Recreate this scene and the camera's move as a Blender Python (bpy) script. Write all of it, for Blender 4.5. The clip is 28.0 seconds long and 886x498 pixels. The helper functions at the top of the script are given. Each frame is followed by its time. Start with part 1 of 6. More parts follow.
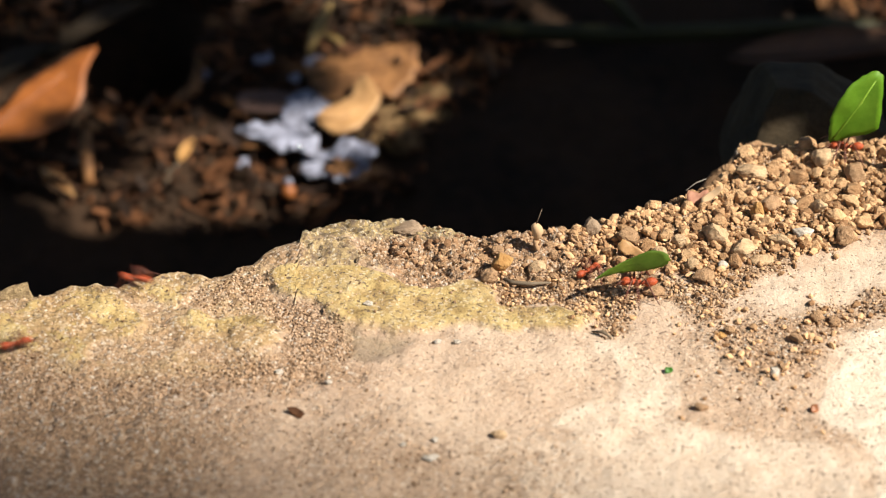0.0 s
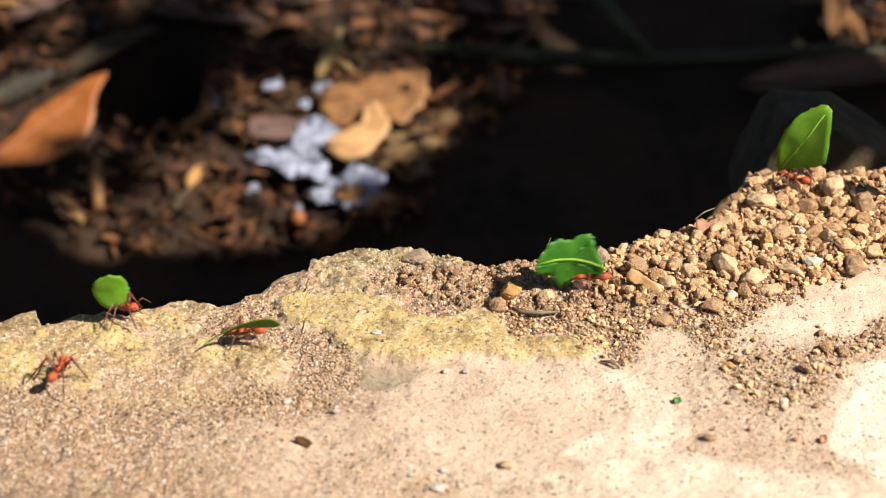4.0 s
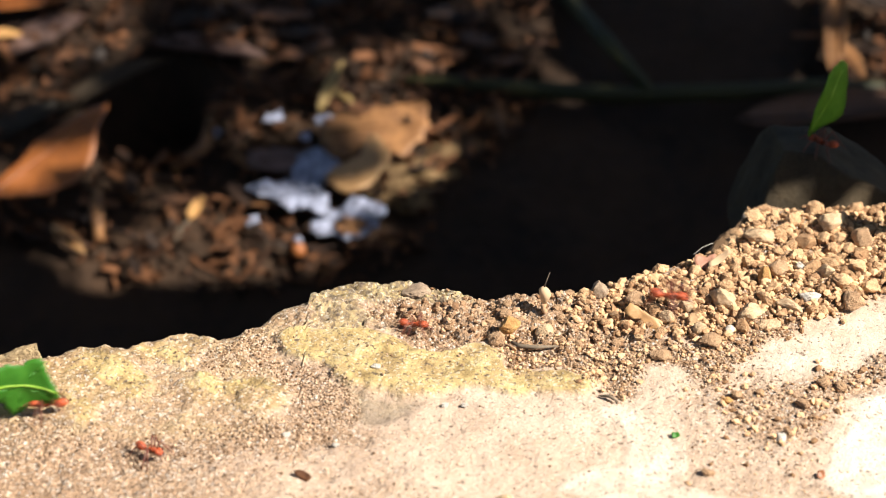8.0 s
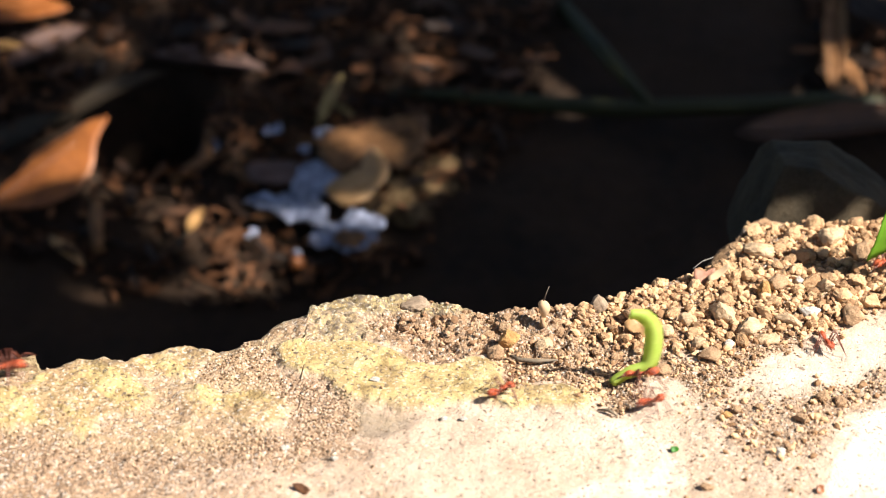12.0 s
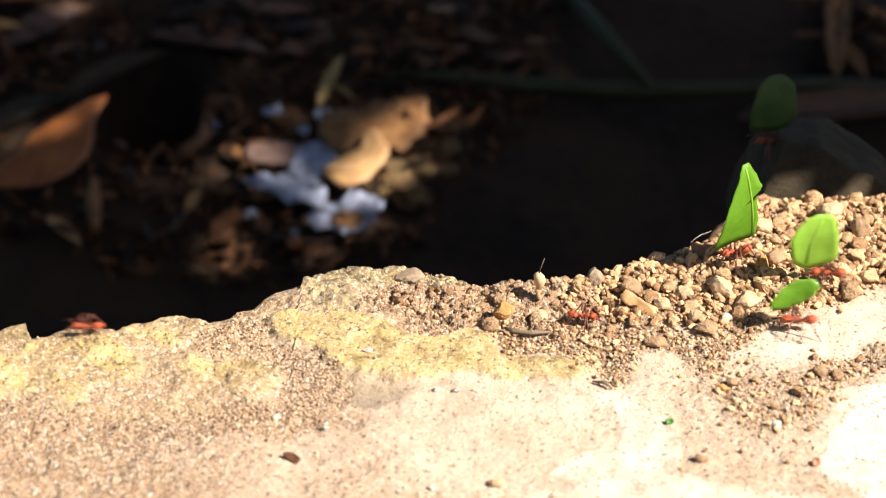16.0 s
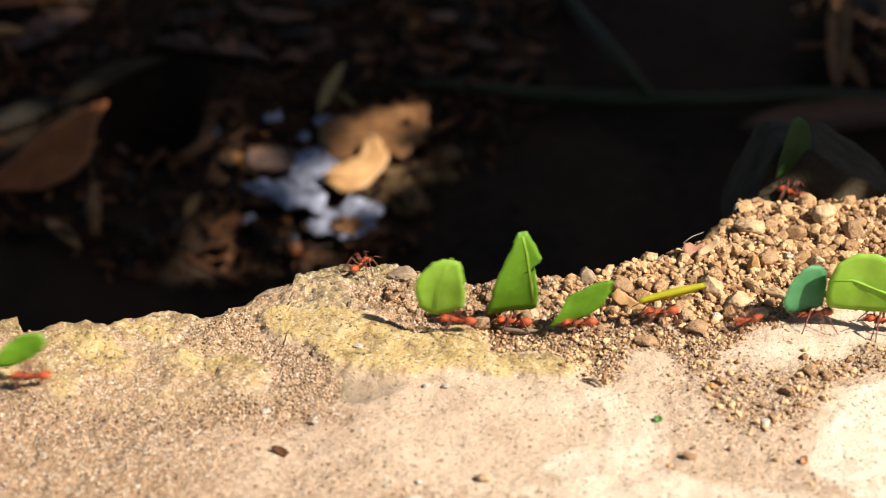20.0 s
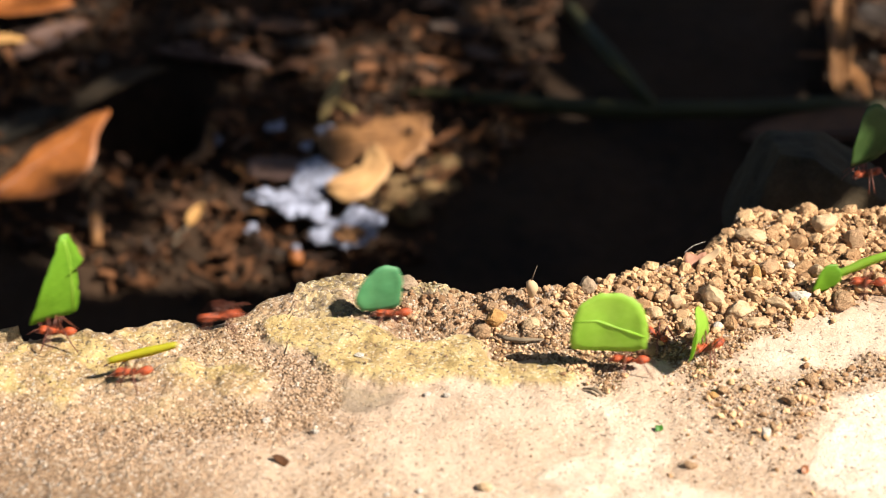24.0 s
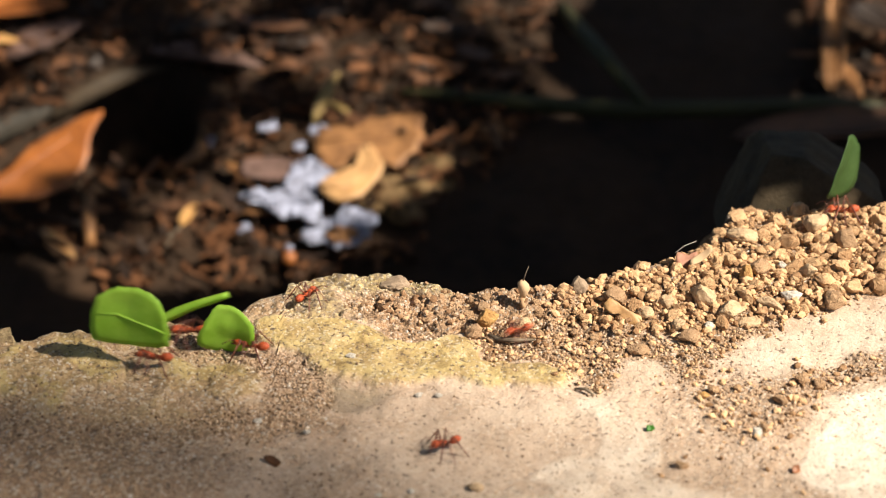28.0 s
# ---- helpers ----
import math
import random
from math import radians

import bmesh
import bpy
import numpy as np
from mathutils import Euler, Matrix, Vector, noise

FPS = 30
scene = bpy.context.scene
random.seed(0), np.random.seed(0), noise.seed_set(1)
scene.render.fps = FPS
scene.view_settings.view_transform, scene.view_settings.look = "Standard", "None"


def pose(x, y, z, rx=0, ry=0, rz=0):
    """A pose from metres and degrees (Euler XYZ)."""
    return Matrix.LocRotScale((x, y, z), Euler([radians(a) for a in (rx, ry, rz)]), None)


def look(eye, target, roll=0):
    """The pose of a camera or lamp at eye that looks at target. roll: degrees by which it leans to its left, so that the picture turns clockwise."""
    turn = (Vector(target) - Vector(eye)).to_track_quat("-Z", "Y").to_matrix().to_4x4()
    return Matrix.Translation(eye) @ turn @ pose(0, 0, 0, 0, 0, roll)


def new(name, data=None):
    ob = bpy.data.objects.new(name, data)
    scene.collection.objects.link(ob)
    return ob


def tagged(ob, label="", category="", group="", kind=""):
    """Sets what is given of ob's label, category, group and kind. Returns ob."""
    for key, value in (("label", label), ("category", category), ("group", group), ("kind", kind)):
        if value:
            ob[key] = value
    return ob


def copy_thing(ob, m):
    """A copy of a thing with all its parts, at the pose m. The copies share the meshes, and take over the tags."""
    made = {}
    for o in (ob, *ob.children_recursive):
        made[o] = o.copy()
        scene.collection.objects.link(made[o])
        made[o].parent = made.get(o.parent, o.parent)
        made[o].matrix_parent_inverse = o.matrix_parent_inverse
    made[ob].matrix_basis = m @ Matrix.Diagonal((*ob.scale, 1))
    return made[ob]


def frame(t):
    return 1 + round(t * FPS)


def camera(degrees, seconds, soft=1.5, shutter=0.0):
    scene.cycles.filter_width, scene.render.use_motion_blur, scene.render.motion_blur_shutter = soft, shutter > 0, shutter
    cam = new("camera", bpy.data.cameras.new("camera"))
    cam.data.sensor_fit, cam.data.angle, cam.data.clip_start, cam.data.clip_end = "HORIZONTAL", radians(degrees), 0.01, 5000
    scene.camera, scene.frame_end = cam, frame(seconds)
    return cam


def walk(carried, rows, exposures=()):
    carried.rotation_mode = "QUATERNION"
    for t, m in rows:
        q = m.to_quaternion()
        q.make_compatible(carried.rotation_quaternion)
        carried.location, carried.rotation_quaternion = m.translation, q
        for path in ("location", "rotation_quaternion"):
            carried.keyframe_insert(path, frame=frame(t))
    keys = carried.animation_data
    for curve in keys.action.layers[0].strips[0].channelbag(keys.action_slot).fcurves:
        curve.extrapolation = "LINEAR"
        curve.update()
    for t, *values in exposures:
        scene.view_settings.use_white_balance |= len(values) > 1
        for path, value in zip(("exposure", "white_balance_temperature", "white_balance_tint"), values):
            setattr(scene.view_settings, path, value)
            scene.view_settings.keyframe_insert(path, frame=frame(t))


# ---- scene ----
cam = camera(22.0, 28.0, soft=1.1, shutter=0.9)
PATH = [
    (0.0, (-0.00067, -0.51236, 0.31244), (0.00172, -0.00869, -0.01362), 0.150),
    (0.5, (-0.00044, -0.51204, 0.31280), (0.00116, -0.00800, -0.01269), 0.001),
    (1.0, (-0.00041, -0.51200, 0.31282), (0.00071, -0.00746, -0.01188), -0.009),
    (1.5, (-0.00043, -0.51194, 0.31254), (0.00040, -0.00686, -0.01133), 0.002),
    (2.0, (-0.00024, -0.51153, 0.31241), (0.00009, -0.00612, -0.01095), -0.028),
    (2.5, (-0.00032, -0.51144, 0.31270), (-0.00016, -0.00575, -0.01021), 0.003),
    (3.0, (-0.00026, -0.51138, 0.31325), (-0.00038, -0.00545, -0.00929), 0.043),
    (3.5, (-0.00013, -0.51113, 0.31356), (-0.00051, -0.00486, -0.00845), 0.049),
    (5.5, (0.00011, -0.51058, 0.31366), (-0.00057, -0.00180, -0.00438), 0.170),
    (6.0, (-0.00002, -0.51088, 0.31399), (-0.00055, -0.00141, -0.00293), 0.209),
    (6.5, (0.00006, -0.51094, 0.31436), (-0.00055, -0.00089, -0.00164), 0.231),
    (7.0, (0.00036, -0.51108, 0.31497), (-0.00052, -0.00066, -0.00042), 0.218),
    (7.5, (0.00028, -0.51165, 0.31552), (-0.00052, -0.00095, 0.00057), 0.239),
    (8.0, (0.00015, -0.51221, 0.31588), (-0.00047, -0.00136, 0.00118), 0.263),
    (8.5, (0.00012, -0.51246, 0.31601), (-0.00044, -0.00145, 0.00158), 0.282),
    (9.0, (0.00013, -0.51251, 0.31626), (-0.00040, -0.00138, 0.00202), 0.281),
    (9.5, (-0.00005, -0.51250, 0.31626), (-0.00040, -0.00112, 0.00244), 0.340),
    (10.0, (-0.00021, -0.51246, 0.31600), (-0.00043, -0.00073, 0.00274), 0.407),
    (10.5, (-0.00010, -0.51248, 0.31589), (-0.00038, -0.00045, 0.00311), 0.398),
    (11.0, (-0.00003, -0.51260, 0.31619), (-0.00033, -0.00044, 0.00364), 0.431),
    (11.5, (-0.00004, -0.51222, 0.31610), (-0.00035, 0.00012, 0.00384), 0.484),
    (12.0, (-0.00012, -0.51181, 0.31574), (-0.00034, 0.00081, 0.00393), 0.485),
    (12.5, (-0.00024, -0.51158, 0.31569), (-0.00035, 0.00123, 0.00420), 0.500),
    (14.5, (-0.00048, -0.50908, 0.31398), (-0.00044, 0.00412, 0.00313), 0.560),
    (15.0, (0.00002, -0.50927, 0.31167), (-0.00009, 0.00385, 0.00069), 0.627),
    (15.5, (0.00104, -0.50999, 0.30914), (0.00036, 0.00295, -0.00215), 0.705),
    (16.0, (0.00306, -0.51157, 0.30662), (0.00094, 0.00131, -0.00476), 0.748),
    (16.5, (0.00552, -0.51320, 0.30430), (0.00149, -0.00040, -0.00718), 0.786),
    (17.0, (0.00706, -0.51458, 0.30221), (0.00205, -0.00195, -0.00954), 0.877),
    (17.5, (0.00742, -0.51560, 0.30078), (0.00258, -0.00318, -0.01132), 0.954),
    (18.0, (0.00775, -0.51576, 0.30038), (0.00285, -0.00313, -0.01136), 0.986),
    (18.5, (0.00803, -0.51576, 0.30019), (0.00290, -0.00196, -0.00963), 0.982),
    (19.0, (0.00815, -0.51568, 0.30040), (0.00286, -0.00070, -0.00744), 1.009),
    (19.5, (0.00834, -0.51573, 0.30115), (0.00282, -0.00007, -0.00555), 0.998),
    (20.0, (0.00822, -0.51573, 0.30170), (0.00281, 0.00032, -0.00434), 1.021),
    (20.5, (0.00810, -0.51587, 0.30195), (0.00277, 0.00060, -0.00339), 1.073),
    (21.0, (0.00831, -0.51583, 0.30180), (0.00272, 0.00105, -0.00285), 1.051),
    (21.5, (0.00840, -0.51552, 0.30144), (0.00259, 0.00167, -0.00266), 1.032),
    (23.5, (0.00847, -0.51587, 0.30141), (0.00244, 0.00156, -0.00230), 1.027),
    (24.0, (0.00879, -0.51580, 0.30150), (0.00245, 0.00157, -0.00228), 0.995),
    (24.5, (0.00933, -0.51541, 0.30158), (0.00250, 0.00185, -0.00240), 0.897),
    (25.0, (0.00967, -0.51521, 0.30164), (0.00251, 0.00197, -0.00246), 0.845),
    (25.5, (0.00978, -0.51531, 0.30173), (0.00253, 0.00186, -0.00239), 0.824),
    (26.0, (0.00970, -0.51577, 0.30212), (0.00263, 0.00135, -0.00208), 0.844),
    (26.5, (0.00961, -0.51614, 0.30251), (0.00291, 0.00092, -0.00180), 0.880),
    (27.0, (0.00955, -0.51626, 0.30259), (0.00341, 0.00081, -0.00170), 0.911),
    (27.5, (0.00971, -0.51609, 0.30239), (0.00401, 0.00103, -0.00182), 0.935),
    (28.0, (0.00989, -0.51594, 0.30209), (0.00462, 0.00128, -0.00197), 0.953),
]
EXPOSURES = [(0.0, 0.82, 6450, 10), (3.0, 0.94, 6300, 10), (6.0, 0.98, 6250, 10), (8.0, 1.18, 6100, 10), (12.0, 1.34, 6000, 10), (15.0, 1.36, 5950, 10), (16.0, 1.3, 6200, 10), (17.0, 0.9, 6450, 10), (21.0, 0.95, 6450, 10), (24.0, 1.08, 6400, 10), (25.0, 0.7, 6500, 10), (26.0, 1.0, 6400, 10), (27.0, 1.22, 6250, 10), (28.0, 1.02, 6600, 10)]
SKY_STRENGTH, SUN_STRENGTH = 0.05, 5.0
walk(cam, [(t, look(eye, target, roll)) for t, eye, target, roll in PATH], EXPOSURES)
cam.data.dof.use_dof = True
cam.data.dof.focus_distance, cam.data.dof.aperture_fstop = 0.572, 13.5

# ---- light: a clear sky and a sun from the right, half way up ----
SUN = Vector((0.654, -0.233, 0.719))
world = bpy.data.worlds.new("sky")
scene.world = world
world.use_nodes = True
wn, wl = world.node_tree.nodes, world.node_tree.links
sky = wn.new("ShaderNodeTexSky")
sky.sky_type, sky.sun_disc = "NISHITA", False
sky.sun_elevation, sky.sun_rotation = radians(46), radians(109.6)
wn["Background"].inputs["Strength"].default_value = SKY_STRENGTH
wl.new(sky.outputs[0], wn["Background"].inputs["Color"])
sun = new("sun", bpy.data.lights.new("sun", "SUN"))
sun.data.energy, sun.data.angle, sun.data.color = SUN_STRENGTH, radians(0.53), (1.0, 0.93, 0.80)
sun.matrix_world = look(SUN * 3, (0, 0, 0))


# ---- noise ----
def lattice(ix, iy, seed):
    v = np.sin(ix * 127.1 + iy * 311.7 + seed * 74.7) * 43758.5453
    return v - np.floor(v)


def grain(x, y, size, seed=0):
    """Smooth noise from -1 to 1 with lumps of that size."""
    u, v = np.asarray(x, float) / size, np.asarray(y, float) / size
    iu, iv = np.floor(u), np.floor(v)
    fu, fv = u - iu, v - iv
    fu, fv = fu * fu * (3 - 2 * fu), fv * fv * (3 - 2 * fv)
    a = lattice(iu, iv, seed) * (1 - fu) + lattice(iu + 1, iv, seed) * fu
    b = lattice(iu, iv + 1, seed) * (1 - fu) + lattice(iu + 1, iv + 1, seed) * fu
    return 2 * (a * (1 - fv) + b * fv) - 1


def rough(x, y, size, seed=0, octaves=4):
    return sum(grain(x, y, size / 2.03**n, seed + 11 * n) / 1.9**n for n in range(octaves)) / 1.8


def facets(x, y, size, seed=0):
    """Heights from about -1 to 1 of broken, tilted facets of that size."""
    u, v = np.asarray(x, float) / size, np.asarray(y, float) / size
    iu, iv = np.floor(u), np.floor(v)
    near, best = np.full(u.shape, 1e9), np.zeros(u.shape)
    for a in (-1, 0, 1):
        for b in (-1, 0, 1):
            cu, cv = iu + a, iv + b
            du, dv = u - cu - lattice(cu, cv, seed), v - cv - lattice(cu, cv, seed + 1)
            far = du * du + dv * dv
            high = 2 * lattice(cu, cv, seed + 2) - 1 + 1.2 * (du * (lattice(cu, cv, seed + 3) - 0.5) + dv * (lattice(cu, cv, seed + 4) - 0.5))
            best, near = np.where(far < near, high, best), np.minimum(far, near)
    return best


def smooth(a, b, v):
    k = np.clip((v - a) / (b - a), 0, 1)
    return k * k * (3 - 2 * k)


def inside(x, y, corners, soft, wobble=0.0, seed=0):
    """1 inside a polygon given in millimetres, 0 outside, with a soft and ragged rim."""
    x, y = np.asarray(x, float) * 1000, np.asarray(y, float) * 1000
    odd, near = np.zeros(x.shape, bool), np.full(x.shape, 1e9)
    for (ax, ay), (bx, by) in zip(corners, corners[1:] + corners[:1]):
        cross = (ay > y) != (by > y)
        odd ^= cross & (x < (bx - ax) * (y - ay) / ((by - ay) or 1e-9) + ax)
        k = np.clip(((x - ax) * (bx - ax) + (y - ay) * (by - ay)) / ((bx - ax) ** 2 + (by - ay) ** 2), 0, 1)
        near = np.minimum(near, np.hypot(x - ax - k * (bx - ax), y - ay - k * (by - ay)))
    far = np.where(odd, near, -near)
    if wobble:
        far = far + wobble * rough(x, y, 9.0, seed, 4)
    return smooth(-soft, soft, far)


# ---- the lie of the ledge and of the ground behind it ----
EDGE_X = [-0.6, -0.112, -0.100, -0.097, -0.088, -0.083, -0.081, -0.077, -0.073, -0.064, -0.0585, -0.051, -0.0495, -0.0458, -0.0433, -0.0406, -0.0346, -0.0341, -0.0266, -0.0167, -0.0098, -0.0043, 0.0046, 0.0164, 0.032, 0.037, 0.047, 0.063, 0.075, 0.079, 0.084, 0.091, 0.100, 0.118, 0.6]
EDGE_Y = [-0.058, -0.053, -0.0505, -0.050, -0.0476, -0.0465, -0.0481, -0.0461, -0.0430, -0.0417, -0.0424, -0.0403, -0.0379, -0.0360, -0.0312, -0.0284, -0.0263, -0.0225, -0.0181, -0.0167, -0.0160, -0.0182, -0.0218, -0.0233, -0.0237, -0.0220, -0.0140, -0.007, 0.003, 0.012, 0.034, 0.050, 0.057, 0.061, 0.064]
# yellow crust in islands, and the large plate of it with its tail
CRUSTS = [
    [(-150, -64), (-103, -60), (-97, -52), (-87, -48), (-80, -49), (-77, -55), (-72, -59), (-72, -65), (-74, -71), (-80, -74), (-83, -79), (-90, -80), (-95, -75), (-150, -78)],
    [(-78, -51), (-74, -46), (-66, -43), (-60, -43), (-58, -46), (-64, -52), (-70, -57), (-76, -57)],
    [(-64, -61), (-58, -57), (-51, -59), (-44, -58), (-38, -61), (-36, -66), (-37, -74), (-46, -75), (-53, -74), (-61, -74), (-63, -67)],
]
YELLOW = [(-44, -42), (-40, -41), (-32, -39), (-21, -38), (-13, -41), (-7, -46), (-3, -48), (6, -45), (13, -47), (16, -55), (29, -56), (37, -61), (33, -65), (15, -65), (5, -65), (-3, -67), (-10, -69), (-14, -66), (-19, -66), (-24, -61), (-30, -54), (-39, -50)]
CAP = [(-34.6, -26), (-34.2, -21), (-26, -15), (-8, -12), (8, -16), (8, -26), (-11, -24), (-23, -26)]
RUBBLE = [(-46, -34), (-42, -27), (-35, -24), (-23, -26), (-14, -29), (-12, -39), (-21, -38), (-32, -39), (-40, -40)]
HOLLOW = [(-17, -32), (-20, -25), (-10, -21), (2, -20), (14, -22), (14, -40), (5, -45), (-3, -47), (-7, -45), (-11, -40)]
GULLY = [(-60, -54), (-50, -38), (-44, -42), (-41, -50), (-31, -55), (-24, -62), (-20, -74), (-22, -80), (-36, -87), (-50, -87), (-58, -80), (-37, -76), (-35, -66), (-44, -57), (-54, -56)]
# dark shadow line along the plate's lower crack, put into the colour
CRACK_SHADE = [(-25, -61), (-19, -65), (-13, -68), (-5, -69), (-9, -73), (-13, -78), (-18, -80), (-20, -73)]
SAND = [(12, -38), (24, -41), (39, -38), (48, -43), (62, -46), (72, -40), (90, -33), (84, -41), (71, -53), (66, -60), (57, -53), (49, -53), (46, -65), (40, -69), (38, -60), (29, -55), (16, -56), (13, -48)]
CRUMBS = [(65, -71), (70, -65), (76, -60), (89, -62), (93, -55), (108, -50), (140, -44), (140, -52), (107, -60), (96, -68), (92, -75), (86, -83), (78, -87), (68, -79)]
STREAK = [(58, -53), (71, -55), (89, -62), (108, -50), (140, -44), (140, -54), (106, -62), (96, -69), (91, -78), (87, -88), (86, -97), (96, -112), (80, -108), (66, -106), (54, -100), (57, -95), (56, -85), (53, -69)]
DIRT = [(-220, -78), (-95, -77), (-84, -82), (-62, -76), (-37, -76), (-21, -81), (-28, -90), (-60, -96), (-110, -94), (-220, -96)]
DIRT_2 = [(-30, -104), (-18, -100), (-6, -106), (6, -112), (20, -107), (34, -109), (30, -140), (-40, -140)]
CREAM = [(106, -63), (96, -70), (91, -80), (87, -89), (86, -97), (96, -113), (96, -150), (260, -150), (260, -50), (140, -55)]
CREAM_2 = [(41, -72), (49, -79), (53, -86), (55, -95), (54, -101), (66, -107), (82, -110), (96, -116), (96, -150), (22, -150), (14, -116), (26, -108), (34, -96), (46, -88)]
CREAM_3 = [(73, -55), (86, -41), (99, -34), (113, -25), (150, -18), (150, -44), (108, -49), (89, -60)]
HEAP = [(37, -22), (47, -14), (63, -8), (75, 1), (78, 9), (84, 16), (108, 21), (150, 22), (150, -12), (113, -22), (99, -32), (87, -33), (72, -41), (66, -47), (58, -41), (48, -43), (39, -38), (31, -33)]
FRINGE = [(-12, -30), (-4, -25), (20, -24), (37, -23), (39, -31), (49, -38), (46, -46), (30, -46), (12, -41), (4, -38)]


def edge_y(x):
    return np.interp(x, EDGE_X, EDGE_Y) + 0.0012 * rough(x, 0 * x, 0.007, 5, 3)


def ledge_masks(x, y):
    d = edge_y(x) - y
    band = np.maximum.reduce([inside(x, y, c, 1.6, 4.5, 3 + k) for k, c in enumerate(CRUSTS)])
    plate = inside(x, y, YELLOW, 1.2, 3.0, 8)
    cap = inside(x, y, CAP, 0.5, 1.6, 12)
    edge = smooth(0.006, 0.002, d + 0.003 * rough(x, y, 0.008, 6)) * smooth(-0.04, -0.05, x)
    rim = np.maximum(inside(x, y, RUBBLE, 1.6, 3.0, 6) * (1 - cap), 0.8 * edge)
    ochre = 0.6 * smooth(-0.034, -0.046, x) * smooth(-0.090, -0.078, y)
    soil = np.maximum.reduce([inside(x, y, SAND, 2.0, 4, 1), 0.9 * inside(x, y, HOLLOW, 1.6, 3, 9), 0.75 * inside(x, y, GULLY, 2.5, 4, 10), 0.9 * inside(x, y, FRINGE, 2.0, 3, 16), 0.55 * smooth(-0.036, -0.046, x) * smooth(-0.10, -0.09, y) * (1 - 0.85 * band), 0.75 * inside(x, y, CRUMBS, 3, 6, 11), 0.30 * inside(x, y, STREAK, 2, 5, 2), 0.8 * inside(x, y, DIRT, 8, 12, 3), 0.38 * inside(x, y, DIRT_2, 6, 10, 13), 0.85 * smooth(-0.02, -0.07, x + 0.02 * rough(x, y, 0.03, 15)) * smooth(-0.075, -0.085, y), inside(x, y, HEAP, 3, 4, 4), smooth(0.068, 0.074, x) * smooth(-0.012, -0.002, y)])
    cream = np.maximum.reduce([0.8 * inside(x, y, CREAM, 2.0, 7, 5), 0.52 * inside(x, y, CREAM_2, 3.0, 8, 6), 0.4 * inside(x, y, CREAM_3, 4, 7, 7), 0.15 * smooth(-0.03, 0.02, x)])
    crack_shade = inside(x, y, CRACK_SHADE, 3.0, 5.0, 14)
    return dict(ochre=ochre, band=band, plate=plate, rim=rim, soil=soil * (1 - 0.8 * plate) * (1 - cap), cream=cream, cap=cap, crack_shade=crack_shade)


def ledge_z(x, y, sunk=True):
    """Height of the ledge's top; its far corner is sunk behind the gravel heap."""
    x, y = np.asarray(x, float), np.asarray(y, float)
    d = edge_y(x) - y
    m = ledge_masks(x, y)
    band, plate, rim, soil, cap = (m[k] for k in ("band", "plate", "rim", "soil", "cap"))
    z = 0.0009 * rough(x, y, 0.035, 21, 3) + 0.0004 * grain(x, y, 0.010, 9)
    z = z + 0.0013 * plate + 0.0010 * band + 0.00022 * np.maximum(inside(x, y, CREAM, 1.5, 7, 5), inside(x, y, CREAM_2, 1.5, 8, 6))
    inner = 0.2 + 0.8 * smooth(0.0, 0.008, d)
    crusty = inner * (0.75 * band + rim) + 0.5 * plate + 1.1 * cap
    z = z + crusty * (0.0007 * rough(x, y, 0.009, 31, 4) + 0.0005 * facets(x, y * 1.6, 0.006, 33) + 0.0006 * rim * facets(x * 0.6, y * 1.8, 0.0042, 39) + 0.00024 * facets(x, y * 1.4, 0.0026, 36) + 0.00014 * rough(x, y, 0.0018, 32, 2))
    z = z + rim * inner * (0.0006 * facets(x, y * 1.5, 0.0022, 44) + 0.0005 * rough(x, y, 0.0025, 48, 2))
    z = z + soil * (0.0006 * rough(x, y, 0.003, 41, 3) + 0.0003 * facets(x, y, 0.0016, 45)) + 0.00018 * rough(x, y, 0.0016, 51, 2) + 0.0004 * rough(x, y, 0.006, 52, 3)
    z = z - 0.0006 * soil * (1 - smooth(0.02, 0.05, x)) - 0.0014 * (1 - cap) * inside(x, y, HOLLOW, 2.5, 2, 9) - 0.0007 * m["crack_shade"] * smooth(-0.062, -0.066, y)
    loose = np.maximum(inside(x, y, HOLLOW, 2.0, 3, 9), inside(x, y, FRINGE, 2.0, 3, 16)) * (1 - plate) * (1 - cap)
    z = z + loose * (0.0009 * facets(x, y, 0.0034, 61) + 0.0006 * facets(x, y, 0.0019, 62) + 0.0005 * rough(x, y, 0.004, 63, 3))
    z = z + 0.0016 * loose * smooth(0.010, 0.001, d)
    z = z + 0.0022 * inside(x, y, HEAP, 9) * smooth(0.03, 0.09, x)
    z = z + 0.0008 * (1 - cap) * smooth(0.020, 0.004, d) * smooth(0.06, 0.03, x) + cap * (0.0010 + 0.0007 * facets(x * 0.5, y * 1.4, 0.0036, 46) + 0.0005 * rough(x, y, 0.003, 47, 3)) - 0.0010 * smooth(0.003, 0.0, d) ** 2
    if sunk:
        z = z - 0.030 * smooth(0.074, 0.080, x) * smooth(0.0215, 0.0245, y)
    return z


def plain_z(x, y):
    """Height of the ground behind the ledge without its lumps and its hollow."""
    return -0.139 + 0.30 * np.clip(np.asarray(y, float) - 0.225, -0.12, 0.33)


def litter_z(x, y):
    """Height of the ground behind the ledge."""
    x, y = np.asarray(x, float), np.asarray(y, float)
    z = plain_z(x, y) + 0.004 * rough(x, y, 0.05, 71, 3)
    hollow = np.exp(-(((x + 0.1185) / 0.023) ** 2 + ((y - 0.2965) / 0.0275) ** 2) ** 4)
    return z - 0.085 * hollow + 0.012 * np.tanh(np.hypot(x, y) * 0.3) * grain(x, y, 0.6, 72)


# ---- building helpers ----
MM = 0.001


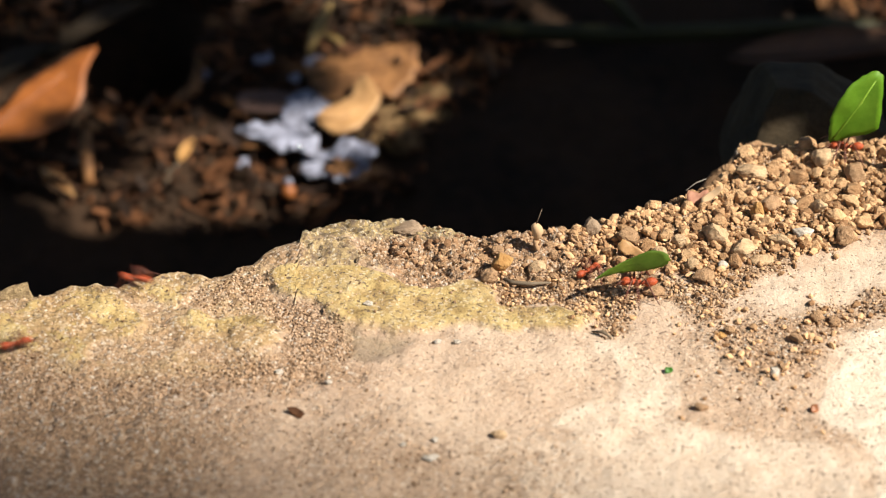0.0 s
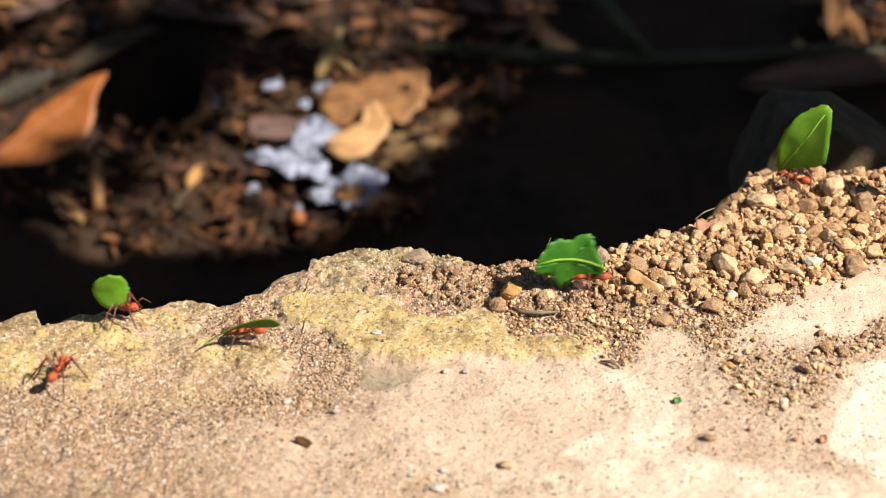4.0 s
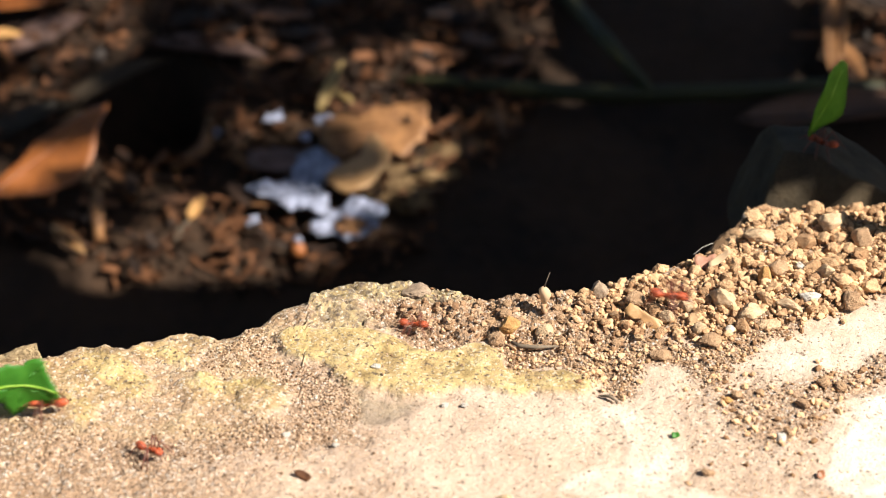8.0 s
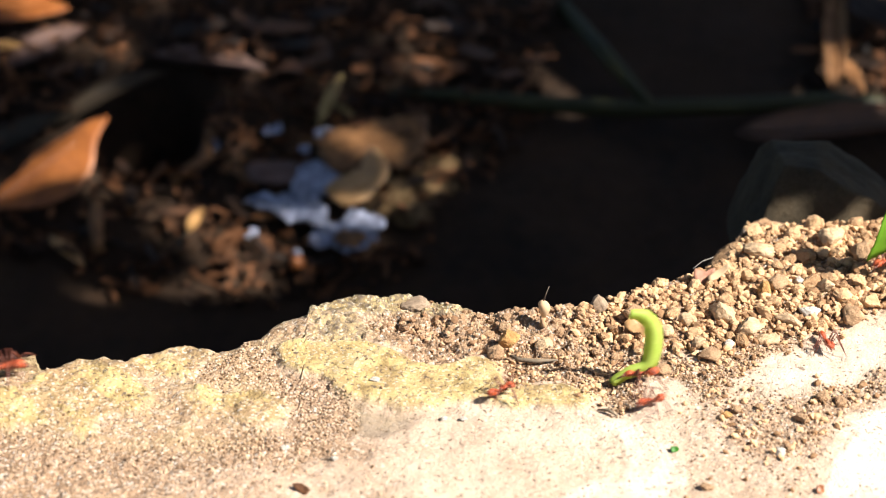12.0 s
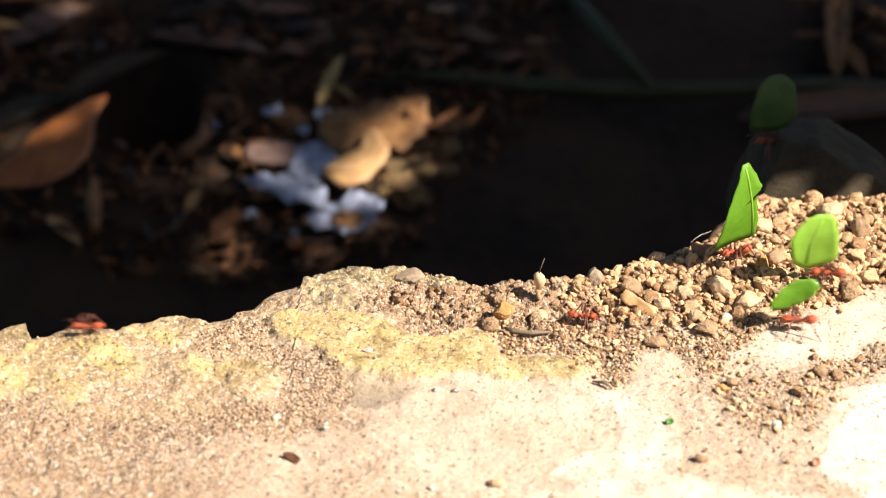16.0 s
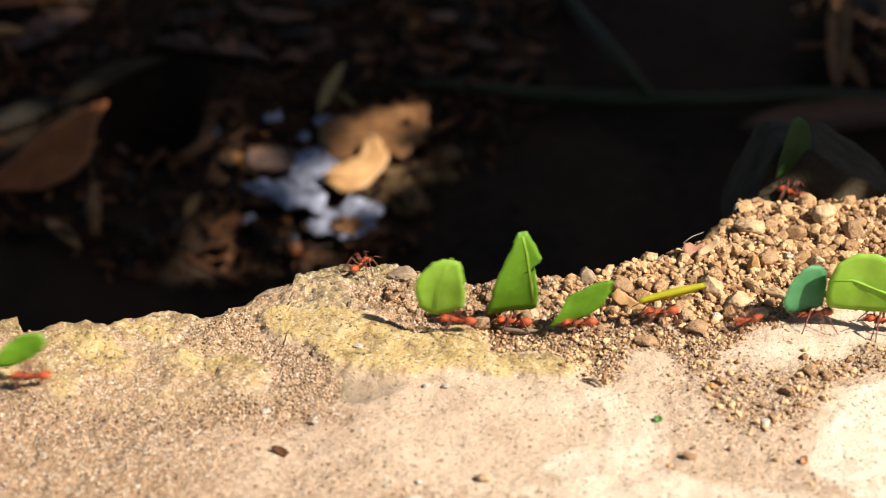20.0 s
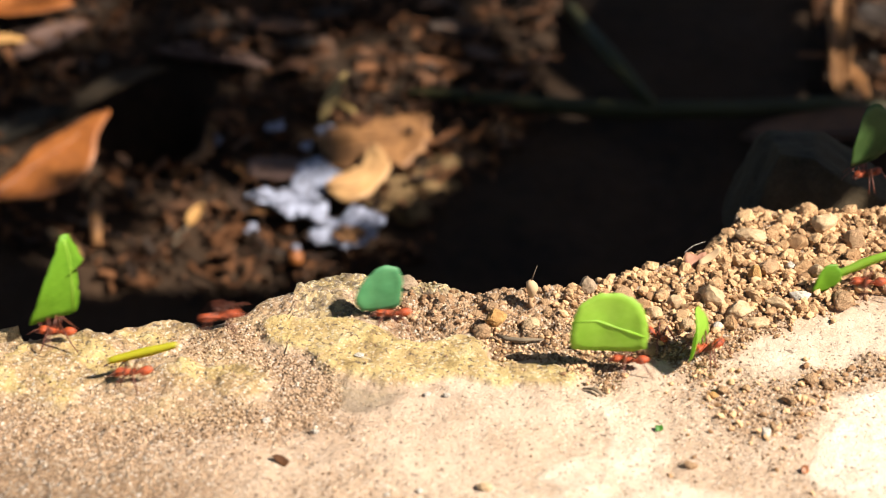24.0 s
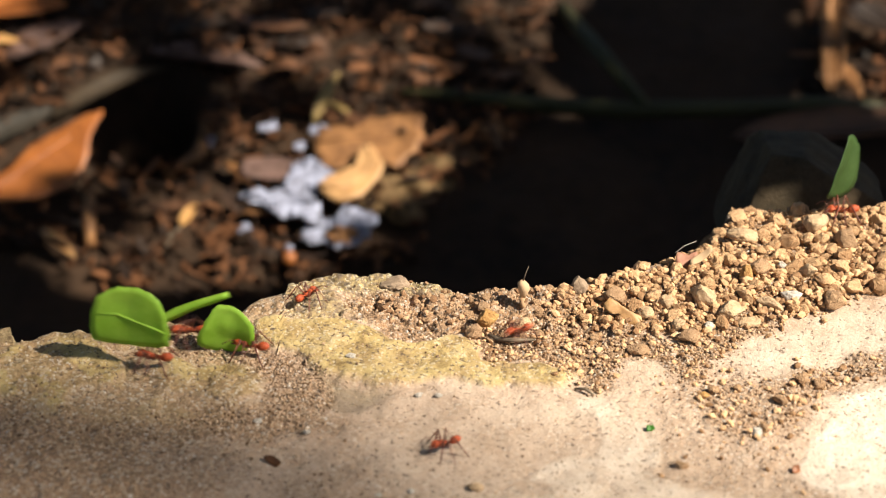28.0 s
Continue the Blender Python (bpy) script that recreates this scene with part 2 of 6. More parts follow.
def link_faces(name, verts, faces, material, even=True):
    me = bpy.data.meshes.new(name)
    me.from_pydata(verts, [], faces)
    me.materials.append(material)
    me.update()
    if even:
        me.shade_smooth()
    return me


def thing(name, label, category, group="", kind="", data=None):
    return tagged(new(name, data), label, category, group, kind)


def part(name, bm, material, parent, label=""):
    """Links a bmesh, or a ready mesh, as one part of a thing."""
    if isinstance(bm, bmesh.types.BMesh):
        me = bpy.data.meshes.new(name)
        bm.to_mesh(me)
        bm.free()
        me.materials.append(material)
        me.shade_smooth()
    else:
        me = bm
    ob = new(name, me)
    ob.parent = parent
    return tagged(ob, label)


def blob(bm, centre, radii, turn=(0, 0, 0), rings=8, segments=12, lumps=0.0):
    m = Matrix.LocRotScale(centre, Euler([radians(a) for a in turn]), radii)
    made = bmesh.ops.create_uvsphere(bm, u_segments=segments, v_segments=rings, radius=1.0)["verts"]
    for v in made:
        k = 1 + lumps * noise.noise(v.co * 2.3)
        v.co = m @ (v.co * k)
    return made


def tube(bm, path, radii, sides=6, caps=True):
    """A tapered round bar along a path."""
    path = [Vector(p) for p in path]
    loops = []
    for n, p in enumerate(path):
        ahead = (path[min(n + 1, len(path) - 1)] - path[max(n - 1, 0)]).normalized()
        side = ahead.orthogonal().normalized() if n == 0 else (side - ahead * side.dot(ahead)).normalized()
        up = ahead.cross(side)
        r = radii[n] if isinstance(radii, (list, tuple)) else radii
        loops.append([bm.verts.new(p + r * (math.cos(a) * side + math.sin(a) * up)) for a in (2 * math.pi * k / sides for k in range(sides))])
    for a, b in zip(loops, loops[1:]):
        for k in range(sides):
            bm.faces.new((a[k], a[(k + 1) % sides], b[(k + 1) % sides], b[k]))
    if caps:
        bm.faces.new(loops[0][::-1])
        bm.faces.new(loops[-1])
    return bm


# ---- materials ----
def material(name):
    m = bpy.data.materials.new(name)
    m.use_nodes = True
    return m, m.node_tree.nodes, m.node_tree.links, m.node_tree.nodes["Principled BSDF"]


def noise_node(n, l, size, detail=4.0, rough_=0.6, where=None):
    t = n.new("ShaderNodeTexNoise")
    t.inputs["Scale"].default_value, t.inputs["Detail"].default_value, t.inputs["Roughness"].default_value = 1.0 / size, detail, rough_
    if where is not None:
        l.new(where, t.inputs["Vector"])
    return t.outputs["Fac"]


def ramp(n, l, fac, stops):
    r = n.new("ShaderNodeValToRGB")
    while len(r.color_ramp.elements) < len(stops):
        r.color_ramp.elements.new(0.5)
    for e, (at, c) in zip(r.color_ramp.elements, stops):
        e.position, e.color = at, (*c, 1)
    l.new(fac, r.inputs["Fac"])
    return r.outputs["Color"]


def mix(n, l, fac, a, b, kind="MIX"):
    x = n.new("ShaderNodeMix")
    x.data_type, x.blend_type = "RGBA", kind
    for value, slot in ((fac, x.inputs[0]), (a, x.inputs[6]), (b, x.inputs[7])):
        if isinstance(value, bpy.types.NodeSocket):
            l.new(value, slot)
        else:
            slot.default_value = (*value, 1) if isinstance(value, tuple) else value
    return x.outputs[2]


def sums(n, l, kind, a, b):
    x = n.new("ShaderNodeMath")
    x.operation = kind
    for value, slot in ((a, x.inputs[0]), (b, x.inputs[1])):
        if isinstance(value, bpy.types.NodeSocket):
            l.new(value, slot)
        else:
            slot.default_value = value
    return x.outputs[0]


def bump(n, l, height, shader, distance, strength=0.7):
    b = n.new("ShaderNodeBump")
    b.inputs["Strength"].default_value, b.inputs["Distance"].default_value = strength, distance
    l.new(height, b.inputs["Height"])
    l.new(b.outputs[0], shader.inputs["Normal"])


def place(n):
    return n.new("ShaderNodeNewGeometry").outputs["Position"]


def simple(name, dark, light, size, roughness=0.85, fine=None, relief=0.0003, vary="", spread=0.35, gloss=0.3):
    """A surface whose colour wanders between two tones at two scales, and from piece to piece."""
    m, n, l, s = material(name)
    where = n.new("ShaderNodeTexCoord").outputs["Object"]
    big, small = noise_node(n, l, size, 3, 0.6, where), noise_node(n, l, fine or size / 7, 4, 0.7, where)
    fac = sums(n, l, "ADD", sums(n, l, "MULTIPLY", big, 0.6), sums(n, l, "MULTIPLY", small, 0.4))
    if vary:
        pick = n.new("ShaderNodeObjectInfo").outputs["Random"] if vary == "object" else n.new("ShaderNodeNewGeometry").outputs["Random Per Island"]
        fac = sums(n, l, "ADD", sums(n, l, "MULTIPLY", sums(n, l, "SUBTRACT", pick, 0.5), 2 * spread), fac)
    colour = ramp(n, l, fac, [(0.32, dark), (0.68, light)])
    l.new(colour, s.inputs["Base Color"])
    s.inputs["Roughness"].default_value = roughness
    s.inputs["Specular IOR Level"].default_value = gloss
    if relief:
        bump(n, l, small, s, relief)
    return m


def grit_node(n, l, size, where):
    """Packed grains of that size: a random value for each, and its height."""
    v = n.new("ShaderNodeTexVoronoi")
    v.inputs["Scale"].default_value = 1.0 / size
    l.new(where, v.inputs["Vector"])
    pick = n.new("ShaderNodeSeparateColor")
    l.new(v.outputs["Color"], pick.inputs[0])
    return pick.outputs[0], sums(n, l, "SUBTRACT", 1.0, v.outputs["Distance"])


def ledge_material():
    m, n, l, s = material("weathered_stone")
    p = place(n)
    attr = {}
    for key in ("yellow", "plate", "rim", "soil", "cream", "cap", "crack_shade"):
        a = n.new("ShaderNodeAttribute")
        a.attribute_name = key
        attr[key] = a.outputs["Fac"]
    broad, mid, fine, dust = noise_node(n, l, 0.03, 4, 0.6, p), noise_node(n, l, 0.006, 5, 0.65, p), noise_node(n, l, 0.0012, 4, 0.7, p), noise_node(n, l, 0.010, 6, 0.72, p)
    pick, height = grit_node(n, l, 0.0006, p)
    pick_2, height_2 = grit_node(n, l, 0.0009, p)
    grains = ramp(n, l, pick, [(0.0, (0.08, 0.043, 0.022)), (0.22, (0.21, 0.118, 0.060)), (0.5, (0.34, 0.198, 0.104)), (0.78, (0.46, 0.288, 0.163)), (0.91, (0.53, 0.40, 0.28)), (0.97, (0.72, 0.65, 0.57))])
    coarse = ramp(n, l, pick_2, [(0.0, (0.10, 0.060, 0.035)), (0.4, (0.26, 0.153, 0.083)), (0.8, (0.39, 0.252, 0.150)), (0.95, (0.56, 0.46, 0.36))])
    grains = mix(n, l, 0.45, grains, coarse)
    # bare stone
    base = ramp(n, l, broad, [(0.3, (0.42, 0.293, 0.205)), (0.5, (0.50, 0.366, 0.266)), (0.7, (0.56, 0.43, 0.322))])
    base = mix(n, l, sums(n, l, "MULTIPLY", mid, 0.3), base, (0.42, 0.29, 0.205))
    pale = ramp(n, l, mid, [(0.35, (0.59, 0.475, 0.37)), (0.6, (0.76, 0.66, 0.54))])
    colour = mix(n, l, attr["cream"], base, pale)
    dusty = ramp(n, l, dust, [(0.42, (0.12, 0.12, 0.12)), (0.62, (0.46, 0.46, 0.46))])
    colour = mix(n, l, sums(n, l, "MULTIPLY", dusty, sums(n, l, "SUBTRACT", 1.0, sums(n, l, "MULTIPLY", attr["cream"], 0.6))), colour, grains)
    # yellow crust, broken open to gritty stone
    crust = ramp(n, l, mid, [(0.32, (0.19, 0.122, 0.048)), (0.44, (0.36, 0.248, 0.098)), (0.58, (0.47, 0.345, 0.148)), (0.74, (0.48, 0.38, 0.22))])
    crust = mix(n, l, sums(n, l, "MULTIPLY", ramp(n, l, pick, [(0.86, (0, 0, 0)), (0.90, (1, 1, 1))]), 0.32), crust, (0.68, 0.61, 0.48))
    crust = mix(n, l, sums(n, l, "MULTIPLY", ramp(n, l, fine, [(0.385, (1, 1, 1)), (0.455, (0, 0, 0))]), 0.65), crust, (0.12, 0.092, 0.064))
    islands = noise_node(n, l, 0.011, 3.5, 0.6, p)
    broken = ramp(n, l, islands, [(0.475, (0, 0, 0)), (0.505, (1, 1, 1))])
    broken = sums(n, l, "MULTIPLY", broken, sums(n, l, "SUBTRACT", 1.0, sums(n, l, "MULTIPLY", attr["plate"], 0.7)))
    crust = mix(n, l, sums(n, l, "MULTIPLY", broken, 0.6), crust, grains)
    colour = mix(n, l, attr["yellow"], colour, crust)
    grey = ramp(n, l, fine, [(0.41, (0.05, 0.036, 0.022)), (0.54, (0.24, 0.170, 0.090)), (0.68, (0.48, 0.385, 0.25))])
    plates = n.new("ShaderNodeMapping")
    plates.inputs["Scale"].default_value = (0.7, 1.4, 1.0)
    l.new(p, plates.inputs["Vector"])
    pick_3, _ = grit_node(n, l, 0.00065, plates.outputs[0])
    chipped = ramp(n, l, pick_3, [(0.0, (0.035, 0.027, 0.02)), (0.30, (0.11, 0.082, 0.057)), (0.55, (0.30, 0.23, 0.155)), (0.75, (0.42, 0.325, 0.19)), (0.95, (0.58, 0.49, 0.35))])
    grey = mix(n, l, 0.55, grey, chipped)
    grey = mix(n, l, ramp(n, l, dust, [(0.46, (0.85, 0.85, 0.85)), (0.60, (0.15, 0.15, 0.15))]), grey, grains)
    lip = ramp(n, l, mid, [(0.34, (0.14, 0.095, 0.045)), (0.48, (0.38, 0.272, 0.115)), (0.64, (0.50, 0.385, 0.185)), (0.74, (0.56, 0.47, 0.29))])
    lip = mix(n, l, sums(n, l, "MULTIPLY", ramp(n, l, pick, [(0.80, (0, 0, 0)), (0.84, (1, 1, 1))]), 0.6), lip, (0.66, 0.59, 0.46))
    lip = mix(n, l, sums(n, l, "MULTIPLY", ramp(n, l, pick_2, [(0.18, (1, 1, 1)), (0.22, (0, 0, 0))]), 0.7), lip, (0.07, 0.052, 0.036))
    lip = mix(n, l, sums(n, l, "MULTIPLY", ramp(n, l, fine, [(0.45, (1, 1, 1)), (0.53, (0, 0, 0))]), 0.75), lip, (0.13, 0.095, 0.065))
    grey = mix(n, l, ramp(n, l, islands, [(0.44, (0.15, 0.15, 0.15)), (0.54, (0.75, 0.75, 0.75))]), grey, lip)
    colour = mix(n, l, sums(n, l, "MULTIPLY", attr["rim"], 0.9), colour, grey)
    colour = mix(n, l, attr["soil"], colour, grains)
    specks = ramp(n, l, noise_node(n, l, 0.0012, 2, 0.5, p), [(0.33, (1, 1, 1)), (0.37, (0, 0, 0))])
    colour = mix(n, l, sums(n, l, "MULTIPLY", specks, 0.75), colour, (0.10, 0.065, 0.045))
    colour = mix(n, l, sums(n, l, "MULTIPLY", attr["cap"], 0.92), colour, lip)
    # shade of the crack below the plate, painted as a darker tone
    crack_dark = ramp(n, l, dust, [(0.40, (0.045, 0.042, 0.022)), (0.56, (0.20, 0.165, 0.095)), (0.7, (0.36, 0.28, 0.17))])
    colour = mix(n, l, sums(n, l, "MULTIPLY", attr["crack_shade"], 0.45), colour, crack_dark)
    l.new(colour, s.inputs["Base Color"])
    s.inputs["Roughness"].default_value, s.inputs["Specular IOR Level"].default_value = 0.85, 0.3
    gritty = sums(n, l, "MAXIMUM", attr["soil"], sums(n, l, "MAXIMUM", sums(n, l, "MULTIPLY", attr["yellow"], 0.22), sums(n, l, "MULTIPLY", dusty, 0.45)))
    relief = sums(n, l, "MULTIPLY", sums(n, l, "ADD", sums(n, l, "MULTIPLY", height, pick), height_2), gritty)
    relief = sums(n, l, "ADD", relief, sums(n, l, "MULTIPLY", sums(n, l, "MULTIPLY", pick_3, 1.6), sums(n, l, "MAXIMUM", attr["rim"], attr["cap"])))
    bump(n, l, sums(n, l, "ADD", relief, sums(n, l, "ADD", fine, sums(n, l, "MULTIPLY", mid, 1.2))), s, 0.0005, 1.0)
    return m


def foliage(name, dark, light, through_it=0.45, sheen=0.4):
    """A leaf that lets some light through."""
    m, n, l, s = material(name)
    where = n.new("ShaderNodeTexCoord").outputs["Object"]
    fac = sums(n, l, "ADD", sums(n, l, "MULTIPLY", noise_node(n, l, 0.006, 3, 0.6, where), 0.7), sums(n, l, "MULTIPLY", noise_node(n, l, 0.0012, 3, 0.7, where), 0.3))
    colour = ramp(n, l, fac, [(0.3, dark), (0.7, light)])
    l.new(colour, s.inputs["Base Color"])
    s.inputs["Roughness"].default_value, s.inputs["Specular IOR Level"].default_value = 0.5, sheen
    t = n.new("ShaderNodeBsdfTranslucent")
    l.new(colour, t.inputs["Color"])
    both = n.new("ShaderNodeMixShader")
    both.inputs[0].default_value = through_it
    l.new(s.outputs[0], both.inputs[1])
    l.new(t.outputs[0], both.inputs[2])
    l.new(both.outputs[0], n["Material Output"].inputs["Surface"])
    bump(n, l, noise_node(n, l, 0.001, 3, 0.6, where), s, 0.0001, 0.5)
    return m


STONE = ledge_material()
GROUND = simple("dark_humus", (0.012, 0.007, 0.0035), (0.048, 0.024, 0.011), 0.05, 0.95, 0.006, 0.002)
PEBBLE = simple("gravel_stone", (0.33, 0.182, 0.086), (0.67, 0.420, 0.222), 0.5, 0.9, 0.10, 0.0012, "object", 0.16)
EARTH = simple("clod_earth", (0.27, 0.152, 0.078), (0.57, 0.358, 0.20), 0.4, 0.92, 0.07, 0.0016)
AMBER = simple("amber_stone", (0.30, 0.145, 0.045), (0.56, 0.32, 0.115), 0.5, 0.8, 0.1, 0.0009)
CRUMB = simple("soil_crumbs", (0.20, 0.106, 0.052), (0.48, 0.295, 0.165), 0.004, 0.9, 0.0007, 0.0003, "island", 0.30)
GRAVEL = simple("gravel_crumbs", (0.25, 0.135, 0.064), (0.64, 0.400, 0.212), 0.004, 0.88, 0.0007, 0.0003, "island", 0.26)
GRIT = simple("sand_grit", (0.15, 0.084, 0.043), (0.53, 0.365, 0.235), 0.003, 0.8, 0.0007, 0.0, "island", 0.42)
# boulder colour lowered to deepen the shade that it stands in
BOULDER = simple("boulder_stone_shaded", (0.016, 0.012, 0.006), (0.070, 0.048, 0.025), 0.012, 0.9, 0.0012, 0.0006)
PALE = simple("pale_stone", (0.36, 0.225, 0.12), (0.68, 0.48, 0.29), 0.5, 0.85, 0.1, 0.0009)
PALE_RIM = simple("wedge_stone", (0.16, 0.105, 0.055), (0.56, 0.41, 0.22), 0.0024, 0.9, 0.0006, 0.0012)
GREY = simple("grey_stone", (0.17, 0.115, 0.072), (0.40, 0.285, 0.19), 0.5, 0.85, 0.1, 0.0005)
WHITE = simple("quartz_white", (0.34, 0.28, 0.22), (0.62, 0.56, 0.48), 0.5, 0.6, 0.1, 0.0005)
BARK = simple("dead_bark", (0.018, 0.008, 0.0036), (0.128, 0.050, 0.018), 0.012, 0.85, 0.0015, 0.0006, "island", 0.34)
DEAD = simple("dead_leaf_brown", (0.020, 0.010, 0.005), (0.130, 0.054, 0.022), 0.012, 0.6, 0.002, 0.0003, "object", 0.40, 0.5)
ORANGE = simple("dead_leaf_orange", (0.14, 0.038, 0.006), (0.35, 0.112, 0.021), 0.010, 0.5, 0.002, 0.0003, gloss=0.5)
TAN = simple("dead_leaf_tan", (0.30, 0.155, 0.06), (0.52, 0.295, 0.12), 0.012, 0.55, 0.002, 0.0003, gloss=0.5)
MAUVE = simple("dead_leaf_mauve", (0.07, 0.04, 0.03), (0.17, 0.10, 0.08), 0.010, 0.6, 0.002, 0.0004)
RUST = simple("dead_leaf_rust", (0.075, 0.030, 0.011), (0.34, 0.160, 0.058), 0.007, 0.6, 0.002, 0.0004)
CLOD = simple("crumbly_earth", (0.075, 0.042, 0.016), (0.30, 0.185, 0.085), 0.35, 0.95, 0.06, 0.002)
STRAW = simple("straw_leaf", (0.22, 0.145, 0.05), (0.42, 0.29, 0.12), 0.008, 0.6, 0.001, 0.0002)
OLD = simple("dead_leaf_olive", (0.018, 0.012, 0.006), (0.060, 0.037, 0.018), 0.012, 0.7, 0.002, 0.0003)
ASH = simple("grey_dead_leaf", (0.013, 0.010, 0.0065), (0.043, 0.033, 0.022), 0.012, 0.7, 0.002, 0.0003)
PAPER = simple("whitish_flake", (0.075, 0.070, 0.088), (0.43, 0.45, 0.58), 0.004, 0.7, 0.0015, 0.0003)
TWIG = simple("dry_twig", (0.07, 0.05, 0.035), (0.20, 0.15, 0.10), 0.006, 0.8, 0.001, 0.0003)
STEM = simple("green_stem", (0.018, 0.017, 0.005), (0.045, 0.042, 0.012), 0.02, 0.6, 0.003, 0.0002)
PINK = simple("pink_petal_scrap", (0.26, 0.115, 0.072), (0.40, 0.20, 0.125), 0.004, 0.7, 0.001, 0.0002)
ANT_RED = simple("ant_shell_red", (0.17, 0.023, 0.005), (0.52, 0.086, 0.016), 0.0010, 0.6, 0.0003, 0.0002, gloss=0.5)
ANT_DARK = simple("ant_leg_brown", (0.07, 0.018, 0.010), (0.18, 0.045, 0.02), 0.002, 0.5, 0.0005, 0.0, gloss=0.5)
LEAF_MID = foliage("leaf_green", (0.13, 0.30, 0.012), (0.23, 0.45, 0.03), 0.5)
LEAF_DARK = foliage("leaf_dark_green", (0.04, 0.18, 0.010), (0.085, 0.28, 0.022))
LEAF_DULL = foliage("leaf_dull_green", (0.034, 0.072, 0.016), (0.062, 0.115, 0.030), 0.35)
LEAF_OLIVE = foliage("leaf_olive", (0.085, 0.17, 0.012), (0.17, 0.27, 0.03), 0.5)
LEAF_LIME = foliage("leaf_lime", (0.30, 0.54, 0.04), (0.44, 0.66, 0.09), 0.5)
LEAF_ACID = foliage("leaf_yellow_green", (0.48, 0.62, 0.08), (0.64, 0.74, 0.17), 0.55)
LEAF_BLUE = foliage("leaf_blue_green", (0.09, 0.30, 0.12), (0.16, 0.42, 0.19), 0.5)
LEAF_YELLOW = foliage("leaf_yellow", (0.45, 0.42, 0.015), (0.60, 0.55, 0.03))
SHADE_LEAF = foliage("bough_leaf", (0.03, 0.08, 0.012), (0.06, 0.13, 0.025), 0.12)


# ---- the stone ledge: one sheet over its top and down its broken back ----
def stretch(*spans):
    """Ascending places: (from, to, step) after one another."""
    return np.concatenate([np.arange(a, b, s) for a, b, s in spans])


def build_ledge():
    xs = stretch((-0.60, -0.20, 0.02), (-0.20, -0.135, 0.003), (-0.135, 0.15, 0.00058), (0.15, 0.22, 0.003), (0.22, 0.60, 0.02), (0.60, 0.61, 0.02))
    inward = stretch((0.0, 0.006, 0.0004), (0.006, 0.125, 0.00058), (0.125, 0.20, 0.0025), (0.20, 1.10, 0.03))
    down = stretch((0.0006, 0.006, 0.0009), (0.006, 0.05, 0.004), (0.05, 0.30, 0.02))
    X, D = np.meshgrid(xs, inward[::-1])
    low = np.minimum(np.interp(X, EDGE_X, EDGE_Y), -0.018)  # rows follow the rim, then run straight
    Y = low + (edge_y(X) - low) * smooth(0.045, 0.0, D) - D
    Y = np.where(D > 0.2, -0.27 - (D - 0.2), Y)
    Z = ledge_z(X, Y)
    XB, DB = np.meshgrid(xs, down)
    YB = edge_y(XB) + 0.0015 * np.sin(np.clip(DB / 0.006, 0, 1) * 3.14) + 0.004 * rough(XB, DB, 0.02, 81, 4) * smooth(0, 0.012, DB) - 0.05 * smooth(0.0, 0.25, DB)
    ZB = ledge_z(XB, edge_y(XB)) - DB
    XF, DF = np.meshgrid(xs, stretch((0.01, 0.32, 0.05))[::-1])
    YF, ZF = 0 * XF - 1.15, -DF
    X, Y, Z = np.vstack([XF, X, XB]), np.vstack([YF, Y, YB]), np.vstack([ZF, Z, ZB])
    rows, cols = X.shape
    i = np.arange(rows * cols).reshape(rows, cols)
    faces = np.stack([i[:-1, :-1], i[:-1, 1:], i[1:, 1:], i[1:, :-1]], -1).reshape(-1, 4)
    me = link_faces("stone_ledge", np.stack([X, Y, Z], -1).reshape(-1, 3).tolist(), faces.tolist(), STONE)
    m = ledge_masks(X.ravel(), np.minimum(Y.ravel(), edge_y(X.ravel())))
    m["yellow"] = np.maximum.reduce([m["band"], m["plate"], m["ochre"]])
    for key in ("yellow", "plate", "rim", "soil", "cream", "cap", "crack_shade"):
        me.attributes.new(key, "FLOAT", "POINT").data.foreach_set("value", m[key].astype(np.float32))
    return thing("stone_ledge", "weathered beige stone ledge crusted yellow and strewn with soil", "stone ledge", kind="structure", data=me)


build_ledge()


def build_ground():
    xs = stretch((-60, -5, 5.0), (-5, -0.6, 0.4), (-0.6, -0.26, 0.03), (-0.26, 0.26, 0.0035), (0.26, 0.6, 0.03), (0.6, 5, 0.4), (5, 61, 5.0))
    ys = stretch((-60, -5, 5.0), (-5, -0.2, 0.4), (-0.2, 0.14, 0.03), (0.14, 0.45, 0.0035), (0.45, 1.0, 0.04), (1.0, 5, 0.4), (5, 61, 5.0))
    X, Y = np.meshgrid(xs, ys)
    Z = litter_z(X, Y)
    rows, cols = X.shape
    i = np.arange(rows * cols).reshape(rows, cols)
    faces = np.stack([i[:-1, :-1], i[:-1, 1:], i[1:, 1:], i[1:, :-1]], -1).reshape(-1, 4)
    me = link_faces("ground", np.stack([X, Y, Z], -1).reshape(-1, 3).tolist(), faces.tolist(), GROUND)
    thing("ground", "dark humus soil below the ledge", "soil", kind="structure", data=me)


build_ground()


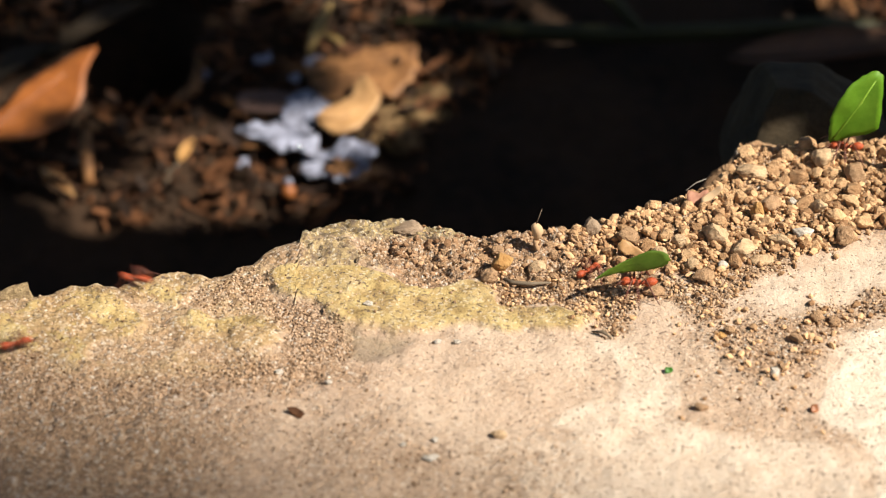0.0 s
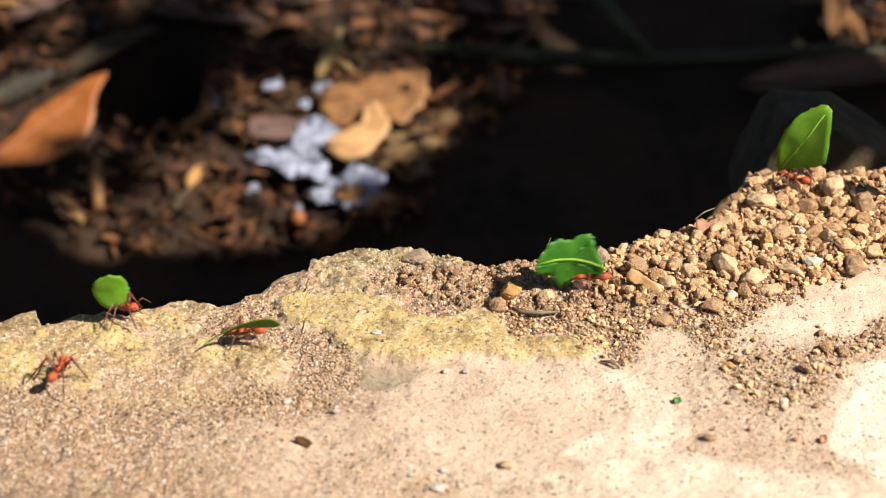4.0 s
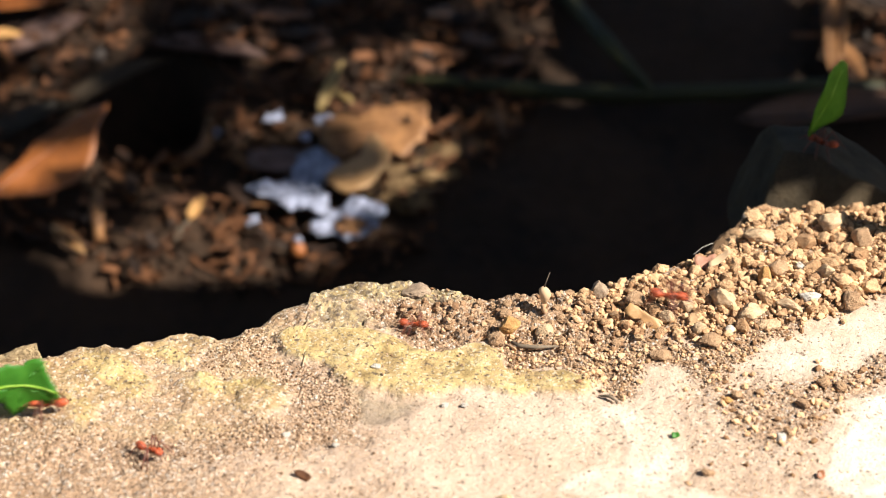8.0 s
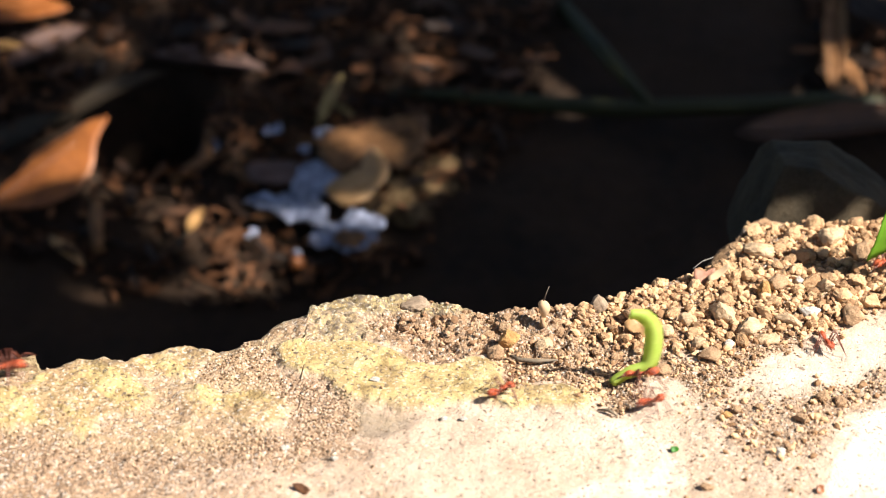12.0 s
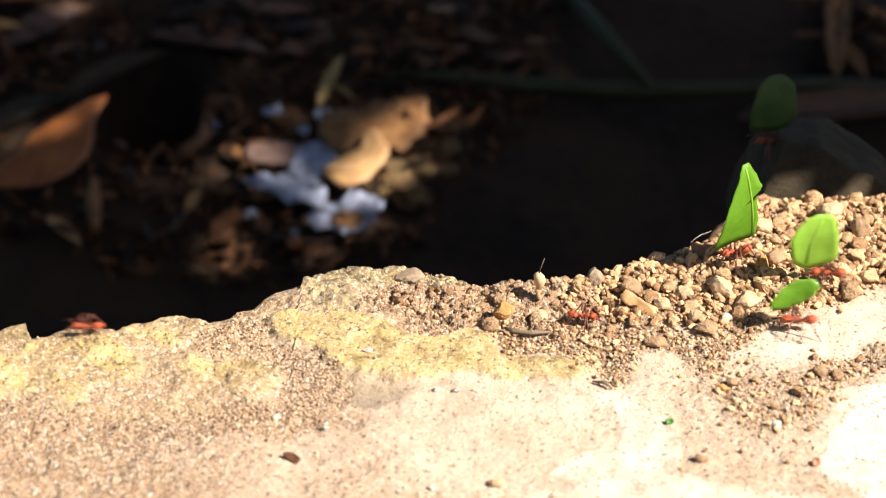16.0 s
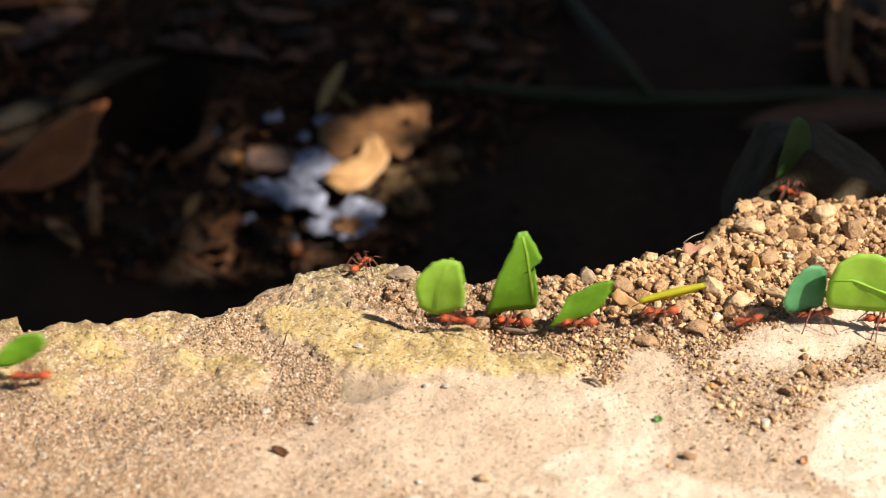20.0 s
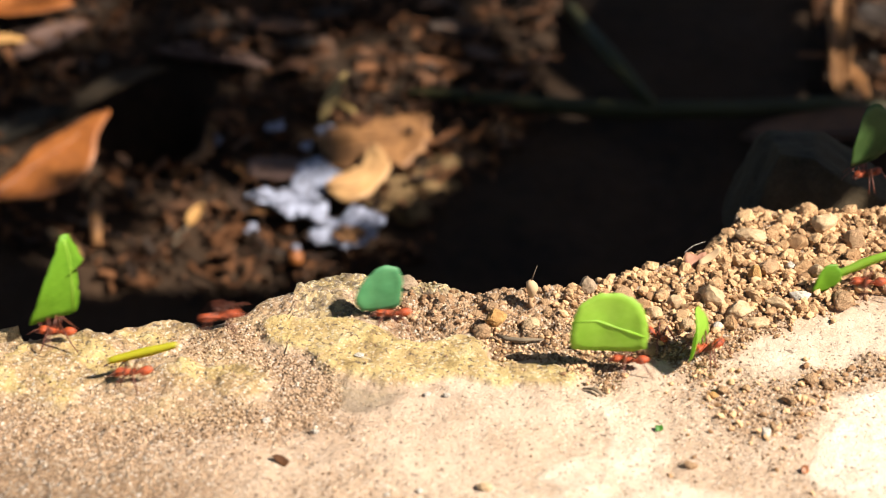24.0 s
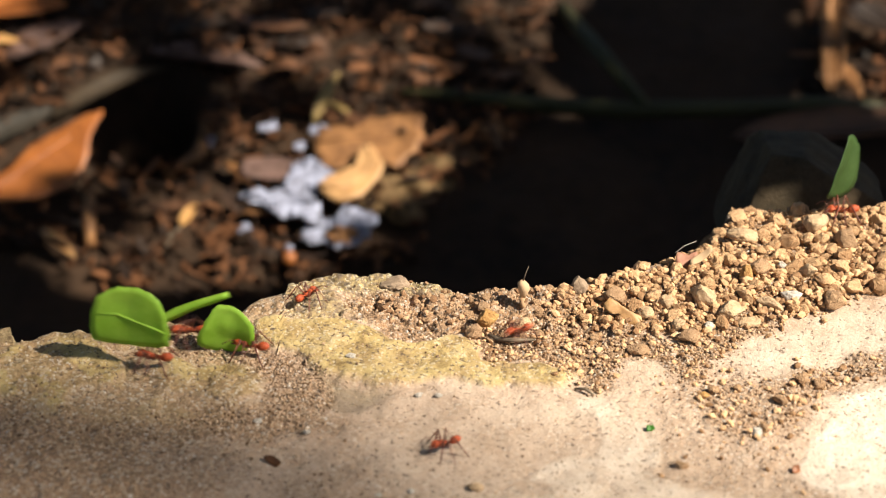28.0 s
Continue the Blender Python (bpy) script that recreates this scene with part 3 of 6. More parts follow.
# ---- stones ----
def rock_shape(seed, flat=0.75, cuts=5, level=2):
    """A knocked-about stone about one metre across, to be scaled."""
    rng = random.Random(seed)
    bm = bmesh.new()
    bmesh.ops.create_icosphere(bm, subdivisions=level, radius=0.55)
    planes = [(Vector((rng.uniform(-1, 1), rng.uniform(-1, 1), rng.uniform(-1, 1))).normalized(), rng.uniform(0.30, 0.45)) for _ in range(cuts)]
    for v in bm.verts:
        v.co *= 1 + 0.22 * noise.noise(v.co * 1.7 + Vector((seed, 0, 0))) + 0.08 * noise.noise(v.co * 5 + Vector((0, seed, 0))) + 0.12 * noise.noise(v.co * 9 + Vector((0, 0, seed))) + 0.10 * noise.noise(v.co * 19 + Vector((seed, 0, 7)))
        for way, far in planes:
            over = v.co.dot(way) - far
            if over > 0:
                v.co -= 0.85 * over * way
        v.co *= 1 + 0.09 * noise.noise(v.co * 6 + Vector((seed, seed, 0))) + 0.08 * noise.noise(v.co * 13 + Vector((seed, seed, 5))) + 0.05 * noise.noise(v.co * 27)
        v.co.z *= flat
    return bm


def rock_mesh(name, seed, mat, flat=0.75, cuts=5, level=2):
    me = bpy.data.meshes.new(name)
    bm = rock_shape(seed, flat, cuts, level)
    bm.to_mesh(me)
    bm.free()
    me.materials.append(mat)
    if level > 3:
        me.shade_smooth()
    else:
        me.shade_flat()
    return me


def scatter(name, shapes, spots, mat, label, category):
    """Many small pieces in one mesh. spots: place, sizes and turn of each."""
    verts, faces, count = [], [], 0
    tables = [(np.array([v.co for v in b.verts]), [[v.index for v in f.verts] for f in b.faces]) for b in shapes]
    for n, (where, sizes, turn) in enumerate(spots):
        v, f = tables[n % len(tables)]
        m = np.array(Euler(turn).to_matrix()) * np.array(sizes)
        verts.append(v @ m.T + np.array(where))
        faces += [[k + count for k in face] for face in f]
        count += len(v)
    me = link_faces(name, np.concatenate(verts).tolist(), faces, mat, False)
    return thing(name, label, category, kind="stuff", data=me)


def pick_spots(rng, corners, count, gap, taken, margin=1.0):
    """Random places in a polygon of millimetres that keep their distance."""
    xs, ys = [c[0] for c in corners], [c[1] for c in corners]
    made = []
    for _ in range(count * 12):
        if len(made) >= count:
            break
        x, y = rng.uniform(min(xs), max(xs)), rng.uniform(min(ys), max(ys))
        if inside(np.array([x / 1000]), np.array([y / 1000]), corners, margin)[0] < 0.5 or y / 1000 > edge_y(np.array([x / 1000]))[0] - 0.001:
            continue
        if all((x - a) ** 2 + (y - b) ** 2 > (gap * 0.5 + r) ** 2 for a, b, r in taken):
            made.append((x, y))
            taken.append((x, y, gap * 0.5))
    return made


def spot_z(x_mm, y_mm):
    return float(ledge_z(np.array([x_mm / 1000]), np.array([y_mm / 1000]))[0])
# ---- stones on the ledge ----
CLODS = [rock_mesh("pebble", 83 + k, EARTH, 0.8, 6, 3) for k in range(4)]
ROCKS = [rock_mesh("pebble", 3 + k, PEBBLE, 0.85, 9, 3) for k in range(8)]


def stone(name, seed, mat, x, y, size, label, turn=0, sink=0.25, category="stone", flat=0.85, cuts=12, tilt=0):
    """One stone that stands out, placed in millimetres."""
    ob = thing(name, label, category, data=rock_mesh(name, seed, mat, flat, cuts, 4))
    ob.scale = [s / 1000 for s in size]
    ob.location = (x / 1000, y / 1000, spot_z(x, y) + size[2] / 1000 * 0.42 * (1 - sink))
    ob.rotation_euler = (0, radians(tilt), radians(turn))
    return ob


taken = []
for name, seed, mat, x, y, size, label, turn in (
    ("stone", 22, GREY, 39.3, -23.5, (4.5, 4.3, 5.6), "round grey-brown stone at the ledge's rim", 40),
    ("stone", 29, EARTH, 48.5, -28, (6.4, 6.0, 5.6), "dull brown lump of earth", 30),
    ("stone", 25, PALE, 70.0, -28, (7.2, 5.6, 6.0), "large pale cracked stone in the gravel", -35),
    ("stone", 26, PALE, 76.5, -34.5, (6.8, 4.8, 4.8), "blunt pale stone at the foot of the gravel", 15),
    ("stone", 36, PALE, 81.0, -37.0, (6.0, 4.0, 2.9), "flat pale stone at the foot of the gravel", -12),
    ("stone", 37, PALE, 86.5, -30.5, (8.0, 3.7, 3.7), "long pale angular stone in the gravel", -28),
    ("stone", 28, WHITE, 92.5, -27, (6.0, 4.0, 3.6), "white quartz stone in the gravel", 10),
    ("stone", 24, PALE, 102.5, 8, (6.8, 6.4, 7.2), "large pale tan stone in the gravel heap", 0),
    ("stone", 38, EARTH, 85.5, -15.5, (6.8, 6.0, 5.6), "lumpy brown clod in the gravel", 20),
    ("stone", 31, AMBER, 82.0, -19.0, (3.8, 3.8, 4.7), "amber yellow stone in the gravel", 45),
    ("stone", 39, PALE, 83.0, 1.5, (7.6, 5.6, 5.2), "tan stone at the heap's rim", 10),
    ("stone", 40, EARTH, 110.0, 0.5, (6.8, 5.6, 5.6), "pinkish brown clod in the gravel", 50),
    ("stone", 41, EARTH, 103.0, -27.5, (7.2, 5.6, 5.2), "brown clod at the foot of the gravel", 70),
    ("stone", 42, PALE, 98.0, -16.5, (4.4, 4.0, 5.2), "upright tan stone in the gravel", 0),
    ("stone", 44, EARTH, 65.2, -45.5, (5.0, 4.5, 4.1), "small brown clod at the foot of the gravel", 0),
    ("stone", 27, WHITE, 71.0, -40.5, (2.4, 2.2, 2.6), "small upright whitish stone chip", 0),
    ("stone", 45, WHITE, 91.6, -13, (3.2, 3.0, 3.2), "small round whitish stone", 0),
    ("stone", 46, PALE, 25.1, -40, (4.7, 4.1, 3.8), "round tan stone beside a dark twig", 20),
    ("stone", 32, AMBER, 16.5, -38.5, (6.0, 4.8, 5.2), "rusty orange-brown lump of earth", 35),
    ("stone", 47, EARTH, 13.3, -43.5, (5.4, 4.5, 4.5), "brown clod at the end of a twig", 80),
    ("stone", 48, EARTH, 53.0, -50.5, (5.6, 4.0, 2.9), "crumbling flat clod on the sand", 15),
    ("stone", 49, PALE, 61.0, -30.5, (4.5, 4.0, 4.0), "tan stone in the gravel", 0),
    ("stone", 50, PALE, 55.7, -34.5, (4.5, 4.0, 3.8), "rounded tan stone in the gravel", 0),
    ("stone", 52, PALE, 63.6, -40.5, (4.5, 3.8, 3.8), "tan stone at the foot of the gravel", 70),
    ("stone", 33, EARTH, 85.3, -70, (4.0, 3.0, 2.8), "small dark brown stone in the sand", 0),
    ("stone", 53, EARTH, 91.5, -61.5, (4.0, 3.2, 3.1), "small brown clod in the sand", 30),
    ("stone", 54, EARTH, 95.3, -62.5, (4.1, 3.1, 3.1), "small brown clod in the sand", 70),
    ("stone", 34, AMBER, 67.4, -69.2, (2.6, 2.4, 2.4), "small amber stone in the sand", 0),
    ("stone", 55, EARTH, 69.7, -66.7, (2.8, 2.6, 2.6), "small brown stone in the sand", 0),
    ("stone", 56, WHITE, 78.3, -83.5, (3.2, 2.6, 2.0), "small white stone in the sand", 0),
    ("stone", 57, EARTH, 80.7, -81.8, (2.6, 2.2, 2.2), "small brown stone in the sand", 0),
    ("stone", 58, EARTH, 60.2, -96.5, (3.4, 2.2, 2.0), "small dark clod on the stone", 0),
    ("stone", 59, PALE, 14.0, -107, (4.0, 2.6, 2.2), "small tan stone on the ledge", 0),
    ("stone", 60, WHITE, 0.1, -70.6, (1.9, 1.7, 1.4), "tiny white quartz grain", 0),
    ("stone", 61, WHITE, 5.0, -71.0, (1.9, 1.6, 1.4), "tiny white quartz grain", 0),
    ("stone", 62, WHITE, -1.5, -115, (4.0, 2.2, 1.4), "white chip of stone", 0),
    ("stone", 63, WHITE, -7.5, -110.3, (1.6, 1.4, 1.2), "tiny white quartz grain", 0),
    ("stone", 64, WHITE, -0.7, -108.6, (1.8, 1.5, 1.2), "tiny white quartz grain", 0),
    ("stone", 65, WHITE, -36.9, -82.3, (2.2, 1.9, 1.6), "tiny white quartz grain", 0),
    ("stone", 66, WHITE, -25.0, -86.6, (2.2, 1.7, 1.4), "tiny white quartz grain", 0),
    ("stone", 67, WHITE, -16.6, -56.6, (2.6, 2.0, 1.4), "tiny white quartz grain", 0),
):
    stone(name, seed, mat, x, y, size, label, turn)
    taken.append((x, y, max(size[:2]) * 0.5))



def build_wedge():
    """A splinter of stone that rises to a sharp corner over the rim."""
    bm = bmesh.new()
    for c in ((-8.5, -2.5, -1.5), (-8.0, 2.5, -1.5), (8.3, -3.0, -1.5), (8.0, 3.0, -1.5), (-8.3, -2.0, 0.6), (-5.5, 1.8, 2.4), (-1.0, -1.4, 4.0), (0.5, 1.6, 4.7), (5.6, 0.4, 6.6), (7.0, 0.2, 7.0), (7.4, -0.8, 6.0), (8.4, -2.0, 1.2), (8.2, 1.8, 2.0)):
        bm.verts.new(c)
    bmesh.ops.convex_hull(bm, input=bm.verts)
    bmesh.ops.subdivide_edges(bm, edges=bm.edges, cuts=5, use_grid_fill=True)
    for v in bm.verts:
        v.co += v.co.normalized() * (0.55 * noise.noise(v.co * 0.35) + 0.50 * noise.noise(v.co * 0.9) + 0.30 * noise.noise(v.co * 1.9))
    bmesh.ops.scale(bm, vec=(0.84 * MM, 0.84 * MM, 0.80 * MM), verts=bm.verts)
    me = bpy.data.meshes.new("stone")
    bm.to_mesh(me)
    bm.free()
    me.materials.append(PALE_RIM)
    me.shade_flat()
    ob = thing("stone", "pale wedge-shaped stone with a sharp upturned corner", "stone", data=me)
    ob.location, ob.rotation_euler = (-0.1056, -0.0522, spot_z(-105.6, -52.2) - 0.0010), (0, 0, radians(8))


build_wedge()
stone("stone", 51, GREY, -7.0, -21, (7.0, 5, 3.8), "rough grey-brown stone lying on the ledge's rim", 5, 0.85, cuts=3)
taken.append((-7.5, -19.5, 4))
rng = random.Random(5)
heap_spots = pick_spots(rng, HEAP, 270, 3.2, taken)
for x, y in heap_spots:
    k = rng.random()
    s = (1.8 + 2.5 * k**1.8) * (0.85 + 0.35 * smooth(40, 90, x))
    ob = thing("pebble", "tan pebble of dry earth in the gravel heap", "pebble", "gravel heap", data=ROCKS[rng.randrange(8)])
    ob.scale = [s * rng.uniform(0.85, 1.2) / 1000, s * rng.uniform(0.8, 1.1) / 1000, s * rng.uniform(0.8, 1.05) / 1000]
    ob.location = (x / 1000, y / 1000, spot_z(x, y) + 0.30 * s / 1000)
    ob.rotation_euler = (rng.uniform(-0.5, 0.5), rng.uniform(-0.5, 0.5), rng.uniform(0, 6.28))
for x, y in pick_spots(rng, FRINGE, 48, 3.4, taken):
    s = rng.uniform(1.7, 3.4) * (0.6 + 0.4 * smooth(4, 14, x))
    ob = thing("pebble", "brown clod in the soil by the ledge's rim", "pebble", "gravel heap", data=CLODS[rng.randrange(4)])
    ob.scale = [s * rng.uniform(0.85, 1.2) / 1000, s * rng.uniform(0.8, 1.1) / 1000, s * rng.uniform(0.7, 1.0) / 1000]
    ob.location = (x / 1000, y / 1000, spot_z(x, y) + 0.10 * s / 1000)
    ob.rotation_euler = (rng.uniform(-0.5, 0.5), rng.uniform(-0.5, 0.5), rng.uniform(0, 6.28))


def build_boulder():
    """A blunt stone, coloured dark for its shade, that stands in the sunk corner behind the gravel heap."""
    bm = bmesh.new()
    bmesh.ops.create_icosphere(bm, subdivisions=5, radius=1.0)
    planes = [(Vector((-0.90, -0.03, 0.42)), 0.0150), (Vector((0.5, 0, 0.87)), 0.0138), (Vector((-0.1, -0.80, 0.55)), 0.0150), (Vector((0.35, -0.85, 0.3)), 0.0165), (Vector((0.05, 0.1, 1.0)), 0.0150)]
    for v in bm.verts:
        c = v.co / (abs(v.co.x) ** 3 + abs(v.co.y) ** 3 + abs(v.co.z) ** 3) ** (1 / 3)
        c = Vector((c.x * 0.0245, c.y * 0.0180, c.z * 0.0170)) * (1 + 0.05 * noise.noise(v.co * 2.1))
        for way, far in planes:
            way = way.normalized()
            over = c.dot(way) - far
            if over > 0:
                c -= 0.95 * over * way
        v.co = c * (1 + 0.035 * noise.noise(c * 160) + 0.02 * noise.noise(c * 420))
    me = bpy.data.meshes.new("boulder")
    bm.to_mesh(me)
    bm.free()
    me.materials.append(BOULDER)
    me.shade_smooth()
    ob = thing("boulder", "blunt grey-green stone behind the gravel heap, coloured darker for its shade", "stone", data=me)
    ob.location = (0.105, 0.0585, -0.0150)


build_boulder()
ledge_stone = thing("stone", "rough tan stone behind the gravel heap, sunlit on top", "stone", data=rock_mesh("stone", 71, EARTH, 1.0, 7, 4))
ledge_stone.scale, ledge_stone.location, ledge_stone.rotation_euler = (0.028, 0.013, 0.034), (0.0895, 0.034, -0.0250), (0, radians(-4), radians(8))


def strew(rng, corners, count, low, high, lift=0.25, power=2.0):
    xs, ys = np.array([c[0] for c in corners]), np.array([c[1] for c in corners])
    px = np.array([rng.uniform(xs.min(), xs.max()) for _ in range(count * 4)]) / 1000
    py = np.array([rng.uniform(ys.min(), ys.max()) for _ in range(count * 4)]) / 1000
    keep = (inside(px, py, corners, 3.0, 4.0, 2) > np.array([rng.random() for _ in px])) & (py < edge_y(px) - 0.0006)
    px, py = px[keep][:count], py[keep][:count]
    pz = ledge_z(px, py)
    made = []
    for x, y, z in zip(px, py, pz):
        s = (low + (high - low) * rng.random() ** power) / 1000
        made.append(((x, y, z + lift * s), (s * rng.uniform(0.8, 1.3), s * rng.uniform(0.7, 1.1), s * rng.uniform(0.6, 1.0)), (rng.uniform(-0.6, 0.6), rng.uniform(-0.6, 0.6), rng.uniform(0, 6.28))))
    return made


small_rocks = [rock_shape(50 + k, 0.85, 5, 1) for k in range(6)]
crumbs = strew(rng, HEAP, 4200, 0.6, 2.7, 0.35, 2.2) + strew(rng, SAND, 420, 0.7, 1.9) + strew(rng, CRUMBS, 170, 0.7, 2.4) + strew(rng, STREAK, 60, 0.6, 1.6)
scatter("gravel", small_rocks, crumbs, GRAVEL, "heaped tan gravel crumbs of dry earth", "gravel")
scatter("soil_crumbs", small_rocks, strew(rng, FRINGE, 460, 0.5, 2.3, 0.0, 2.4) + strew(rng, HOLLOW, 200, 0.5, 1.9, -0.02, 2.4), CRUMB, "reddish brown soil crumbs by the rim", "soil")
octa = bmesh.new()
bmesh.ops.create_icosphere(octa, subdivisions=1, radius=0.5)
WIDE = [(-135, -52), (0, -20), (40, -25), (150, 18), (150, -135), (-135, -135)]
LEFT = [(-135, -55), (-45, -45), (-10, -25), (20, -45), (-20, -75), (0, -135), (-135, -135)]
grains = strew(rng, SAND, 2600, 0.3, 0.9) + strew(rng, CRUMBS, 700, 0.3, 1.0) + strew(rng, STREAK, 700, 0.25, 0.7) + strew(rng, GULLY, 1500, 0.3, 0.8) + strew(rng, HOLLOW, 160, 0.3, 0.8) + strew(rng, DIRT_2, 600, 0.3, 0.9) + strew(rng, DIRT, 1500, 0.3, 1.0, 0.25, 3) + strew(rng, LEFT, 900, 0.25, 1.0, 0.2, 3.5) + strew(rng, WIDE, 1500, 0.25, 0.7, 0.2, 3) + strew(rng, HEAP, 1200, 0.4, 1.0) + strew(rng, FRINGE, 250, 0.3, 0.8)
scatter("sand", [octa], grains, GRIT, "loose sand and grit over the stone", "sand")
for b in small_rocks + [octa]:
    b.free()


# ---- scraps on the ledge ----
def bar(name, label, category, mat, points, radii, sides=6):
    """A small stick or stem, in millimetres above the ledge."""
    bm = bmesh.new()
    base = Vector((points[0][0] / 1000, points[0][1] / 1000, spot_z(points[0][0], points[0][1])))
    tube(bm, [Vector((x / 1000, y / 1000, spot_z(x, y) + z / 1000)) - base for x, y, z in points], [r / 1000 for r in radii], sides)
    me = bpy.data.meshes.new(name)
    bm.to_mesh(me)
    bm.free()
    me.materials.append(mat)
    me.shade_smooth()
    ob = thing(name, label, category, data=me)
    ob.location = base
    return ob


bar("twig", "short dark twig lying in the gravel", "twig", TWIG, [(16.5, -44.5, 1.6), (19, -46, 1.7), (23, -46.8, 1.6), (28, -46, 1.6)], [0.4, 0.6, 0.55, 0.25])
bar("twig", "thin dark curled sliver on the sand", "twig", TWIG, [(37, -66, 0.4), (39.5, -67.5, 1.2), (41.5, -69, 0.5)], [0.2, 0.5, 0.2])
bar("fibre", "fine white plant fibre standing over the rim", "fibre", WHITE, [(65, -6, 2.5), (67.5, -4, 3.6), (70.5, -3, 3.8)], [0.09, 0.08, 0.05], 5)
pod = thing("seed_pod", "small tan top-shaped seed pod on a stalk", "seed pod")
pod.location = (0.0250, -0.0315, spot_z(25.0, -31.5))
part("pod", tube(bmesh.new(), [(0, -0.0002, 0.0022), (0.0002, 0, 0.0034), (0.0003, 0, 0.0046), (0.0001, 0.0001, 0.0056), (-0.0002, 0.0002, 0.0064), (0, 0.0002, 0.0070)], [0.0006, 0.0010, 0.0015, 0.0014, 0.0012, 0.0005], 8), PALE, pod)
part("stalk", tube(bmesh.new(), [(0.0004, -0.0012, 0.0), (-0.0002, -0.0005, 0.0012), (0, -0.0002, 0.0024)], [0.0007, 0.0006, 0.0009]), EARTH, pod)
part("bristle", tube(bmesh.new(), [(0, 0.0002, 0.0070), (0.0006, 0.0008, 0.0088), (0.0013, 0.0015, 0.0105)], [0.00018, 0.00016, 0.0001], 5), TWIG, pod)


def outline_sheet(outline, bend, thick, seed=0, ragged=0.0, rings=5, per_side=6, plane="xz", lines=None):
    """A thin curved piece with this outline; bend: how far its middle bulges, as a share of its size."""
    rng = random.Random(seed)
    points = []
    n = len(outline)
    for k in range(n):
        p0, p1, p2, p3 = (Vector(outline[(k + j - 1) % n]) for j in range(4))
        for j in range(per_side):
            u = j / per_side
            soft = 0.5 * (p1 + p2 - p0 - p3)
            points.append(p1.lerp(p2, u) + soft * (0.38 * u * (1 - u)) + Vector((rng.uniform(-1, 1), rng.uniform(-1, 1))) * ragged)
    centre = sum(points, Vector((0, 0))) / len(points)
    size = max((p - centre).length for p in points)
    bm = bmesh.new()
    sides = []

    def bulge(q):
        off = (q - centre) / size
        return bend * size * (off.x**2 - 0.4 * off.y**2 + 0.5 * off.x * off.y) + 0.05 * size * noise.noise(Vector((off.x * 2, off.y * 2, seed)))

    if lines is not None:
        lines[:] = [(f, bulge(Vector((f, u))), u) for f, u in lines]
    for face in (1, -1):
        rows = []
        for r in range(rings + 1):
            k = r / rings
            row = []
            for p in points if r else points[:1]:
                q = centre + (p - centre) * k
                w = bulge(q) + face * thick * 0.5
                row.append(bm.verts.new((q.x, w, q.y) if plane == "xz" else (q.x, q.y, w)))
            rows.append(row)
        m = len(points)
        flip = (face > 0) == (plane == "xz")
        for j in range(m):
            tri = (rows[0][0], rows[1][j], rows[1][(j + 1) % m])
            bm.faces.new(tri if flip else tri[::-1])
            for a, c in zip(rows[1:], rows[2:]):
                quad = (a[j], c[j], c[(j + 1) % m], a[(j + 1) % m])
                bm.faces.new(quad if flip else quad[::-1])
        sides.append(rows[-1])
    for j in range(len(points)):
        bm.faces.new((sides[0][j], sides[1][j], sides[1][(j + 1) % len(points)], sides[0][(j + 1) % len(points)]))
    bmesh.ops.recalc_face_normals(bm, faces=bm.faces[:])
    return bm


def scrap(name, label, category, mat, outline, x, y, lift, turn, bend=0.3, thick=0.4, seed=1):
    """A small flat scrap on the ledge, in millimetres."""
    bm = outline_sheet(outline, bend, thick, seed, 0.15, 3, 3, "xy")
    bmesh.ops.scale(bm, vec=(0.001,) * 3, verts=bm.verts)
    me = bpy.data.meshes.new(name)
    bm.to_mesh(me)
    bm.free()
    me.materials.append(mat)
    me.shade_smooth()
    ob = thing(name, label, category, data=me)
    ob.matrix_basis = Matrix.Translation((x / 1000, y / 1000, spot_z(x, y) + lift / 1000)) @ Euler([radians(a) for a in turn]).to_matrix().to_4x4()
    return ob


scrap("leaf_chip", "torn tan leaf chip standing on the gravel", "leaf", TAN, [(-5.2, 1.0), (-4.0, 3.1), (-1.6, 2.3), (0.6, 1.2), (3.2, 0.3), (5.2, -2.8), (3.0, -2.4), (1.0, -3.0), (0.0, -1.4), (-1.6, -0.2), (-3.2, -0.6)], 50, -36, 2.3, (58, 6, -8), 0.16, 0.4, 3)
scrap("petal", "faded pink petal scrap among gravel", "petal", PINK, [(-2.6, -1.8), (-2.8, 1.6), (0.5, 1.2), (2.4, 2.2), (2.6, -1.2), (0, -2.2)], 67.5, -11, 2.2, (48, 8, 5), 0.25, 0.4, 4)
scrap("leaf_chip", "pale narrow leaf chip beside the petal", "leaf", PALE, [(-3.2, -0.8), (-2.5, 0.9), (3, 0.8), (3.2, -0.6)], 71, -12, 3.2, (40, -30, 20), 0.3, 0.5, 5)
scrap("bark_flake", "dark brown flake on bare stone", "flake", BARK, [(-2.2, -0.6), (-0.5, 1), (1.9, 0.6), (1.6, -0.9)], -32, -98, 0.6, (25, 10, -30), 0.4, 0.5, 6)
scrap("leaf_crumb", "tiny green leaf crumb on the stone", "leaf", LEAF_DARK, [(-0.9, -0.6), (-0.6, 0.7), (0.8, 0.6), (0.9, -0.4)], 54, -82, 0.6, (40, 0, 10), 0.4, 0.4, 7)
scrap("petal", "tiny orange petal crumb on the stone", "petal", ORANGE, [(-0.9, -0.9), (-0.6, 1), (0.9, 0.9), (0.8, -0.7)], 86, -97, 0.6, (40, 0, 10), 0.4, 0.4, 8)


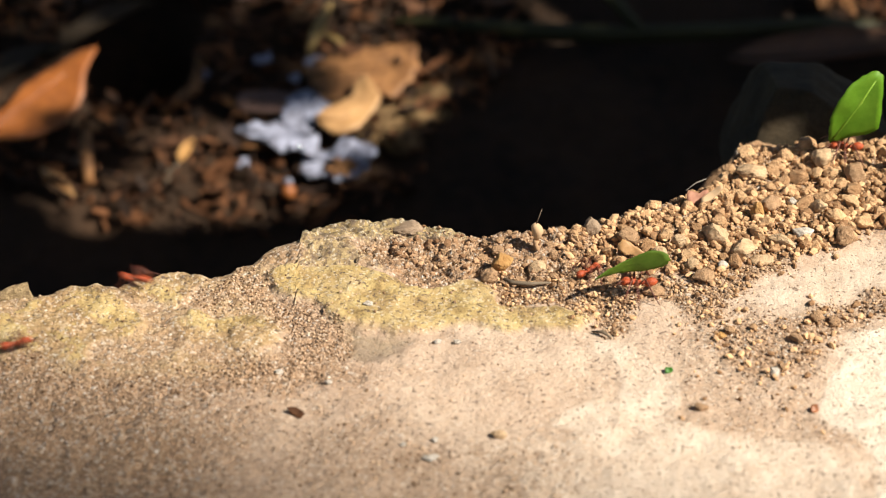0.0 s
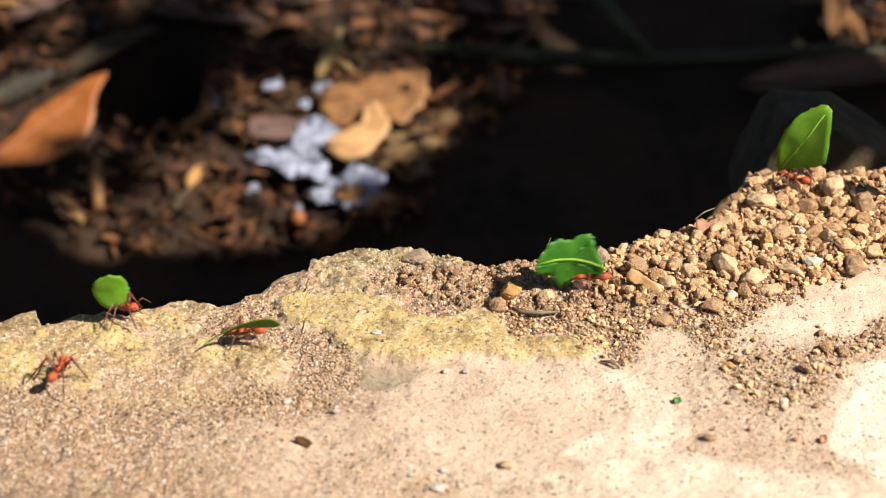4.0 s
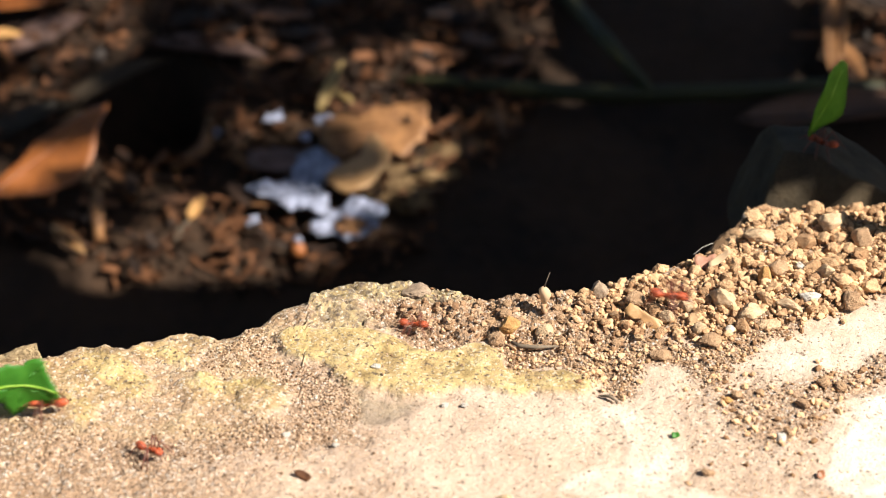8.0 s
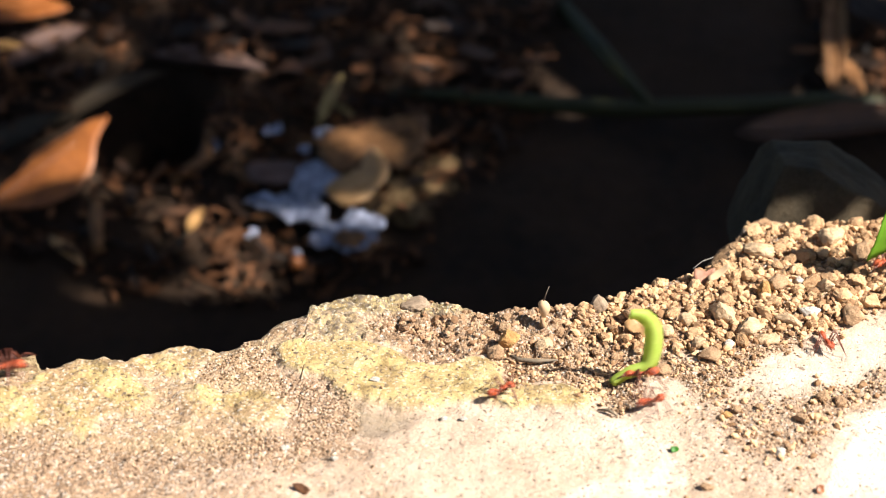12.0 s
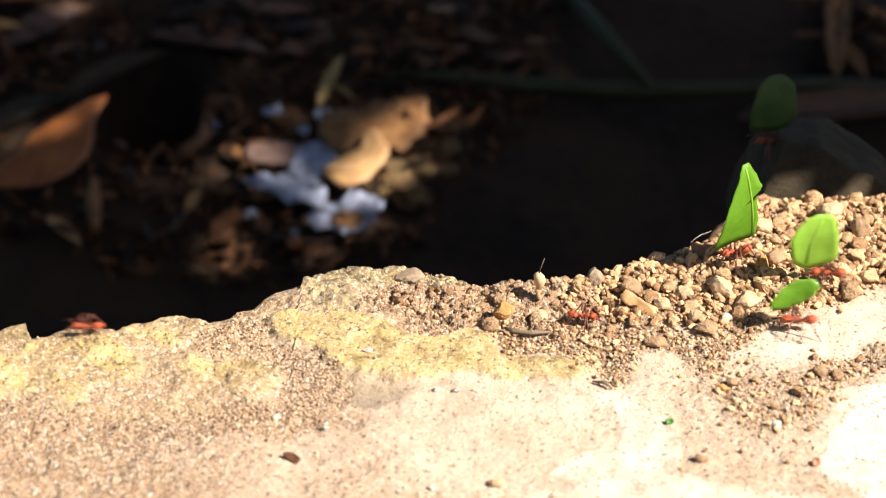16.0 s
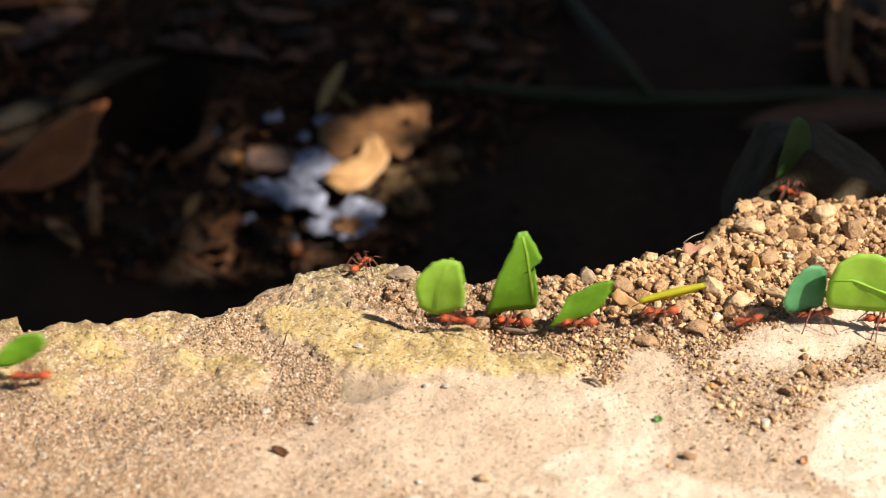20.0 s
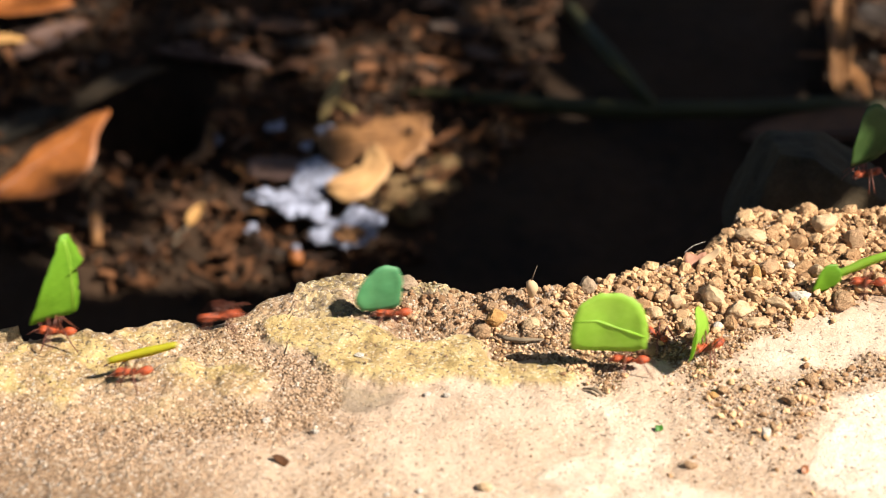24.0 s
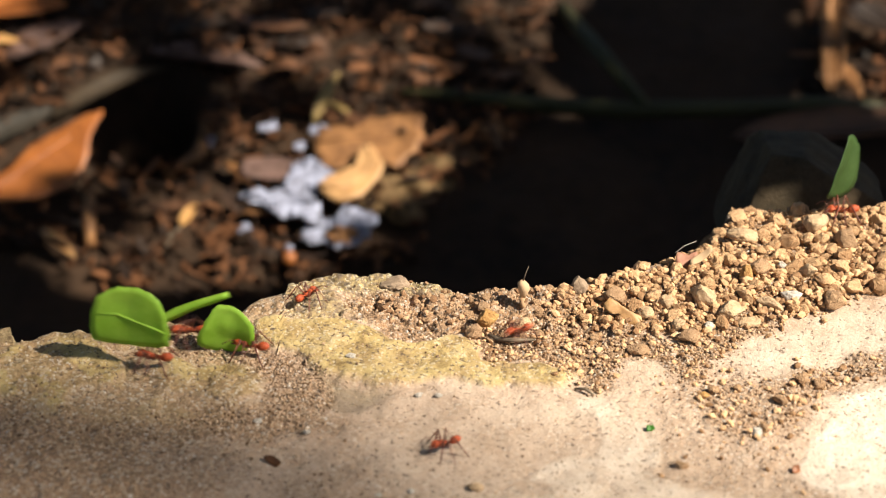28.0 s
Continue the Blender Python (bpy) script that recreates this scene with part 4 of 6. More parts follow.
# ---- dead leaves and litter behind the ledge ----
ORANGE_LEAF = [(-29.5, -28.1), (-20.0, -20.1), (-9.4, -18.9), (-0.9, -17.2), (8.1, -12.0), (14.6, -3.0), (16.3, 5.4), (16.3, 13.5), (17.6, 20.6), (19.3, 28.4), (10.9, 23.8), (0.9, 15.5), (-7.0, 8.6), (-14.0, -3.0), (-23.3, -13.5)]
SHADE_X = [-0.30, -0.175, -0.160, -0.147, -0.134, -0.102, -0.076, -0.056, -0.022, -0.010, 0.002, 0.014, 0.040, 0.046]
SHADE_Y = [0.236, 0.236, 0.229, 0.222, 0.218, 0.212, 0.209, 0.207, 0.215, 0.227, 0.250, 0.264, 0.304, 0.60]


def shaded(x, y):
    """Whether the near shrub, added out of view, keeps the sun from this place on the litter."""
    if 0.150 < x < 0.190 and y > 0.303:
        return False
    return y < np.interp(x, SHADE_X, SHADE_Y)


def leaf_blade(length, width, curl, fold, thick, seed, tip=0.5, steps=14, across=6):
    """A lance-shaped leaf along x with a point at both ends, curled along and folded across."""
    bm = bmesh.new()
    sheets = []
    for face in (1, -1):
        rows = []
        for i in range(steps + 1):
            u = i / steps
            half = 0.5 * width * (math.sin(math.pi * u**tip) ** 0.8 + 0.02)
            row = []
            for j in range(across + 1):
                s = 2 * j / across - 1
                y = half * s * (1 + 0.10 * noise.noise(Vector((u * 7, s, seed))))
                z = curl * length * (u - 0.5) ** 2 + fold * width * s * s * math.sin(math.pi * u) + 0.05 * width * noise.noise(Vector((u * 4, s * 2, seed + 9)))
                row.append(bm.verts.new(((u - 0.5) * length, y, z + face * thick / 2)))
            rows.append(row)
        for a, b in zip(rows, rows[1:]):
            for j in range(across):
                quad = (a[j], b[j], b[j + 1], a[j + 1])
                bm.faces.new(quad if face > 0 else quad[::-1])
        sheets.append(rows)
    top, low = sheets
    for i in range(steps):
        bm.faces.new((top[i][0], low[i][0], low[i + 1][0], top[i + 1][0]))
        bm.faces.new((top[i + 1][-1], low[i + 1][-1], low[i][-1], top[i][-1]))
    for k in (0, -1):
        for j in range(across):
            bm.faces.new((top[k][j], top[k][j + 1], low[k][j + 1], low[k][j]))
    bmesh.ops.recalc_face_normals(bm, faces=bm.faces[:])
    return bm


def dead_leaf(label, mat, start, end, width, lift=0.004, curl=0.25, fold=0.25, lean=0.0, seed=0, tip=0.8, ends=(0.0, 0.0)):
    """A fallen leaf from one place on the ground to another."""
    start, end = (start[0], start[1] - 1.09 * lift), (end[0], end[1] - 1.09 * lift)
    a = Vector((*start, float(plain_z(np.array(start[0]), np.array(start[1]))) + lift + ends[0]))
    b = Vector((*end, float(plain_z(np.array(end[0]), np.array(end[1]))) + lift + ends[1]))
    along = (b - a).normalized()
    side = Vector((0, 0, 1)).cross(along).normalized()
    m = Matrix((along, side, along.cross(side))).transposed().to_4x4()
    ob = thing("dead_leaf", label, "leaf")
    ob.matrix_basis = Matrix.Translation((a + b) / 2) @ m @ Euler((radians(lean), 0, 0)).to_matrix().to_4x4()
    length = (b - a).length
    part("blade", leaf_blade(length, width, curl, fold, 0.0006, seed, tip), mat, ob)
    rib = [((u - 0.5) * length, 0, curl * length * (u - 0.5) ** 2 + 0.0006) for u in (0.02, 0.25, 0.5, 0.75, 0.95)]
    part("midrib", tube(bmesh.new(), rib, [0.0008, 0.0008, 0.0007, 0.0005, 0.0003], 5), mat, ob)
    return ob


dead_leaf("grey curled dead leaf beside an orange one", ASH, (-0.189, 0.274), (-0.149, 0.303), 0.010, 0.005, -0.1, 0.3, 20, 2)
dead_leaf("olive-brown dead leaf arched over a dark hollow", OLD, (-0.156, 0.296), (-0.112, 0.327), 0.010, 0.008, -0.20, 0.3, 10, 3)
dead_leaf("dull purple-brown dead leaf", MAUVE, (-0.120, 0.333), (-0.073, 0.324), 0.022, 0.006, 0.1, 0.2, -10, 4)
dead_leaf("dull red-brown dead leaf in half shade", MAUVE, (-0.178, 0.326), (-0.150, 0.348), 0.018, 0.006, 0.1, 0.2, 0, 5)
dead_leaf("slender straw-coloured leaf standing up", STRAW, (-0.0505, 0.296), (-0.0415, 0.325), 0.0048, 0.008, -0.2, 0.3, 15, 8)
dead_leaf("short straw-coloured splinter of leaf", STRAW, (-0.0445, 0.306), (-0.0365, 0.300), 0.0030, 0.006, 0.1, 0.3, 0, 18)
dead_leaf("slender yellow seed husk", AMBER, (-0.0975, 0.239), (-0.0925, 0.251), 0.0048, 0.006, 0.1, 0.3, 0, 9)
dead_leaf("thin grey husk stalk", TWIG, (-0.1022, 0.229), (-0.0975, 0.239), 0.0030, 0.006, 0.1, 0.3, 0, 19)
dead_leaf("tan splinter of leaf", TAN, (-0.150, 0.2355), (-0.135, 0.222), 0.0055, 0.006, 0.1, 0.3, 0, 10)
dead_leaf("reddish splinter of dead leaf", RUST, (-0.084, 0.273), (-0.0735, 0.262), 0.0048, 0.006, 0.1, 0.3, 0, 20)
dead_leaf("reddish splinter of dead leaf", RUST, (-0.078, 0.2475), (-0.064, 0.2465), 0.005, 0.005, 0.1, 0.3, 0, 21)
dead_leaf("bright orange dead leaf", ORANGE, (-0.197, 0.3545), (-0.156, 0.3570), 0.019, 0.010, 0.2, 0.2, 10, 11)
dead_leaf("small yellow dead leaf", AMBER, (-0.192, 0.3345), (-0.1735, 0.3365), 0.0075, 0.008, 0.15, 0.3, 0, 12)
dead_leaf("tall folded brown dead leaf", RUST, (0.1565, 0.314), (0.166, 0.386), 0.010, 0.008, 0.06, 0.4, -10, 13)
dead_leaf("forked tip of a brown dead leaf", RUST, (0.1615, 0.334), (0.1685, 0.314), 0.006, 0.008, 0.1, 0.3, 0, 16)
dead_leaf("crumpled brown dead leaf", DEAD, (0.168, 0.366), (0.190, 0.348), 0.016, 0.010, 0.3, 0.3, 10, 14)
dead_leaf("dark dead leaf with a rust-red rim", DEAD, (0.115, 0.290), (0.205, 0.300), 0.020, 0.008, 0.1, 0.3, 8, 15)


def flake(label, outline, x, y, lift, turn, seed, name="flake", mat=PAPER, ragged=1.9, rib=None):
    """A torn flake or a flat fallen leaf on the litter; rib: the run of its midrib, in millimetres."""
    y = y - 1.09 * lift
    lines = list(rib or [])
    bm = outline_sheet(outline, 0.05, 0.8, seed, ragged, 6, 6, "xy", lines=lines)
    bmesh.ops.scale(bm, vec=(0.001,) * 3, verts=bm.verts)
    ob = thing(name, label, "flake" if mat is PAPER else "leaf", "whitish flakes" if mat is PAPER else "")
    ob.matrix_basis = Matrix.Translation((x, y, float(litter_z(np.array(x), np.array(y))) + lift)) @ Euler([radians(a) for a in turn]).to_matrix().to_4x4()
    if lines:
        part("blade", bm, mat, ob)
        rows = [Vector((f, u, w + 0.5)) * MM for f, w, u in lines]
        part("midrib", tube(bmesh.new(), rows, [0.0009, 0.0008] + [0.0006] * (len(rows) - 3) + [0.0003], 6), mat, ob)
        return
    me = bpy.data.meshes.new(name)
    bm.to_mesh(me)
    bm.free()
    me.materials.append(mat)
    me.shade_smooth()
    blade = new(name, me)
    blade.matrix_basis = ob.matrix_basis
    tagged(blade, ob["label"], ob["category"], ob.get("group", ""))
    bpy.data.objects.remove(ob)


flake("broad orange-brown dead leaf with a pointed tip", ORANGE_LEAF, -0.1522, 0.2703, 0.012, (22, 0, 0), 24, "dead_leaf", ORANGE, 0.3, [(-29, -28), (-18, -14), (-6, -1), (6, 11), (19, 27)])
flake("rust-brown mottled dead leaf under a tan one", [(-20.4, 7.4), (-2.7, 13.1), (19.6, 16.9), (21.2, 0.0), (11.7, -12.2), (0.3, -3.6), (-10.3, -12.9), (-19.4, -8.7)], -0.0287, 0.2839, 0.0090, (18, 0, 0), 22, "dead_leaf", RUST, 1.2, [(-20, 0), (-8, 3), (6, 6), (20, 9)])
flake("cream-tan dead leaf lying face up", [(-13.8, -8.9), (-5.7, -15.5), (2.8, -12.7), (10.9, 0.7), (8.8, 8.1), (4.7, 15.5), (1.6, 12.4), (-0.6, 3.3), (-8.7, -2.0)], -0.0323, 0.2693, 0.0150, (17, 0, 0), 21, "dead_leaf", TAN, 0.4, [(-13, -9), (-4, -9), (4, -3), (6, 6), (4, 15)])
flake("torn bluish white flake on the litter", [(-6.4, 5.8), (-0.1, 11.4), (5.7, 6.1), (9.2, 3.3), (3.4, -8.7), (-3.0, -11.8), (-8.8, -6.1)], -0.0504, 0.2677, 0.0120, (17, 0, 0), 1, ragged=1.0)
flake("torn ragged white flake on the litter", [(-17.5, 2.8), (-12.4, 7.4), (-2.6, 7.6), (7.4, 5.0), (14.3, -0.6), (12.6, -9.2), (5.9, -5.1), (-0.4, -6.7), (-7.4, -1.2)], -0.0588, 0.2524, 0.0110, (17, 0, 0), 2, ragged=1.3)
flake("torn ragged white flake on the litter", [(-13.5, -2.3), (-9.6, 3.4), (-3.3, 6.4), (2.9, 12.4), (9.6, 8.2), (13.7, 4.1), (11.1, -1.6), (8.1, -5.9), (-0.2, -10.4), (-6.8, -6.4), (-12.0, -7.9)], -0.0366, 0.2398, 0.0110, (17, 0, 0), 3, ragged=1.3)
flake("small brown crumb on a white flake", [(-5, -3), (-4, 3), (3, 4), (6, -1), (1, -4)], -0.0352, 0.2375, 0.0125, (18, 0, 15), 7, "dead_leaf", RUST)
flake("small torn white flake on the litter", [(-4, -1), (-3, 2), (1, 1.5), (4, 3), (3, -1), (1, -2)], -0.0683, 0.2928, 0.006, (15, 0, 30), 4, ragged=0.8)
flake("small torn white flake on the litter", [(-1.2, -2), (-1.4, 2), (1.2, 2), (2, -1)], -0.0904, 0.283, 0.006, (15, 0, 0), 5, ragged=0.5)
flake("small torn white flake on the litter", [(-2, -1), (-1.5, 2), (1.5, 3), (1.5, -2)], -0.0553, 0.283, 0.006, (15, 0, 0), 6, ragged=0.5)
flake("small torn white flake on the litter", [(-2, -2), (-2, 2), (2, 3), (1.5, -2)], -0.0732, 0.2376, 0.006, (15, 0, 0), 8, ragged=0.6)
flake("small torn cream flake on the litter", [(-3, -2), (-3, 2), (3, 3), (3, -2)], -0.048, 0.292, 0.009, (15, 0, 0), 9, ragged=0.5)
flake("dull mauve-brown scrap of dead leaf", [(-11, -4), (-9, 5), (2, 6), (11, 3), (9, -5), (-2, -6)], -0.066, 0.2705, 0.0090, (17, 0, 0), 23, "dead_leaf", MAUVE, 0.8)

berry = thing("berry", "small orange berry with a white cap", "berry")
berry.location = (-0.0553, 0.2165, float(litter_z(np.array(-0.0553), np.array(0.2165))) + 0.005)
b = bmesh.new()
blob(b, (0, 0, 0.002), (0.0032, 0.0032, 0.0030), lumps=0.1)
part("flesh", b, ORANGE, berry)
b = bmesh.new()
blob(b, (0.0, 0.0015, 0.0055), (0.0018, 0.0015, 0.0014), lumps=0.2)
part("cap", b, PAPER, berry, "white cap")


def stem(label, points, radius, mat):
    """A stalk that runs over the litter."""
    bm = bmesh.new()
    world_points = [Vector((x, y, float(litter_z(np.array(x), np.array(y))) + z)) for x, y, z in points]
    base = world_points[0]
    tube(bm, [p - base for p in world_points], radius, 8)
    me = bpy.data.meshes.new("stalk")
    bm.to_mesh(me)
    bm.free()
    me.materials.append(mat)
    me.shade_smooth()
    ob = thing("stalk", label, "stalk", data=me)
    ob.location = base


stem("long dark green stalk across the litter", [(-0.023, 0.309, 0.004), (0.004, 0.306, 0.006), (0.038, 0.298, 0.010), (0.072, 0.295, 0.012), (0.117, 0.297, 0.012), (0.151, 0.301, 0.010), (0.24, 0.304, 0.004)], [0.0016, 0.0026, 0.0036, 0.0038, 0.0036, 0.0034, 0.003], STEM)
stem("dark green stalk leaning on another", [(0.049, 0.362, 0.004), (0.065, 0.321, 0.014), (0.081, 0.294, 0.015)], [0.0034, 0.0034, 0.0024], STEM)
stem("reddish brown twig upright in litter", [(-0.1345, 0.249, 0.006), (-0.133, 0.236, 0.008), (-0.131, 0.224, 0.006)], [0.0022, 0.0030, 0.0020], RUST)
stem("crooked brown twig round the hollow", [(-0.1065, 0.2605, 0.004), (-0.094, 0.270, 0.006), (-0.0930, 0.286, 0.006), (-0.099, 0.308, 0.005), (-0.108, 0.319, 0.004)], [0.0022, 0.0030, 0.0026, 0.0030, 0.0016], RUST)
for x, y, r, seed in ((-0.019, 0.258, 0.0085, 3), (-0.008, 0.263, 0.0075, 5), (-0.014, 0.247, 0.0085, 7), (-0.001, 0.274, 0.006, 9), (-0.024, 0.251, 0.006, 11), (0.0, 0.262, 0.005, 13)):
    me = rock_mesh("soil_clod", seed, CLOD, 0.7, 3, 4)
    ob = thing("soil_clod", "crumbly tan clod of earth on the litter", "soil", "clods of earth", data=me)
    ob.scale = (2 * r, 2 * r, 1.3 * r)
    ob.location = (x, y, float(litter_z(np.array(x), np.array(y))) + 0.25 * r)


def chip_shape(seed):
    """A splinter of bark or leaf about one metre long, to be scaled."""
    rng = random.Random(seed)
    bm = bmesh.new()
    rings = []
    for i in range(4):
        u = i / 3 - 0.5
        w = 0.5 * (0.55 + 0.45 * math.sin(math.pi * (i + 0.6) / 4.2)) * rng.uniform(0.75, 1.1)
        z = 0.25 * (u * u * 2 - 0.25) * rng.uniform(-1, 1)
        rings.append([bm.verts.new((u + rng.uniform(-0.05, 0.05), w * 0.8 * s, z + 0.16 * s * s + h)) for s, h in ((-1, 0), (0, 0.10), (1, 0), (0, -0.16))])
    for a, c in zip(rings, rings[1:]):
        for j in range(4):
            bm.faces.new((a[j], a[(j + 1) % 4], c[(j + 1) % 4], c[j]))
    bm.faces.new(rings[0][::-1])
    bm.faces.new(rings[-1])
    bmesh.ops.recalc_face_normals(bm, faces=bm.faces[:])
    return bm


rng = random.Random(17)
chips = []
# litter is left out of the shade, so that bare ground keeps it black
for k in range(3600):
    x, y = rng.uniform(-0.23, 0.24), rng.uniform(0.15, 0.43)
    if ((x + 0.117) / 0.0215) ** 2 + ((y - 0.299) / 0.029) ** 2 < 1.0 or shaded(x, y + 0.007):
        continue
    if ((x + 0.155) / 0.022) ** 2 + ((y - 0.268) / 0.022) ** 2 < 1.0:
        continue
    s = rng.choice((0.003, 0.004, 0.005, 0.007, 0.010)) * rng.uniform(0.8, 1.25)
    z = float(litter_z(np.array(x), np.array(y))) + rng.uniform(0.0, 0.009)
    chips.append(((x, y, z), (s, s * rng.uniform(0.25, 0.7), s * rng.uniform(0.3, 0.7)), (rng.uniform(-0.9, 0.9), rng.uniform(-0.7, 0.7), rng.uniform(0, 6.28))))
shapes = [chip_shape(k) for k in range(7)]
for k in range(3200):
    x, y = rng.uniform(-0.23, 0.24), rng.uniform(0.18, 0.43)
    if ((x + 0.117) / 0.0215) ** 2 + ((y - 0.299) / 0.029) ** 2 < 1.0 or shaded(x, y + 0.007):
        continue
    s = rng.uniform(0.0015, 0.004)
    chips.append(((x, y, float(litter_z(np.array(x), np.array(y))) + rng.uniform(0.001, 0.009)), (s, s * rng.uniform(0.7, 1.2), s), (rng.uniform(-1.5, 1.5), rng.uniform(-1.5, 1.5), rng.uniform(0, 6.28))))
for k in range(900):
    x, y = rng.uniform(-0.23, 0.24), rng.uniform(0.19, 0.43)
    if ((x + 0.117) / 0.0215) ** 2 + ((y - 0.299) / 0.029) ** 2 < 1.0 or shaded(x, y + 0.007) or ((x + 0.155) / 0.024) ** 2 + ((y - 0.268) / 0.024) ** 2 < 1.0 or ((x + 0.04) / 0.032) ** 2 + ((y - 0.255) / 0.030) ** 2 < 1.0:
        continue
    s = rng.uniform(0.008, 0.018)
    chips.append(((x, y, float(litter_z(np.array(x), np.array(y))) + rng.uniform(0.002, 0.008)), (s, s * rng.uniform(0.12, 0.35), s * rng.uniform(0.15, 0.3)), (rng.uniform(-0.5, 0.5), rng.uniform(-0.4, 0.4), rng.gauss(0, 0.9))))
scatter("leaf_litter", shapes, chips, BARK, "crumbled brown leaf and bark litter", "leaf litter")
for b in shapes:
    b.free()
fallen = []
for k in range(9):  # torn, curled scraps of dead leaf
    outline = []
    for j in range(7):
        a, r = 6.283 * j / 7 + rng.uniform(-0.3, 0.3), rng.uniform(0.55, 1.1)
        outline.append((10 * r * math.cos(a), rng.uniform(3.0, 5.5) * r * math.sin(a)))
    bm = outline_sheet(outline, rng.uniform(-0.5, 0.7), 0.5, 40 + k, 0.7, 4, 4, "xy")
    bmesh.ops.scale(bm, vec=(0.001,) * 3, verts=bm.verts)
    me = bpy.data.meshes.new("dead_leaf")
    bm.to_mesh(me)
    bm.free()
    me.materials.append(DEAD)
    me.shade_smooth()
    fallen.append(me)


def fallen_leaf(label, x, y, s, lift, turn):
    ob = thing("dead_leaf", label, "leaf", "fallen leaves", data=fallen[rng.randrange(9)])
    ob.scale = (s, s * rng.uniform(0.8, 1.2), s)
    ob.location = (x, y, float(litter_z(np.array(x), np.array(y))) + lift)
    ob.rotation_euler = turn


for k in range(170):
    x, y = rng.uniform(-0.23, 0.23), rng.uniform(0.20, 0.43)
    if shaded(x, y) or ((x + 0.115) / 0.029) ** 2 + ((y - 0.298) / 0.038) ** 2 < 1.0 or (-0.08 < x < 0.005 and 0.22 < y < 0.30) or (-0.19 < x < -0.145 and 0.24 < y < 0.32):
        continue
    fallen_leaf("small brown scrap of dead leaf among the litter", x, y, rng.uniform(0.3, 0.75), rng.uniform(0.003, 0.007), (rng.uniform(-0.7, 0.7), rng.uniform(-0.5, 0.5), rng.uniform(0, 6.28)))
for k in range(110):
    x, y = rng.uniform(-0.21, 0.042), 0.312 + 0.12 * rng.random()
    if ((x + 0.115) / 0.034) ** 2 + ((y - 0.298) / 0.042) ** 2 < 1.0:
        continue
    fallen_leaf("flattened brown dead leaf on the litter", x, y, rng.uniform(0.5, 1.1), rng.uniform(0.005, 0.010), (rng.uniform(-0.2, 0.5), rng.uniform(-0.3, 0.3), rng.gauss(0, 0.5)))

# ---- unseen shrubs, added out of view to shade the litter and block sky ----
def shrub(label, root, stems, spots, leaf_size, seed):
    """An unseen shrub, added for its shade, that stands at root: its stems, and a leaf at each spot, in the world's
    metres.
    """
    rng = random.Random(seed)
    root = Vector((*root, float(litter_z(np.array(root[0]), np.array(root[1])))))
    ob = thing("shrub", label, "shrub")
    ob.location = root
    for points, radius in stems:
        path = [Vector(p) - root for p in points]
        part("stem", tube(bmesh.new(), path, [radius * (1 - 0.6 * k / len(path)) for k in range(len(path))], 7), TWIG, ob)
    bm = leaf_blade(leaf_size, leaf_size * 0.62, 0.15, 0.1, 0.0006, seed, 0.85, 8, 4)
    me = bpy.data.meshes.new("leaf")
    bm.to_mesh(me)
    bm.free()
    me.materials.append(SHADE_LEAF)
    me.shade_smooth()
    for p in spots:
        leaf = part("leaf", me, SHADE_LEAF, ob)
        leaf.location = Vector(p) - root
        leaf.rotation_euler = (rng.uniform(-0.5, 0.5), rng.uniform(-0.5, 0.5) - 0.3, rng.uniform(0, 6.28))
    return ob


rng = random.Random(23)
spots = []
x = -0.21
while x < 0.25:
    y = 0.108
    while y < 0.43:
        px, py = x + rng.uniform(-0.008, 0.008), y + rng.uniform(-0.008, 0.008)
        gap = 0.010 if px > 0.03 else 0.015 if px < -0.13 else 0.025
        if all(shaded(px + gap * math.cos(a), py + gap * math.sin(a)) for a in (0, 1.57, 3.14, 4.71)):
            spots.append((px + 0.391, py - 0.139, 0.30 + rng.uniform(-0.02, 0.02)))
        y += 0.0225
    x += 0.0225
for k in range(6):  # leaves placed to shade the stone behind the gravel
    for y in (0.086,):
        spots.append((0.086 + 0.022 * k + 0.273 + rng.uniform(-0.005, 0.005), y - 0.097 + rng.uniform(-0.003, 0.003), 0.30 + rng.uniform(-0.01, 0.01)))
for i in range(11):  # a second layer that deepens the shade over the darkest ground
    for j in range(13):
        px, py = 0.050 + 0.022 * i + rng.uniform(-0.006, 0.006), 0.17 + 0.022 * j + rng.uniform(-0.006, 0.006)
        if all(shaded(px + 0.012 * math.cos(a), py + 0.012 * math.sin(a)) for a in (0, 1.57, 3.14, 4.71)):
            spots.append((px + 0.446, py - 0.159, 0.36 + rng.uniform(-0.015, 0.015)))


def lands(spot):
    """Where the shadow of a leaf at this spot falls on the litter."""
    z = -0.13
    for _ in range(4):
        at = Vector(spot) - SUN * ((spot[2] - z) / SUN.z)
        z = float(plain_z(at.x, at.y)) + 0.008
    return at


spots = [p for p in spots if not (0.145 < lands(p).x < 0.200 and lands(p).y > 0.290)]
shrub("unseen low shrub added to shade the ground and the boulder", (1.25, 0.5), [([(1.25, 0.5, -0.12), (1.2, 0.45, 0.3), (0.9, 0.25, 0.35), (0.55, 0.05, 0.31), (0.2, -0.02, 0.30)], 0.010), ([(0.9, 0.25, 0.35), (0.7, 0.25, 0.31), (0.5, 0.2, 0.30)], 0.005)], spots, 0.062, 3)
